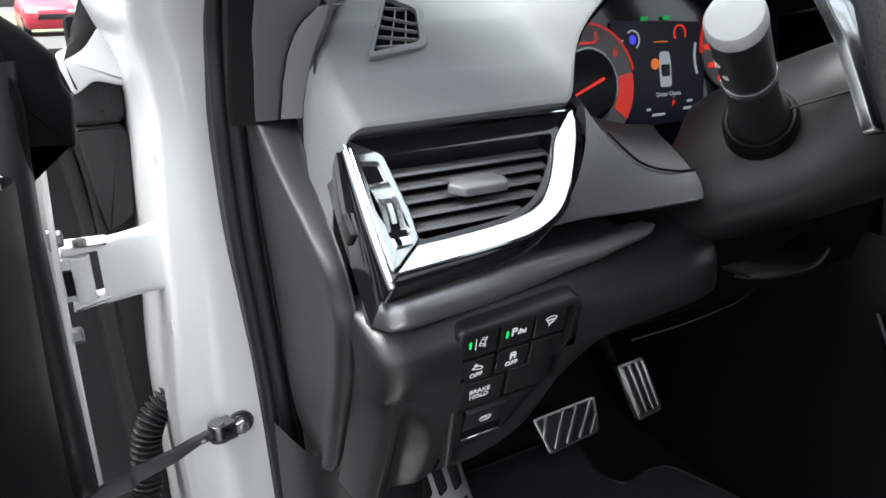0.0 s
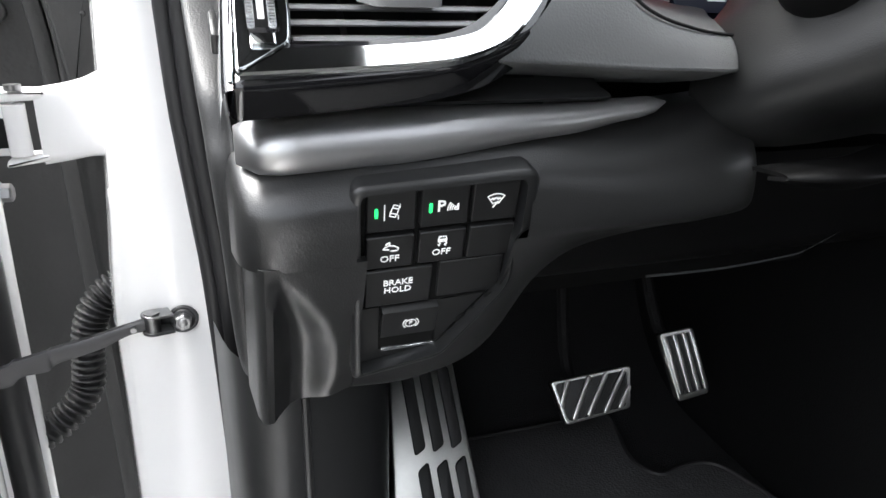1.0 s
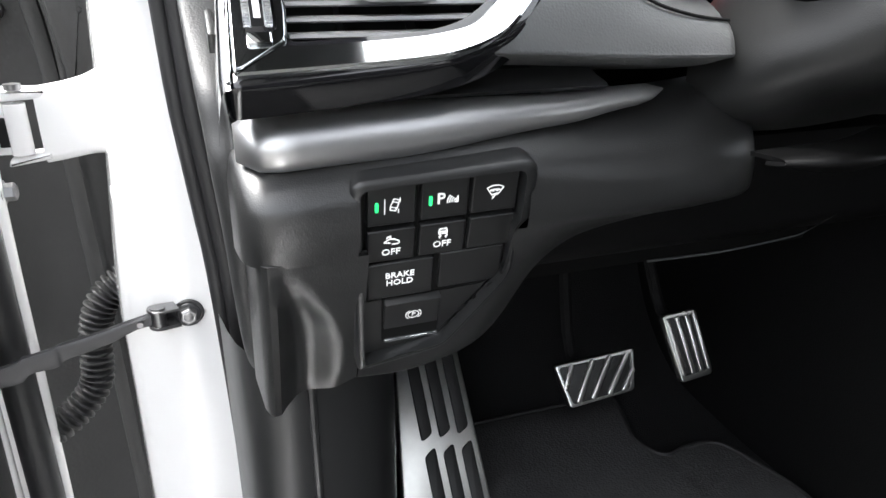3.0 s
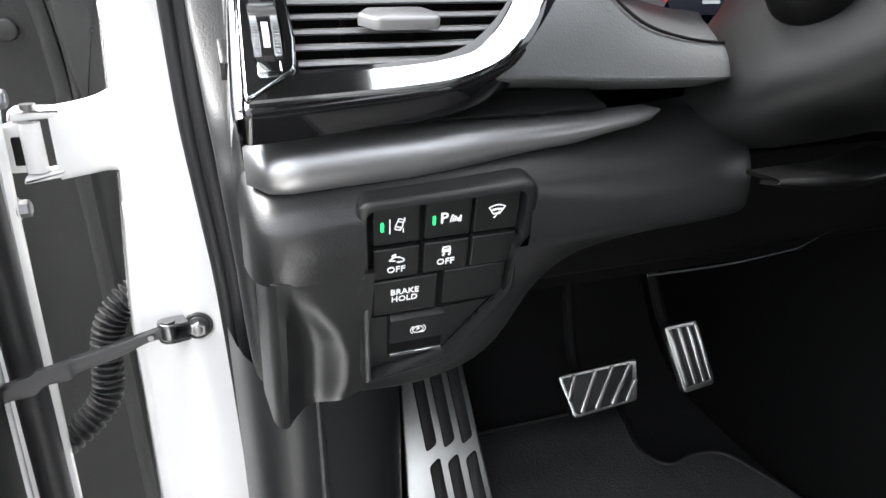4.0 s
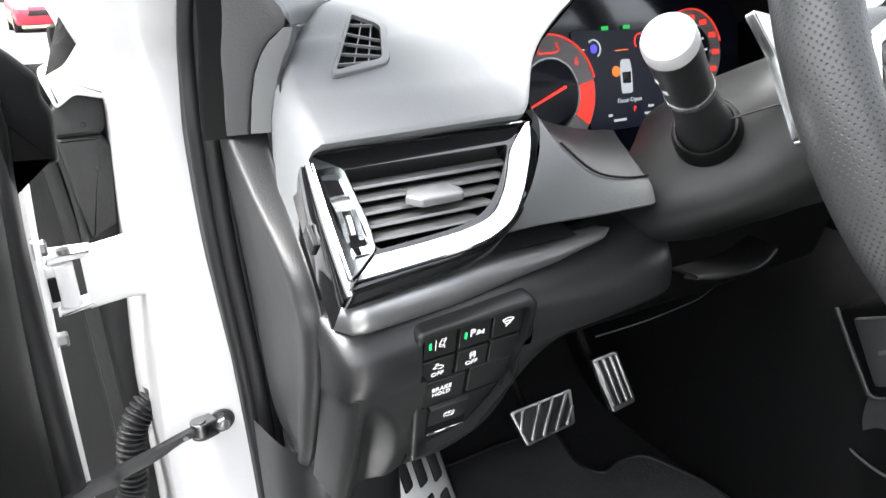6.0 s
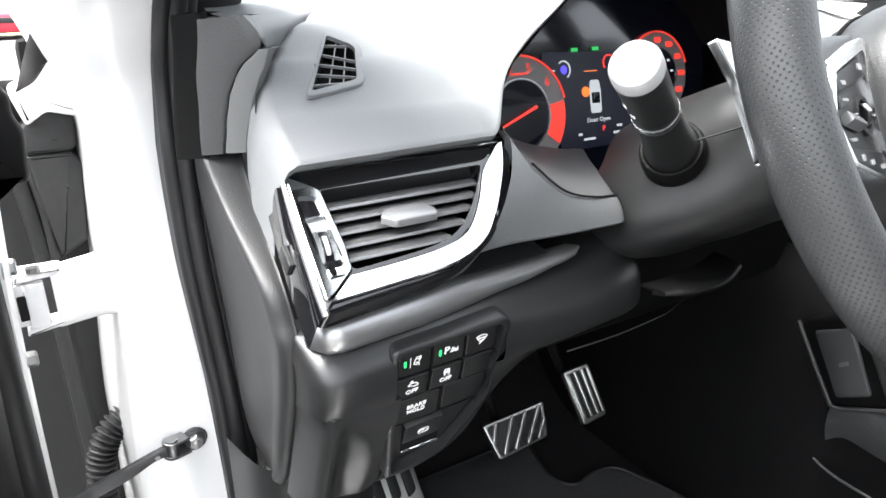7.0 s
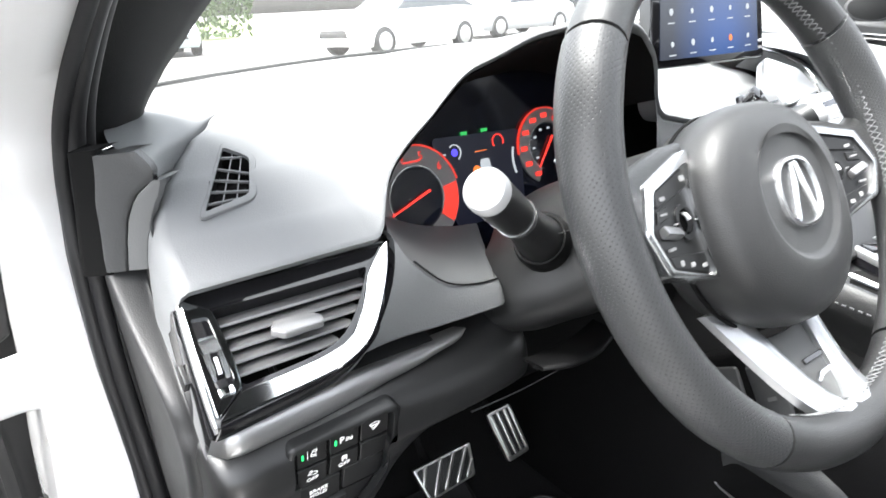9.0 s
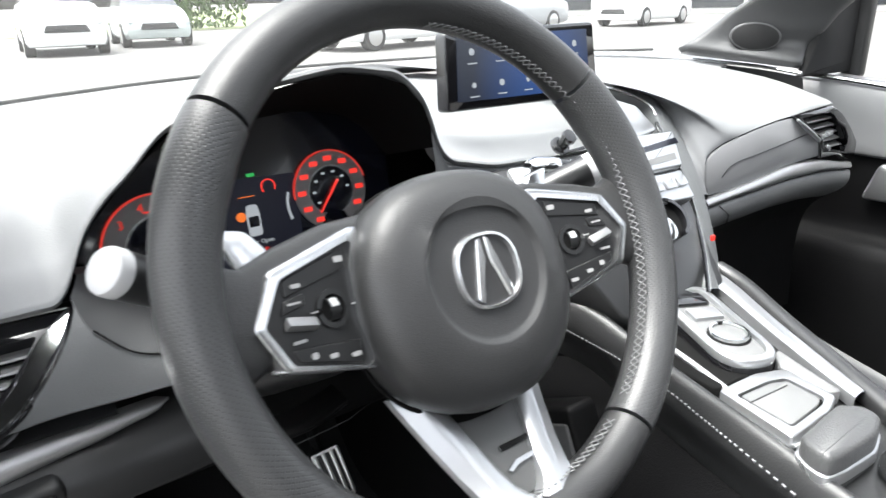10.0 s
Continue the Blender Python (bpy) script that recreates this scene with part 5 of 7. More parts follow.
RIB = spline([(-0.860, 0.447, 0.985), (-0.852, 0.444, 0.968), (-0.842, 0.441, 0.947), (-0.835, 0.440, 0.916), (-0.831, 0.440, 0.882), (-0.830, 0.440, 0.845)], 5)
part("rib", tube(RIB, 0.0042, 10), WINGCOVER, wing, "curved moulded rib", 60)
part("rib", tube([(x - 0.012, y + 0.003, z - 0.002) for x, y, z in RIB], 0.0028, 8), WINGCOVER, wing, "curved moulded rib", 60)
for x, z in ((-0.866, 0.957), (-0.816, 0.940), (-0.812, 0.905)):
    part("drip_spot", disc(pose(x, 0.4245 if x > -0.83 else 0.446, z, 90, 0, 0), 0.0018, 0.0012, -0.002, 0.0005, 10), RUBBER, wing, "small dark spot")
FLANGE = [(-0.775, 0.950), (-0.775, 1.10), (-0.790, 1.10), (-0.797, 1.04), (-0.804, 1.017), (-0.807, 1.010), (-0.824, 0.988), (-0.838, 0.982), (-0.839, 0.977), (-0.832, 0.954), (-0.818, 0.964), (-0.796, 0.958)]
part("wing_top", prism(rounded(FLANGE, 0.004, 3), basis((0, 0.41, 0), (1, 0, 0), (0, 0, 1)), 0.0, -0.04, 0.004), PAINT, body, "white wing flange", 40)

part("slot", prism(rounded([(-0.790, 1.045), (-0.776, 1.045), (-0.786, 0.984), (-0.798, 0.989)], 0.003, 3), basis((0, 0.41, 0), (1, 0, 0), (0, 0, 1)), 0.0025, -0.01, 0.001), CAVITY, body, "dark slot in the flange", 40)

# ---- open door's edge ----
door = thing("driver_door", "open white car door with black seal and dark inner trim", "car door", (-0.87, 0.3, 0.3))


def strip(name, prof, mat, label="", z0=0.25, z1=0.985, lean=0.0):
    rows = []
    for z in (z0, 0.6, 0.8, 0.92, z1):
        k = lean * (z - 0.7)
        b = 0.010 * max(0.0, z - 0.88) / 0.1
        rows.append([(x + k + b, y, z) for x, y in prof])
    return part(name, smooth_sheet(rows, 3, 3), mat, door, label, 50)


strip("skin_edge", [(-0.905, 0.372), (-0.876, 0.364), (-0.8655, 0.352), (-0.8645, 0.346), (-0.8680, 0.341)], PAINT, "white outer door skin edge", lean=0.012)
part("seal", tube([(-0.8775 + 0.004 * (z - 0.7) + (0.05 * max(0, z - 0.88)), 0.335, z) for z in (0.25, 0.5, 0.7, 0.8, 0.88, 0.94, 0.985)], 0.0105, 12), SEAL, door, "black rubber door seal", 60)
strip("shut_face", [(-0.900, 0.340), (-0.8895, 0.328), (-0.8855, 0.318), (-0.8845, 0.308), (-0.890, 0.30)], PAINT, "white inner door panel", lean=0.012, z1=0.90)
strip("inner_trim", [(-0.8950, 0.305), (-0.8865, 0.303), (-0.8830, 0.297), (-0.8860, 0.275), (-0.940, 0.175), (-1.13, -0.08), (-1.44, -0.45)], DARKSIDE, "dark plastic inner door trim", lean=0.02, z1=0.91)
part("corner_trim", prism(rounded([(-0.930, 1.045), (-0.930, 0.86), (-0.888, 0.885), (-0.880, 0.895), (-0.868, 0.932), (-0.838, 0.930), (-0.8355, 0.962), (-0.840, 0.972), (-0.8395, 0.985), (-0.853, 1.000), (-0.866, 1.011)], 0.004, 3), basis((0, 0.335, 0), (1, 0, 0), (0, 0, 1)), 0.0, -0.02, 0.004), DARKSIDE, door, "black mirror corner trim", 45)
part("corner_ridge", tube(spline([(-0.874, 0.334, 0.900), (-0.868, 0.332, 0.935), (-0.866, 0.331, 0.965), (-0.873, 0.331, 0.995)], 5), 0.005, 10), DARKSIDE, door, "raised ridge on the corner trim", 60)
part("outer_panel", sheet([[(-0.91, 0.373, z), (-1.02, 0.25, z), (-1.21, 0.0, z), (-1.52, -0.37, z)] for z in (0.25, 0.6, 0.95)]), PAINT, door)

# hinge
HM = basis((0, 0.365, 0), (1, 0, 0), (0, 0, 1))
bm = smooth_sheet([[(x, y + 0.004, z0 - 0.003), (x, y, z0 + 0.002), (x, y - 0.001, mix(z0, z1, 0.5)), (x, y, z1 - 0.002), (x, y + 0.004, z1 + 0.002)] for x, y, z0, z1 in ((-0.8385, 0.3605, 0.8195, 0.8625), (-0.822, 0.3575, 0.8225, 0.8655), (-0.810, 0.352, 0.8255, 0.8690), (-0.802, 0.345, 0.8270, 0.8730), (-0.795, 0.337, 0.8285, 0.8770))], 4, 4, 0.006)
hinge = part("hinge", bm, PAINT, door, "white painted two-leaf steel hinge", 45)
part("fixed_leaf_lip", prism(rounded([(-0.862, 0.8560), (-0.834, 0.8575), (-0.830, 0.8630), (-0.860, 0.8640)], 0.002, 3), HM, 0.006, -0.012, 0.002), PAINT, hinge, "", 45)
part("fixed_leaf_foot", prism(rounded([(-0.860, 0.8160), (-0.834, 0.8195), (-0.834, 0.8245), (-0.858, 0.8215)], 0.002, 3), HM, 0.006, -0.012, 0.002), PAINT, hinge, "", 45)
part("knuckle", tube([(-0.850, 0.361, 0.824), (-0.850, 0.361, 0.8555)], 0.0065, 16), PAINT, hinge, "", 40)
part("moving_leaf", prism(rounded([(-0.866, 0.8235), (-0.850, 0.8235), (-0.850, 0.8560), (-0.866, 0.8545)], 0.002, 2), HM, 0.004, -0.004, 0.0015), PAINT, hinge, "", 45)
part("pin", tube([(-0.848, 0.358, 0.8640), (-0.848, 0.358, 0.8675)], 0.0048, 12), STEEL, hinge, "zinc plated pin head")
part("shadow_gap", rbox((0.006, 0.004, 0.018), pose(-0.8585, 0.360, 0.838), 0.001), CAVITY, hinge)
for z in (0.872, 0.803):
    part("bolt", prism([(0.0058 * math.cos(radians(60 * k)), 0.0058 * math.sin(radians(60 * k))) for k in range(6)], basis((-0.8645, 0.352, z), (0, 1, 0), (0, 0, 1)) @ Matrix.Rotation(0.3, 4, "Z"), 0.008, 0, 0.0015), STEEL, hinge, "zinc plated hexagon bolt", 20)
    part("washer", disc(basis((-0.8645, 0.352, z), (0, 1, 0), (0, 0, 1)), 0.0075, 0.001, -0.001, 0, 20), STEEL, hinge)

# check strap
strap = thing("check_strap", "black steel door check strap bolted to pillar", "check strap", (-0.80, 0.32, 0.70))
pts = spline([(-0.781, 0.317, 0.7205), (-0.798, 0.316, 0.7185), (-0.816, 0.315, 0.7130), (-0.828, 0.314, 0.7105), (-0.843, 0.313, 0.7075), (-0.848, 0.312, 0.7050), (-0.863, 0.310, 0.7035), (-0.869, 0.309, 0.7000), (-0.884, 0.306, 0.6985), (-0.892, 0.303, 0.694), (-0.915, 0.295, 0.690)], 5)
rows = []
for i, p in enumerate(pts):
    # waisted near the pin, then a broad bar with two stops
    h = curve(p[0], [(-0.915, 0.0060), (-0.884, 0.0058), (-0.866, 0.0070), (-0.862, 0.0056), (-0.847, 0.0066), (-0.842, 0.0052), (-0.816, 0.0048), (-0.797, 0.0034), (-0.781, 0.0048)])
    rows.append([(p[0], p[1] - 0.0018, p[2] - h), (p[0], p[1] - 0.0026, p[2] - h * 0.7), (p[0], p[1] - 0.0026, p[2] + h * 0.7), (p[0], p[1] - 0.0018, p[2] + h), (p[0], p[1] + 0.0022, p[2] + h), (p[0], p[1] + 0.0022, p[2] - h)])
part("bar", sheet(rows, closed=True, caps=True), BLACKSTEEL, strap, "", 35)
part("rivet_eye", tube([(-0.7965, 0.3135, 0.7185), (-0.7965, 0.3118, 0.7185)], 0.0019, 12), STEEL, strap)
BM = basis((-0.767, 0.3285, 0.7165), (1, 0, 0), (0, 0, 1))
ring = [(0.0088 * math.cos(radians(a)), 0.0088 * math.sin(radians(a))) for a in range(-140, 141, 14)]
part("eye_plate", prism(ring + [(-0.019, 0.0052), (-0.0195, -0.0030)], BM, 0.003, -0.001, 0.001), BLACKSTEEL, strap, "", 40)
part("eye_rim", tube([BM @ Vector((0.0086 * math.cos(radians(a)), 0.0086 * math.sin(radians(a)), 0.003)) for a in range(-150, 171, 10)], 0.0014, 8), BLACKSTEEL, strap, "", 60)
part("washer", disc(BM, 0.0078, 0.0055, 0.001, 0.0008, 24), BLACKSTEEL, strap)
part("bolt_head", prism([(0.0060 * math.cos(radians(60 * k + 20)), 0.0060 * math.sin(radians(60 * k + 20))) for k in range(6)], BM, 0.0105, 0.004, 0.0012), STEEL, strap, "zinc plated bolt head", 20)
part("bolt_mark", disc(BM, 0.0032, 0.0110, 0.010, 0.0004, 16), STEEL, strap)
part("rivet", tube([(-0.7850, 0.3155, 0.7130), (-0.7850, 0.3155, 0.7285)], [0.0048, 0.0048], 16), STEEL, strap, "zinc plated pin", 30)
for z in (0.7145, 0.7262):
    part("clevis", prism([(0.0068 * math.cos(radians(a)), 0.0068 * math.sin(radians(a))) for a in range(90, 271, 15)] + [(0.012, -0.006), (0.012, 0.006)], basis((-0.7850, 0.3165, z), (1, 0.35, -0.1), (0, 1, 0)), 0.0009, -0.0009, 0.0004), BLACKSTEEL if z < 0.72 else STEEL, strap, "", 30)

# wiring boot
boot = thing("wiring_boot", "black corrugated rubber wiring boot to the door", "wiring boot", (-0.84, 0.37, 0.69))
path = spline([(x + 0.004, y, z - 0.016) for x, y, z in ((-0.796, 0.380, 0.747), (-0.804, 0.376, 0.747), (-0.812, 0.372, 0.744), (-0.822, 0.370, 0.737), (-0.830, 0.368, 0.727), (-0.8345, 0.367, 0.715), (-0.8375, 0.366, 0.700), (-0.8390, 0.365, 0.684), (-0.8415, 0.364, 0.670), (-0.850, 0.362, 0.657), (-0.862, 0.359, 0.6465), (-0.876, 0.356, 0.638))], 18)
part("bellows", tube(path, [0.0094 + 0.0024 * math.sin(i * 2 * math.pi / 6.0) for i in range(len(path))], 18), RUBBER, boot, "", 70)

part("collar", tube([(-0.782, 0.3850, 0.745), (-0.790, 0.3795, 0.733), (-0.798, 0.3745, 0.7305)], [0.0125, 0.0135, 0.0125], 18), SMOOTH, boot, "smooth rubber collar")

# ---- pedals ----
def pedal(name, label, centre, n, outline, ribs, width, arm_to):
    n = Vector(n).normalized()
    ux = Vector((0, 0, 1)).cross(n)
    ux = ux if ux.x > 0 else -ux
    mm = basis(centre, ux, n.cross(ux))
    ob = thing(name, label, "pedal", centre)
    part("pad", prism(rounded(outline, 0.004, 4), mm, 0.0, -0.008, 0.002), RUBBER, ob, "black rubber pedal pad", 40)
    shrink = [(x * 0.90, y * 0.86 + 0.0002) for x, y in outline]
    part("edge", prism(rounded(outline, 0.004, 4), mm, 0.0016, -0.006, 0.0008, hole=rounded(shrink, 0.004, 4)), ALU, ob, "brushed aluminium edge", 40)
    for a, b in ribs:
        a, b = Vector(a), Vector(b)
        q = Vector((-(b - a).y, (b - a).x)).normalized() * width / 2
        part("rib", prism(rounded([tuple(a - q), tuple(b - q), tuple(b + q), tuple(a + q)], width * 0.4, 2), mm, 0.0022, -0.002, 0.0008), ALU, ob, "brushed aluminium rib", 40)
    c = mm @ Vector((0, 0, -0.008))
    part("arm", tube(spline([c, c + Vector((0.0, 0.05, 0.03)), Vector(arm_to)], 5), 0.006, 8, flat=1.6), CARPET, ob)
    return ob


pedal("brake_pedal", "aluminium-edged brake pedal with slanting ribs", (-0.42, 0.36, 0.565), (-0.1, -0.8, 0.5), [(-0.0372, 0.0212), (-0.0262, -0.0200), (0.0400, -0.0100), (0.0455, 0.0295)],
      [((-0.0290, -0.0035), (-0.0200, 0.0205)), ((-0.0180, -0.0160), (0.0020, 0.0230)), ((-0.0030, -0.0140), (0.0200, 0.0250)), ((0.0140, -0.0120), (0.0380, 0.0260)), ((0.0290, -0.0100), (0.0420, 0.0110))], 0.0054, (-0.41, 0.47, 0.80))
pedal("accelerator_pedal", "aluminium accelerator pedal with upright ribs", (-0.335, 0.34, 0.605), (-0.1, -0.85, 0.45), [(-0.0232, 0.0275), (-0.0108, -0.0365), (0.0215, -0.0310), (0.0120, 0.0310)],
      [((-0.0185, 0.0240), (-0.0075, -0.0300)), ((-0.0085, 0.0260), (0.0020, -0.0290)), ((0.0015, 0.0270), (0.0110, -0.0280)), ((0.0095, 0.0280), (0.0190, -0.0270))], 0.0046, (-0.34, 0.46, 0.78))

FM = basis((-0.57, 0.385, 0.53), (1, 0, 0), (0, 0.655, 0.755))
foot = thing("foot_rest", "slotted brushed aluminium foot rest plate", "foot rest", (-0.57, 0.385, 0.46))
part("plate", prism(rounded([(-0.026, 0.075), (0.0375, 0.075), (0.0385, -0.125), (-0.054, -0.125)], 0.004, 3), FM, 0.0, -0.01, 0.002), WORNALU, foot, "", 40)
for k, u in enumerate((-0.0105, 0.0075, 0.0255)):
    for v0, v1, sl in ((0.070, -0.005, 1), (-0.017, -0.078, -1), (-0.090, -0.122, 1)):
        w = 0.0058
        part("tread", prism(rounded([(u - w, v0), (u - w, v1 - 0.003 * sl), (u + w, v1 + 0.003 * sl), (u + w, v0)] if sl > 0 else [(u - w, v0 - 0.004), (u - w, v1), (u + w, v1), (u + w, v0 + 0.003)], 0.004, 4), FM, 0.0022, -0.004, 0.001), RUBBER, foot, "black rubber tread", 40)

# ---- footwell ----
def flat_panel(name, prof, x0, x1, mat, label, cat="floor"):
    bm = smooth_sheet([[(x, y, z) for y, z in prof] for x in np.linspace(x0, x1, 4)], 2, 5, 0.01)
    return tagged(part(name, bm, mat, None, "", 50), label, cat, "", "structure")


flat_panel("floor", [(-0.75, 0.435), (-0.2, 0.435), (0.2, 0.438), (0.40, 0.445), (0.50, 0.47), (0.58, 0.56), (0.62, 0.70), (0.64, 0.86)], -0.78, 0.52, CARPET, "black carpeted car floor rising to bulkhead")
kick = thing("kick_panel", "dark plastic kick panel beside foot rest", "trim panel", (-0.65, 0.35, 0.45))
part("panel", smooth_sheet([[(-0.748, 0.30, z), (-0.735, 0.245, z), (-0.700, 0.235, z), (-0.648, 0.262, z), (-0.628, 0.33, z), (-0.620, 0.48, z), (-0.615, 0.66, z)] for z in (0.40, 0.5, 0.62, 0.725)], 2, 4), SMOOTH, kick, "", 50)
part("panel_edge", tube([(-0.7005, 0.2345, z) for z in (0.42, 0.55, 0.65, 0.70)], 0.0025, 8), PLASTIC, kick, "raised panel edge")
part("sill", smooth_sheet([[(-0.735, y, 0.44), (-0.76, y, 0.47), (-0.80, y, 0.475), (-0.84, y, 0.44), (-0.85, y, 0.30)] for y in (0.33, 0.0, -0.4, -0.8)], 2, 4), PAINT, body)
mat_ob = thing("floor_mat", "black carpet floor mat with stitched edge", "floor mat", (-0.4, 0.2, 0.45))
mo = rounded([(-0.60, -0.15), (-0.24, -0.15), (-0.235, 0.27), (-0.262, 0.352), (-0.300, 0.358), (-0.333, 0.347), (-0.349, 0.378), (-0.325, 0.46), (-0.60, 0.46)], 0.02, 5)
part("carpet", prism(mo, basis((0, 0, 0.447), (1, 0, 0), (0, 1, 0.034)), 0.006, 0.0, 0.002), MATPILE, mat_ob)
part("piping", tube([(x, y, 0.4530 + 0.034 * y) for x, y in mo], 0.0022, 6, closed=True), RUBBER, mat_ob, "thin dark edge piping")
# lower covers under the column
# the footwell's shade on this cover is put into its near-black colour
part("knee_cover", smooth_sheet([[(x, 0.185, 0.845), (x, 0.196, 0.80), (x, 0.2095, 0.772), (x, 0.26, 0.762), (x, 0.40, 0.775)] for x in (-0.64, -0.50, -0.40, -0.30, -0.22)], 3, 4), DARKSIDE, dash, "knee cover darkened for footwell shade")
part("knee_trim", tube(spline([(-0.498, 0.2, 0.768), (-0.441, 0.2, 0.767), (-0.391, 0.2, 0.770), (-0.376, 0.2, 0.7725), (-0.350, 0.2, 0.783)], 4), np.linspace(0.0009, 0.0001, 17), 6), COARSE, dash, "thin grey edge")
part("tilt_lever", smooth_sheet([[(-0.508, 0.122, 0.8560), (-0.508, 0.104, 0.8570), (-0.508, 0.101, 0.8545), (-0.508, 0.112, 0.852)], [(-0.49, 0.118, 0.8580), (-0.49, 0.094, 0.8600), (-0.49, 0.089, 0.8560), (-0.49, 0.102, 0.850)], [(-0.46, 0.120, 0.8580), (-0.46, 0.096, 0.8590), (-0.46, 0.091, 0.8550), (-0.46, 0.105, 0.847)], [(-0.43, 0.125, 0.862), (-0.43, 0.105, 0.860), (-0.43, 0.103, 0.855), (-0.43, 0.12, 0.847)]], 5, 5, 0.002), LEVER, column, "dark column release lever")


# ---- centre of the dash ----
STACK_M = basis((-0.08, 0.165, 0.962), (1, 0, 0), (0, 0.68, 0.732))
screen = thing("display_screen", "wide black infotainment screen with blue menu", "screen", (-0.135, 0.24, 1.02))
SCR_M = basis((-0.130, 0.236, 1.0640), (1, 0.06, 0.0), (0, 0.12, 0.99))
part("case", prism(rounded([(-0.112, -0.031), (0.110, -0.036), (0.106, 0.043), (-0.106, 0.042)], 0.006, 4), SCR_M, 0.0, -0.014, 0.002), GLOSS, screen, "gloss black case", 40)
SCRBLUE = bpy.data.materials.new("blue_menu_light")
SCRBLUE.use_nodes = True
sn = SCRBLUE.node_tree
sg = sn.nodes.new("ShaderNodeTexGradient")
sg.gradient_type = "SPHERICAL"
sc = sn.nodes.new("ShaderNodeTexCoord")
smap = sn.nodes.new("ShaderNodeMapping")
smap.inputs["Location"].default_value = (1.1, -2.6, -10.6)
smap.inputs["Scale"].default_value = (10, 10, 10)
sr = sn.nodes.new("ShaderNodeValToRGB")
sr.color_ramp.elements[0].color, sr.color_ramp.elements[1].color = (0.002, 0.004, 0.010, 1), (0.004, 0.03, 0.12, 1)
sn.links.new(sc.outputs["Object"], smap.inputs["Vector"])
sn.links.new(smap.outputs[0], sg.inputs[0])
sn.links.new(sg.outputs["Fac"], sr.inputs[0])
sp = sn.nodes["Principled BSDF"]
sn.links.new(sr.outputs[0], sp.inputs["Emission Color"])
sp.inputs["Emission Strength"].default_value = 0.4
sp.inputs["Base Color"].default_value = (0.002, 0.003, 0.006, 1)
sp.inputs["Roughness"].default_value = 0.12
part("panel", prism([(-0.098, -0.023), (0.095, -0.027), (0.093, 0.036), (-0.093, 0.036)], SCR_M, 0.0006, 0), SCRBLUE, screen, "dark blue glowing menu")
for k in range(5):
    for r in range(2):
        u, v = -0.076 + 0.037 * k, 0.022 - 0.031 * r
        col = ORANGE if (k, r) == (3, 1) else PALE
        part("icon", disc(SCR_M @ Matrix.Translation((u, v, 0.0008)), 0.0034 if (k + r) % 2 == 0 else 0.0027, 0.0003, 0, 0, 14), col, screen, "round menu icon")
        part("caption", prism([(u - 0.006, v - 0.0112), (u + 0.006, v - 0.0112), (u + 0.006, v - 0.0100), (u - 0.006, v - 0.0100)], SCR_M, 0.0009, 0.0006), PALE, screen, "unreadable menu caption")

stack = thing("centre_stack", "silver and black climate control panel in centre console", "control panel", (-0.08, 0.17, 0.9))
part("face", prism(rounded([(-0.070, -0.150), (0.085, -0.150), (0.118, 0.0), (0.108, 0.030), (-0.135, 0.034)], 0.012, 4), STACK_M, -0.010, -0.05, 0.004), SMOOTH, stack, "", 40)
part("silver_row", prism(rounded([(-0.118, 0.030), (0.030, 0.024), (0.036, -0.004), (-0.118, -0.006)], 0.005, 3), STACK_M, -0.004, -0.02, 0.003), SILVERPLASTIC, stack, "satin silver panel", 40)
part("silver_facet", prism(rounded([(0.034, 0.031), (0.062, 0.0330), (0.118, 0.040), (0.108, 0.076), (0.060, 0.098), (0.030, 0.070)], 0.006, 3), STACK_M, -0.006, -0.02, 0.003), SILVERPLASTIC, stack, "bright silver corner facet", 40)
housing = part("climate_housing", prism(rounded([(0.044, -0.013), (0.106, -0.0145), (0.124, 0.0304), (0.060, 0.0326)], 0.004, 3), STACK_M, 0.006, -0.02, 0.003), SILVERPLASTIC, stack, "silver climate control housing", 40)
part("slot", prism([(0.049, 0.0100), (0.119, 0.0135), (0.119, 0.0205), (0.051, 0.0160)], STACK_M, 0.0066, 0.0), DARKGLASS, housing, "dark slot")
part("display", prism([(0.051, -0.0062), (0.101, -0.0050), (0.103, 0.0025), (0.053, 0.0010)], STACK_M, 0.0066, 0.0), GREYTRIM, housing, "pale climate display")
lower = part("lower_plate", prism(rounded([(0.038, -0.048), (0.102, -0.052), (0.106, -0.0160), (0.044, -0.0145)], 0.004, 3), STACK_M, 0.001, -0.02, 0.002), SILVERPLASTIC, stack, "silver button plate", 40)
for u in (0.052, 0.072, 0.092):
    part("button", rbox((0.016, 0.012, 0.005), STACK_M @ Matrix.Translation((u, -0.030, 0.002)), 0.0015), SILVERPLASTIC, lower, "silver button")
part("pocket", prism([(0.048 + 0.020 * math.cos(2 * math.pi * i / 28), -0.066 + 0.022 * math.sin(2 * math.pi * i / 28)) for i in range(28)], STACK_M, -0.006, -0.02), LINING, stack, "dark round pocket")
part("pocket_rim", arc(STACK_M @ Matrix.Translation((0.048, -0.066, 0)), 0.019, 0.023, -70, 130, 0.002, -0.012, 30), GLOSS, stack, "gloss black pocket rim")
part("start_knob", sheet([[STACK_M @ Vector((0.018 + r * math.cos(2 * math.pi * i / 28), -0.078 + r * math.sin(2 * math.pi * i / 28), z)) for i in range(28)] for r, z in ((0.0150, -0.010), (0.0150, 0.010), (0.0135, 0.013), (0.010, 0.0125), (0.004, 0.0125))], closed=True, caps=True), CHROME, stack, "chrome round knob", 35)
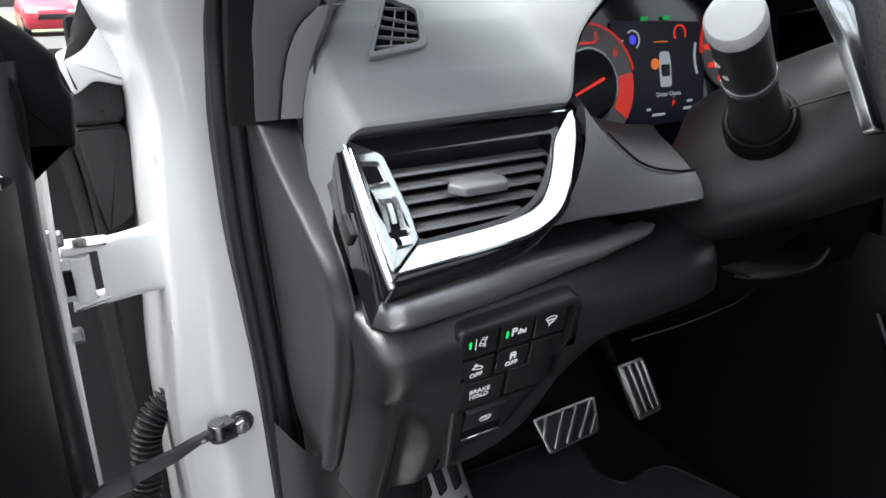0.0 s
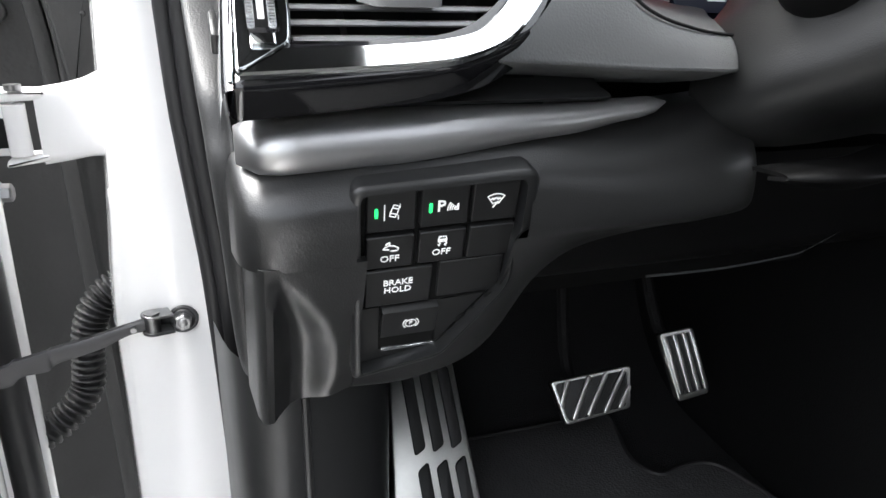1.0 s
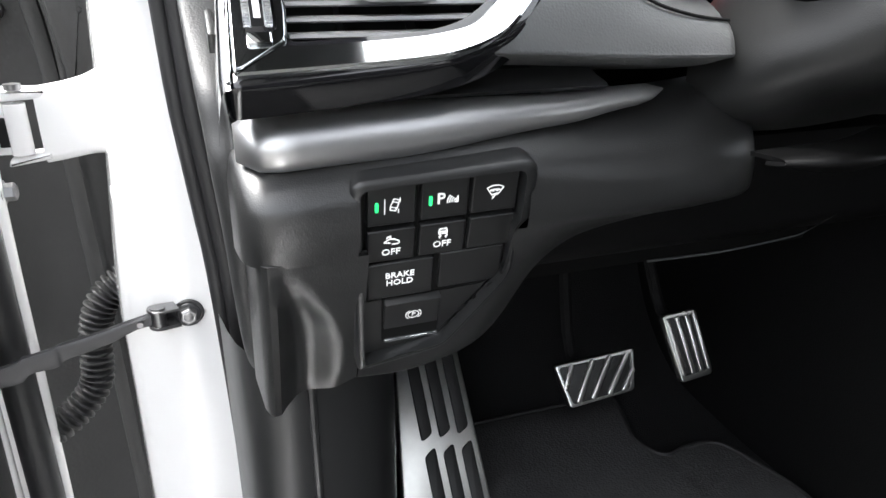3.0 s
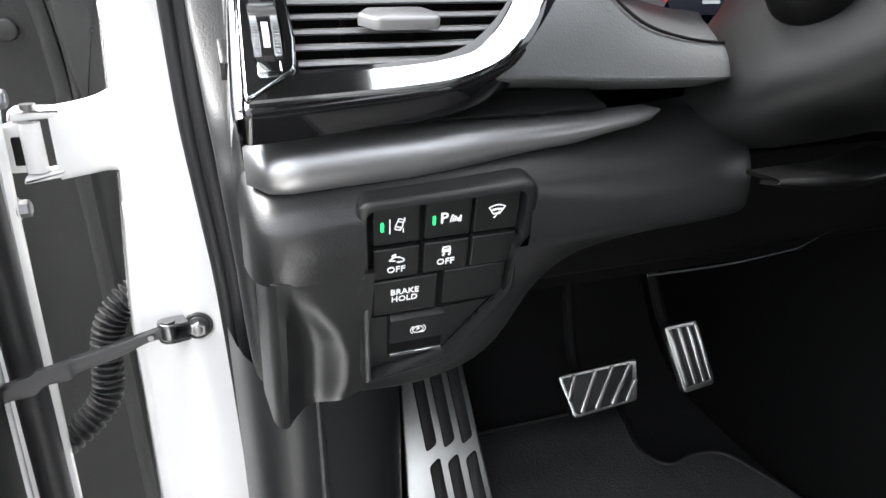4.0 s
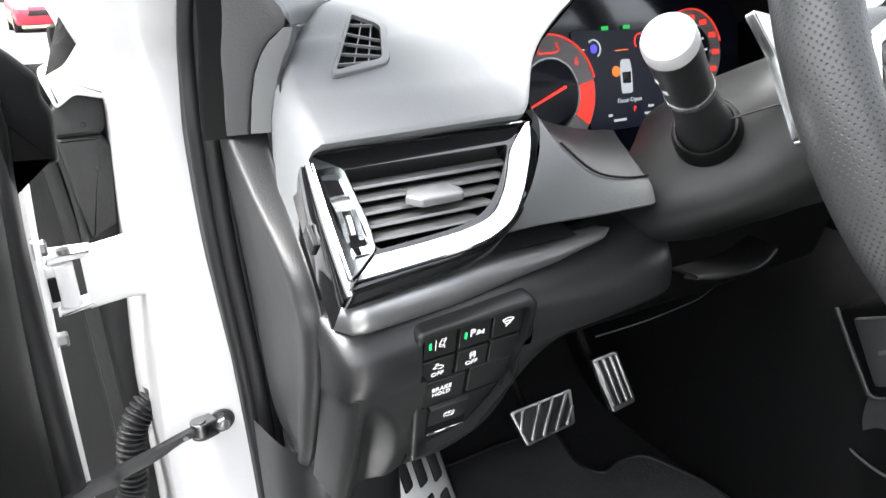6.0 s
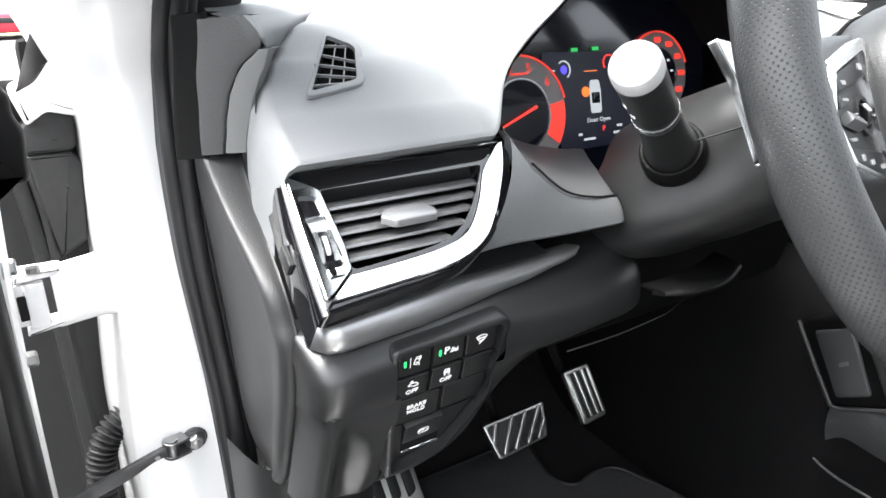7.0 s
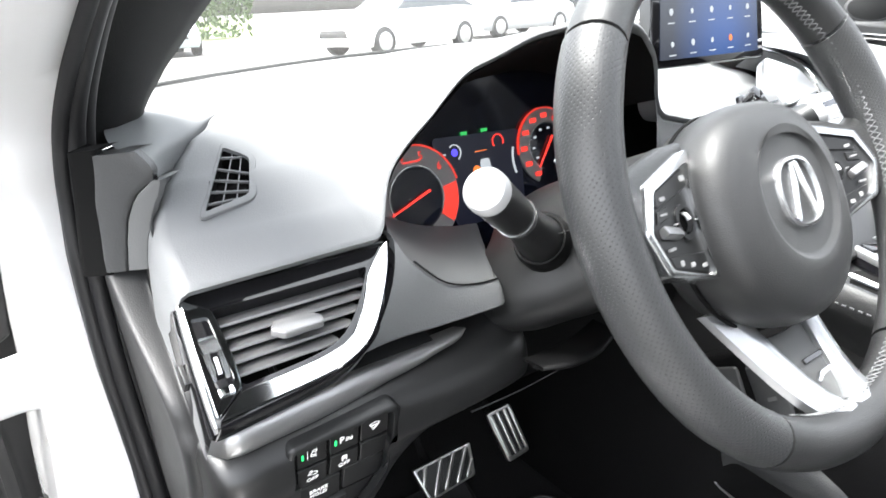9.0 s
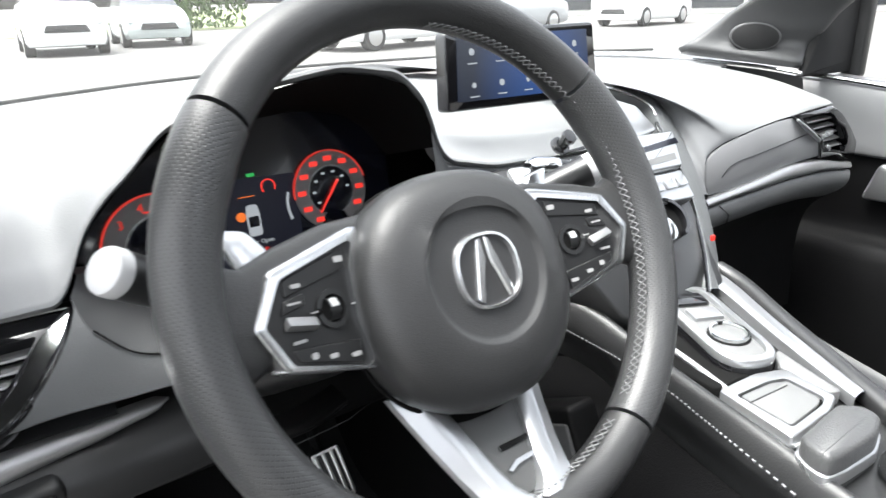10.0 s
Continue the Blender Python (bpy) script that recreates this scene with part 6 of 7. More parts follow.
part("lever_knob", tube([STACK_M @ Vector((-0.105, 0.022, 0.006)), STACK_M @ Vector((-0.098, 0.021, 0.006)), STACK_M @ Vector((-0.078, 0.017, 0.007)), STACK_M @ Vector((-0.072, 0.016, 0.007))], [0.006, 0.0095, 0.0098, 0.009], 20), CHROME, stack, "chrome roller knob")
part("lever_end", tube([STACK_M @ Vector((-0.073, 0.016, 0.007)), STACK_M @ Vector((-0.058, 0.012, 0.007))], [0.0085, 0.0082], 20), GLOSS, stack)
for u, v in ((-0.040, 0.014), (-0.016, 0.012), (0.010, 0.010)):
    part("button", rbox((0.018, 0.011, 0.006), STACK_M @ Matrix.Translation((u, v, -0.002)), 0.0018), BUTTON, stack, "black button")
part("button_lamp", rbox((0.008, 0.0015, 0.001), STACK_M @ Matrix.Translation((-0.040, 0.018, 0.0012)), 0), DIMRED, stack, "small red lamp")
part("small_knob", sheet([[STACK_M @ Vector((-0.040 + r * math.cos(2 * math.pi * i / 20), 0.0424 + r * math.sin(2 * math.pi * i / 20), z)) for i in range(20)] for r, z in ((0.011, -0.006), (0.010, -0.003), (0.0065, -0.002), (0.0062, 0.006), (0.0080, 0.010), (0.0074, 0.014), (0.003, 0.015))], closed=True, caps=True), GLOSS, stack, "black dial knob", 40)
part("slot_line", rbox((0.06, 0.003, 0.003), STACK_M @ Matrix.Translation((-0.012, 0.035, -0.004)) @ Matrix.Rotation(0.06, 4, "Z"), 0.001), GLOSS, stack)
BAND_IN = spline([(-0.0138, 0.250, 1.0366), (0.0255, 0.243, 1.0267), (0.0597, 0.232, 1.0106), (0.0590, 0.218, 0.9983), (0.0518, 0.194, 0.9725), (0.0481, 0.169, 0.944), (0.0357, 0.145, 0.9212), (0.0117, 0.112, 0.8915), (-0.0068, 0.090, 0.8698), (-0.0399, 0.062, 0.8546)], 5)
BAND_OUT = spline([(-0.0007, 0.262, 1.0403), (0.0511, 0.256, 1.0285), (0.0881, 0.246, 1.0131), (0.1019, 0.232, 0.9939), (0.1052, 0.210, 0.9651), (0.1010, 0.186, 0.9347), (0.0902, 0.163, 0.9075), (0.0614, 0.128, 0.8767), (0.0405, 0.105, 0.8539), (0.0066, 0.076, 0.8373)], 5)
rows = []
for a, b in zip(BAND_IN, BAND_OUT):
    a, b = Vector(a), Vector(b)
    rows.append([a + Vector((0.004, 0.030, -0.022)), a + Vector((0, 0.003, -0.003)), a + Vector((0.0015, -0.001, 0.0))] + [a.lerp(b, t) + Vector((-0.3, -0.7, 0.6)) * (0.010 * t * (1 - t)) for t in (0.25, 0.5, 0.75)] + [b, b + Vector((0.006, 0.010, -0.006))])
part("border", smooth_sheet(rows, 1, 3), BANDVINYL, stack, "soft dark grey curved border", 60)
part("border_line", tube([(x - 0.0005, y - 0.001, z + 0.0005) for x, y, z in BAND_IN[:16]], 0.0011, 6), SILVER, stack, "thin bright line")
part("border_gap", tube([(x - 0.003, y - 0.001, z - 0.003) for x, y, z in BAND_IN[16:]], 0.0026, 6), GLOSS, stack)
part("hazard_lamp", rbox((0.004, 0.004, 0.006), pose(-0.006, 0.086, 0.895), 0.001), RED, stack, "small red lamp")

# dash between hood and screen, and the passenger side
PM = basis((0.12, 0.18, 0.94), (1, 0, 0), (0, 0.10, 1))
NEAR = [PM @ Vector((u, v, 0.0)) for u, v in ((-0.0005, -0.0455), (-0.0072, -0.029), (-0.0078, -0.008), (-0.0048, 0.0038), (0.0065, 0.0118), (0.0285, 0.0180), (0.0525, 0.0220), (0.103, 0.0284), (0.157, 0.0330), (0.193, 0.0345), (0.2375, 0.0372), (0.300, 0.0390))]
FAR = [(0.0902, 0.163, 0.9075), (0.1010, 0.186, 0.9347), (0.1052, 0.210, 0.9651), (0.1019, 0.232, 0.9939), (0.0881, 0.246, 1.0131), (0.0511, 0.256, 1.0285), (-0.0007, 0.262, 1.0403), (0.05, 0.45, 1.0450), (0.2609, 0.497, 1.0385), (0.3835, 0.425, 1.0280), (0.4282, 0.300, 1.0080), (0.4302, 0.215, 0.9866)]
near, far = spline(NEAR, 6), spline(FAR, 6)
rows = []
for i, (a, b) in enumerate(zip(near, far)):
    a, b = Vector(a), Vector(b)
    swell = min(0.020, 0.10 * (b - a).length) * (1.0 - 0.4 * i / (len(near) - 1))
    row = [a + Vector((0, 0.014, -0.003)), a + Vector((0, 0.001, -0.0005))]
    for t in (0.02, 0.06, 0.13, 0.22, 0.34, 0.48, 0.62, 0.76, 0.88, 0.96, 1.0):
        row.append(a.lerp(b, t) + Vector((0, -0.25, 1.0)) * (swell * 4 * (t ** 0.8) * (1 - t) * 0.75))
    rows.append(row + [b + Vector((0.004, 0.004, -0.012))])
part("passenger_pad", sheet(rows), PAD, dash, "grey soft vinyl upper pad", 50)
rows = [[(-0.03, 0.30, 1.034), (-0.04, 0.45, 1.040), (-0.05, 0.66, 1.040)], [(0.05, 0.44, 1.042), (0.06, 0.54, 1.044), (0.08, 0.65, 1.042)], [(0.255, 0.494, 1.037), (0.27, 0.53, 1.042), (0.30, 0.585, 1.043)], [(0.380, 0.424, 1.027), (0.395, 0.445, 1.035), (0.42, 0.49, 1.039)], [(0.430, 0.365, 1.018), (0.445, 0.375, 1.026), (0.47, 0.41, 1.034)]]
part("dash_top", smooth_sheet(rows, 4, 3), PAD, dash, "grey strip below the windscreen", 50)
part("top_line", tube(spline([(0.2639, 0.500, 1.0415), (0.3234, 0.470, 1.0386), (0.3898, 0.430, 1.0319), (0.4349, 0.375, 1.0255), (0.4597, 0.320, 1.0199), (0.4639, 0.258, 1.0132)], 5), 0.0032, 8), SILVER, dash, "thin bright strip along the dash top")
rows = [[(x, y, z), (x + 0.004, y - 0.002, z - 0.022), (x, y - 0.004, z - 0.06)] for x, y, z in ((0.428, 0.375, 1.022), (0.452, 0.320, 1.016), (0.457, 0.262, 1.0095), (0.4575, 0.252, 1.006))]
part("dash_end", smooth_sheet(rows, 3, 3), SMOOTH, dash, "dark end of the dashboard")
INLAY = [(0.0013, -0.0424), (-0.0049, -0.0293), (-0.0056, -0.0083), (-0.0025, 0.0022), (0.0077, 0.0097), (0.0288, 0.0158), (0.0529, 0.0196), (0.1035, 0.0260), (0.1574, 0.0305), (0.1932, 0.0310), (0.2054, 0.0265), (0.2648, -0.0075), (0.2782, -0.0247), (0.2694, -0.0316), (0.1921, -0.0322), (0.1214, -0.0373), (0.0562, -0.0427)]
part("inlay_seat", prism([(0.1 + (u - 0.1) * 1.014, v * 1.05) for u, v in INLAY], PM, -0.0025, -0.02), LINING, dash, "dark gap round the inlay", 40)
part("inlay", prism(INLAY, PM, 0.0, -0.012, 0.0016), INLAYGREY, dash, "grey satin inlay", 40)
part("passenger_crease", tube(spline([PM @ Vector((u, v, 0.0002)) for u, v in ((0.0269, -0.0241), (0.0423, -0.0144), (0.067, -0.0088), (0.1191, -0.0054), (0.2335, 0.0045))], 5), 0.0010, 6), SMOOTH, dash)
TOP_V = [(-0.02, -0.0445), (0.0464, -0.0425), (0.1109, -0.0372), (0.1808, -0.0330), (0.2496, -0.0352), (0.3581, -0.0530)]
BOT_V = [(-0.02, -0.0560), (0.0471, -0.0529), (0.1121, -0.0518), (0.1827, -0.0506), (0.2598, -0.0527), (0.3597, -0.0624)]
rows, lid = [], []
for u in (-0.012, 0.03, 0.08, 0.13, 0.18, 0.23, 0.28, 0.33, 0.358):
    a, b = curve(u, TOP_V), curve(u, BOT_V)
    g = min(1.0, (a - b) / 0.012)
    rows.append([PM @ Vector(q) for q in ((u, a, -0.012), (u, a, 0.002), (u, mix(a, b, 0.3), 0.0065 * g), (u, mix(a, b, 0.75), 0.0075 * g), (u, b, 0.003), (u, b, -0.012))])
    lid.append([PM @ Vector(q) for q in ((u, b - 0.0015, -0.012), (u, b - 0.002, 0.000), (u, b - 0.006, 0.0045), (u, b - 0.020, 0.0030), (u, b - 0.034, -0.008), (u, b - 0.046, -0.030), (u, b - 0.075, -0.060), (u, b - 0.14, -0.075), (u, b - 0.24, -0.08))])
part("passenger_strip", smooth_sheet(rows, 3, 4), SATIN, dash, "satin silver strip")
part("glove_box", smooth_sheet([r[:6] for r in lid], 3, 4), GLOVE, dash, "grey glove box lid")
# same lid turned under; its shade is painted with the near-black trim colour
part("glove_box_underside", smooth_sheet([r[5:] for r in lid], 3, 4), SHADETRIM, dash, "glove box underside, shade put into its colour")
part("lid_seam", tube([PM @ Vector(q) for q in ((0.0161, -0.0575, 0.0052), (0.0388, -0.0728, 0.0035), (0.0549, -0.0925, -0.010))], 0.0009, 6), SMOOTH, dash, "seam of the glove box lid")

pvent = thing("air_vent", "gloss black passenger air vent with chrome lip", "air vent", (0.40, 0.19, 0.92))
po = [(0.1870, 0.0330), (0.2375, 0.0350), (0.2929, 0.0374), (0.3231, 0.0237), (0.3527, -0.0003), (0.3743, -0.0242), (0.3716, -0.0410), (0.3625, -0.0518), (0.3113, -0.0358), (0.2664, -0.0342), (0.2640, -0.0060)]
pi2 = [(0.2080, 0.0286), (0.2400, 0.0300), (0.2900, 0.0286), (0.3074, 0.0157), (0.3274, -0.0056), (0.3405, -0.0240), (0.3351, -0.0342), (0.3250, -0.0330), (0.3069, -0.0285), (0.2740, -0.0230), (0.2680, -0.0070)]
part("frame", prism(po, PM, 0.004, -0.02, 0.002, hole=pi2), GLOSS, pvent, "", 40)
part("throat", prism(pi2, PM, -0.015, -0.02), CAVITY, pvent)
for k in range(5):
    v = 0.021 - 0.0105 * k
    ua, ub = 0.222 + 0.0155 * k, 0.300 + 0.0085 * k
    part("slat", rbox((ub - ua, 0.0024, 0.010), PM @ Matrix.Translation(((ua + ub) / 2, v, -0.005)) @ Matrix.Rotation(0.4, 4, "X"), 0.0007, 1), SLAT, pvent)
part("lip", tube([PM @ Vector(q) for q in ((0.1939, 0.0280, 0.005), (0.2242, 0.0106, 0.006), (0.2560, -0.0075, 0.005))], [0.0022, 0.0036, 0.0030], 8), SILVERPLASTIC, pvent)
part("tab", rbox((0.030, 0.0075, 0.006), PM @ Matrix.Translation((0.278, -0.0015, 0.004)) @ Matrix.Rotation(0.1, 4, "Z"), 0.002), SILVERPLASTIC, pvent, "silver tab")
part("tab", rbox((0.012, 0.0065, 0.005), PM @ Matrix.Translation((0.284, -0.0215, 0.004)) @ Matrix.Rotation(-0.6, 4, "Z"), 0.002), SILVERPLASTIC, pvent, "silver tab")
part("side_roller", tube([PM @ Vector(q) for q in ((0.3065, 0.0158, 0.003), (0.3232, 0.0057, 0.0055), (0.3359, -0.0107, 0.0055), (0.343, -0.024, 0.003))], [0.0025, 0.0055, 0.0055, 0.0025], 10, flat=0.6), GLOSS, pvent, "gloss black roller", 60)

# ---- centre console ----
console = thing("centre_console", "black leather centre console with silver trim", "console", (-0.10, -0.05, 0.45))
rows, walls = [], []
for y, zt, xl, xr in ((0.20, 0.845, -0.185, 0.055), (0.12, 0.845, -0.170, 0.045), (0.05, 0.832, -0.174, 0.020), (-0.02, 0.826, -0.187, -0.005), (-0.10, 0.822, -0.203, -0.030), (-0.16, 0.818, -0.216, -0.040), (-0.30, 0.815, -0.24, -0.02), (-0.6, 0.815, -0.25, 0.0)):
    rows.append([(xl + 0.006, y, zt - 0.054), (xl + 0.003, y, zt - 0.040), (xl - 0.003, y, zt - 0.022), (xl - 0.0043, y, zt - 0.011), (xl + 0.003, y, zt + 0.004), (xl + 0.010, y, zt + 0.009), (xl + 0.016, y, zt + 0.005), (xl + 0.021, y, zt - 0.004), (mix(xl, xr, 0.5), y, zt), (xr - 0.01, y, zt), (xr + 0.004, y, zt - 0.004), (xr + 0.02, y, zt - 0.10), (xr + 0.03, y, 0.44)])
    walls.append([(xl - 0.035, y, 0.44), (xl - 0.030, y, 0.66), (xl - 0.020, y, zt - 0.105), (xl + 0.004, y, zt - 0.052)])
part("body", smooth_sheet(rows, 4, 4), LEATHER, console, "", 60)
walls.insert(0, [(-0.235, 0.62, 0.44), (-0.225, 0.62, 0.62), (-0.205, 0.62, 0.79), (-0.18, 0.62, 0.82)])
# wall colour also carries the shade of the footwell
part("side_wall", smooth_sheet(walls, 4, 4), SHADETRIM, console, "matt dark side wall with footwell shade in its colour", 60)
pts = spline([(-0.1787, 0.1249, 0.8291), (-0.1778, 0.0893, 0.8268), (-0.1778, 0.0592, 0.8248), (-0.1849, 0.0018, 0.8227), (-0.1926, -0.0363, 0.8192), (-0.2003, -0.0708, 0.8162), (-0.2118, -0.121, 0.8115), (-0.2300, -0.19, 0.807)], 16)
bm = bmesh.new()
for a, b in zip(pts[::2], pts[1::2]):
    tube([a + np.array((-0.0006, 0, 0.0002)), b + np.array((-0.0006, 0, 0.0002))], 0.0010, 5, bm=bm)
part("stitching", bm, STITCH, console, "pale seam stitching", 0)
SH_M = basis((-0.094, 0.019, 0.8415), (0.43, 0.90, 0.06), (-0.90, 0.43, 0.02))
rows = []
for xa, xb, y, z in ((-0.004, 0.022, 0.100, 0.850), (-0.012, 0.013, 0.065, 0.844), (-0.044, -0.022, 0.0, 0.838), (-0.076, -0.056, -0.06, 0.836), (-0.100, -0.083, -0.108, 0.835)):
    rows.append([(xa, y, z - 0.010), (xa, y, z - 0.001), (xa + 0.002, y, z + 0.001), (mix(xa, xb, 0.5), y, z + 0.002), (xb - 0.002, y, z + 0.001), (xb, y, z - 0.001), (xb, y, z - 0.010)])
part("rail", smooth_sheet(rows, 3, 2), SILVERPLASTIC, console, "broad silver edge rail", 40)
part("rail_cushion", tube(spline([(0.034, 0.100, 0.846), (0.026, 0.065, 0.840), (-0.010, 0.0, 0.833), (-0.045, -0.06, 0.830), (-0.075, -0.110, 0.828), (-0.100, -0.17, 0.822), (-0.105, -0.30, 0.815)], 5), 0.010, 10), PLASTIC, console, "dark grey padded edge", 60)
part("rail", tube(spline([(-0.140, 0.060, 0.840), (-0.150, 0.0, 0.834), (-0.166, -0.06, 0.829), (-0.186, -0.12, 0.827)], 5), 0.0028, 8, flat=0.6), SILVERPLASTIC, console, "long silver edge rail")
selector = thing("gear_selector", "silver push-button gear selector with round key", "gear selector", (-0.066, 0.03, 0.83))
so2 = rounded([(-0.063, -0.029), (0.075, -0.031), (0.080, 0.028), (-0.063, 0.026)], [0.030, 0.012, 0.012, 0.030], 6)
si2 = rounded([(-0.056, -0.022), (0.068, -0.024), (0.072, 0.021), (-0.056, 0.019)], [0.024, 0.008, 0.008, 0.024], 6)
part("plinth", prism(so2, SH_M, 0.002, -0.03, 0.003), GLOSS, selector, "gloss black plinth", 40)
part("frame", prism(so2, SH_M, 0.008, 0.0, 0.002, hole=si2), SILVERPLASTIC, selector, "satin silver frame", 40)
part("top_plate", prism(si2, SH_M, 0.004, 0.0, 0.001), TOUCH, selector, "", 40)
part("round_key", disc(SH_M @ Matrix.Translation((-0.015, -0.004, 0.004)), 0.0150, 0.003, 0, 0.001, 28), TOUCH, selector, "round drive key", 40)
part("round_key_gap", arc(SH_M @ Matrix.Translation((-0.015, -0.004, 0.004)), 0.0172, 0.0190, 0, 360, 0.0008, 0, 32), LINING, selector)
part("round_key_ring", arc(SH_M @ Matrix.Translation((-0.015, -0.004, 0.004)), 0.0150, 0.0175, 0, 360, 0.005, 0, 32), CHROME, selector)
part("key", rbox((0.020, 0.030, 0.006), SH_M @ Matrix.Translation((0.023, -0.002, 0.005)), 0.002), SILVERPLASTIC, selector)
part("key", rbox((0.022, 0.034, 0.006), SH_M @ Matrix.Translation((0.052, -0.001, 0.005)), 0.002), GLOSS, selector)
pad_ = thing("touch_pad", "grey touch pad in silver frame", "touch pad", (-0.129, -0.069, 0.82))
TR_M = basis((0, 0, 0.834), (1, 0, 0), (0, 1, 0))
t_o = rounded([(-0.1749, -0.0382), (-0.1289, -0.0411), (-0.1022, -0.0529), (-0.1118, -0.0989), (-0.1348, -0.1058), (-0.1910, -0.1070)], 0.004, 3)
t_i = rounded([(-0.1715, -0.0510), (-0.1330, -0.0550), (-0.1170, -0.0610), (-0.1215, -0.0945), (-0.1330, -0.0990), (-0.1790, -0.1005)], 0.004, 3)
t_p = rounded([(-0.1690, -0.0535), (-0.1335, -0.0572), (-0.1195, -0.0635), (-0.1236, -0.0925), (-0.1335, -0.0962), (-0.1758, -0.0980)], 0.004, 3)
part("frame", prism(t_o, TR_M, 0.004, -0.012, 0.0015, hole=t_i), SILVERPLASTIC, pad_, "satin silver frame", 40)
pp = part("pad", prism(t_p, TR_M, 0.0034, -0.008, 0.0005), TOUCH, pad_, "pale grey touch surface", 40)
part("pad_gap", prism(t_i, TR_M, 0.0008, -0.009), LINING, pad_, "dark gap round the pad", 40)
part("line", rbox((0.046, 0.0010, 0.0008), TR_M @ Matrix.Translation((-0.149, -0.0655, 0.0035)) @ Matrix.Rotation(-0.09, 4, "Z"), 0), SMOOTH, pp)
part("wedge", prism(rounded([(-0.085, -0.0346), (-0.072, -0.030), (-0.0983, -0.0971), (-0.1076, -0.0929), (-0.1000, -0.0474)], 0.003, 2), TR_M, 0.002, -0.01, 0.001), GREYTRIM, console, "pale wedge-shaped tray", 40)
part("tray", prism(rounded([(-0.160, 0.052), (-0.095, 0.075), (-0.052, 0.0), (-0.085, -0.038), (-0.118, -0.036), (-0.168, -0.032)], 0.006, 3), TR_M, -0.001, -0.02, 0.002), LINING, console, "black selector tray", 40)
REST = material("grey_palm_leather", (0.055, 0.056, 0.057), 0.42, grain=0.4, size=650, vary=0.1)
rest = thing("palm_rest", "grey leather palm rest behind touch pad", "palm rest", (-0.145, -0.12, 0.82))
part("cushion", prism(rounded([(-0.196, -0.1132), (-0.1352, -0.1088), (-0.1215, -0.1226), (-0.1264, -0.1375), (-0.1506, -0.1448), (-0.1898, -0.1422), (-0.2057, -0.1389), (-0.2041, -0.1271)], 0.006, 3), TR_M, 0.012, -0.02, 0.004), REST, rest, "", 60)
part("trim", prism(rounded([(-0.198, -0.1112), (-0.1345, -0.1068), (-0.1195, -0.1226), (-0.1245, -0.1385), (-0.1506, -0.1468), (-0.1898, -0.1442), (-0.2077, -0.1399), (-0.2061, -0.1265)], 0.006, 3), TR_M, -0.003, -0.012, 0.001), SILVERPLASTIC, rest, "thin silver trim", 40)
cup = thing("cup_holder", "chrome-rimmed cup holder in centre console", "cup holder", (-0.14, -0.185, 0.80))
part("rim", arc(pose(-0.145, -0.190, 0.826), 0.034, 0.041, 0, 360, 0.004, -0.01, 40), CHROME, cup)
part("well", disc(pose(-0.145, -0.190, 0.826), 0.034, -0.002, -0.008, 0, 40), CAVITY, cup)
SOCK_M = basis((-0.2130, 0.108, 0.716), (0, -0.90, 0.42), (0, 0.42, 0.90))
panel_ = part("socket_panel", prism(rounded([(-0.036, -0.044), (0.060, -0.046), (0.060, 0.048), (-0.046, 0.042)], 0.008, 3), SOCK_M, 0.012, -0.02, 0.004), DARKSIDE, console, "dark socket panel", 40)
part("panel_edge", tube([SOCK_M @ Vector(q) for q in ((-0.046, 0.042, 0.011), (-0.041, 0.0, 0.012), (-0.036, -0.042, 0.012), (-0.030, -0.045, 0.012), (0.060, -0.046, 0.012))], 0.0022, 8), COARSE, panel_, "grey edge of the socket panel", 60)
for u, w in ((-0.010, 0.034), (0.036, 0.034)):
    cover = part("socket_cover", prism(rounded([(u - w / 2, -0.034), (u + w / 2, -0.032), (u + w / 2, 0.032), (u - w / 2 - 0.004, 0.032)], 0.004, 3), SOCK_M, 0.015, 0.0, 0.002), COARSE, console, "dark grey socket cover", 40)
    part("socket_mark", prism([(u - 0.005, -0.004), (u + 0.005, -0.002), (u + 0.005, 0.002), (u - 0.005, 0.000)], SOCK_M, 0.0153, 0.014), GREYTRIM, cover, "small pale mark")
part("side_trim", smooth_sheet([[(-0.206, y, z + 0.020), (-0.214, y, z + 0.012), (-0.216, y, z - 0.008), (-0.210, y, z - 0.026)] for y, z in ((0.128, 0.640), (0.112, 0.652), (0.085, 0.650), (0.05, 0.646), (0.0, 0.640), (-0.06, 0.634))], 3, 3), COARSE, console, "grey padded side trim below the sockets", 60)
part("carpet_edge", tube(spline([(-0.207, 0.235, 0.684), (-0.207, 0.208, 0.652), (-0.207, 0.1785, 0.6185), (-0.207, 0.143, 0.590), (-0.208, 0.118, 0.580), (-0.210, 0.077, 0.578), (-0.212, 0.0, 0.577)], 6), 0.0014, 6), GREYTRIM, console, "thin pale carpet edge", 60)

# ---- driver's seat front and passenger side ----
seat = thing("driver_seat", "black leather driver's seat cushion", "car seat", (-0.42, -0.45, 0.45))
rows = []
for x, dz, dy in ((-0.66, -0.05, 0.03), (-0.655, -0.01, 0.01), (-0.63, 0.012, 0), (-0.58, 0.006, 0), (-0.44, -0.004, 0), (-0.30, 0.006, 0), (-0.262, 0.010, 0), (-0.245, -0.01, 0.01), (-0.243, -0.05, 0.03)):
    rows.append([(x, -0.15 - dy, 0.56), (x, -0.115 - dy, 0.62 + dz), (x, -0.125 - dy, 0.66 + dz), (x, -0.17, 0.678 + dz), (x, -0.35, 0.665 + dz), (x, -0.60, 0.65 + dz)])
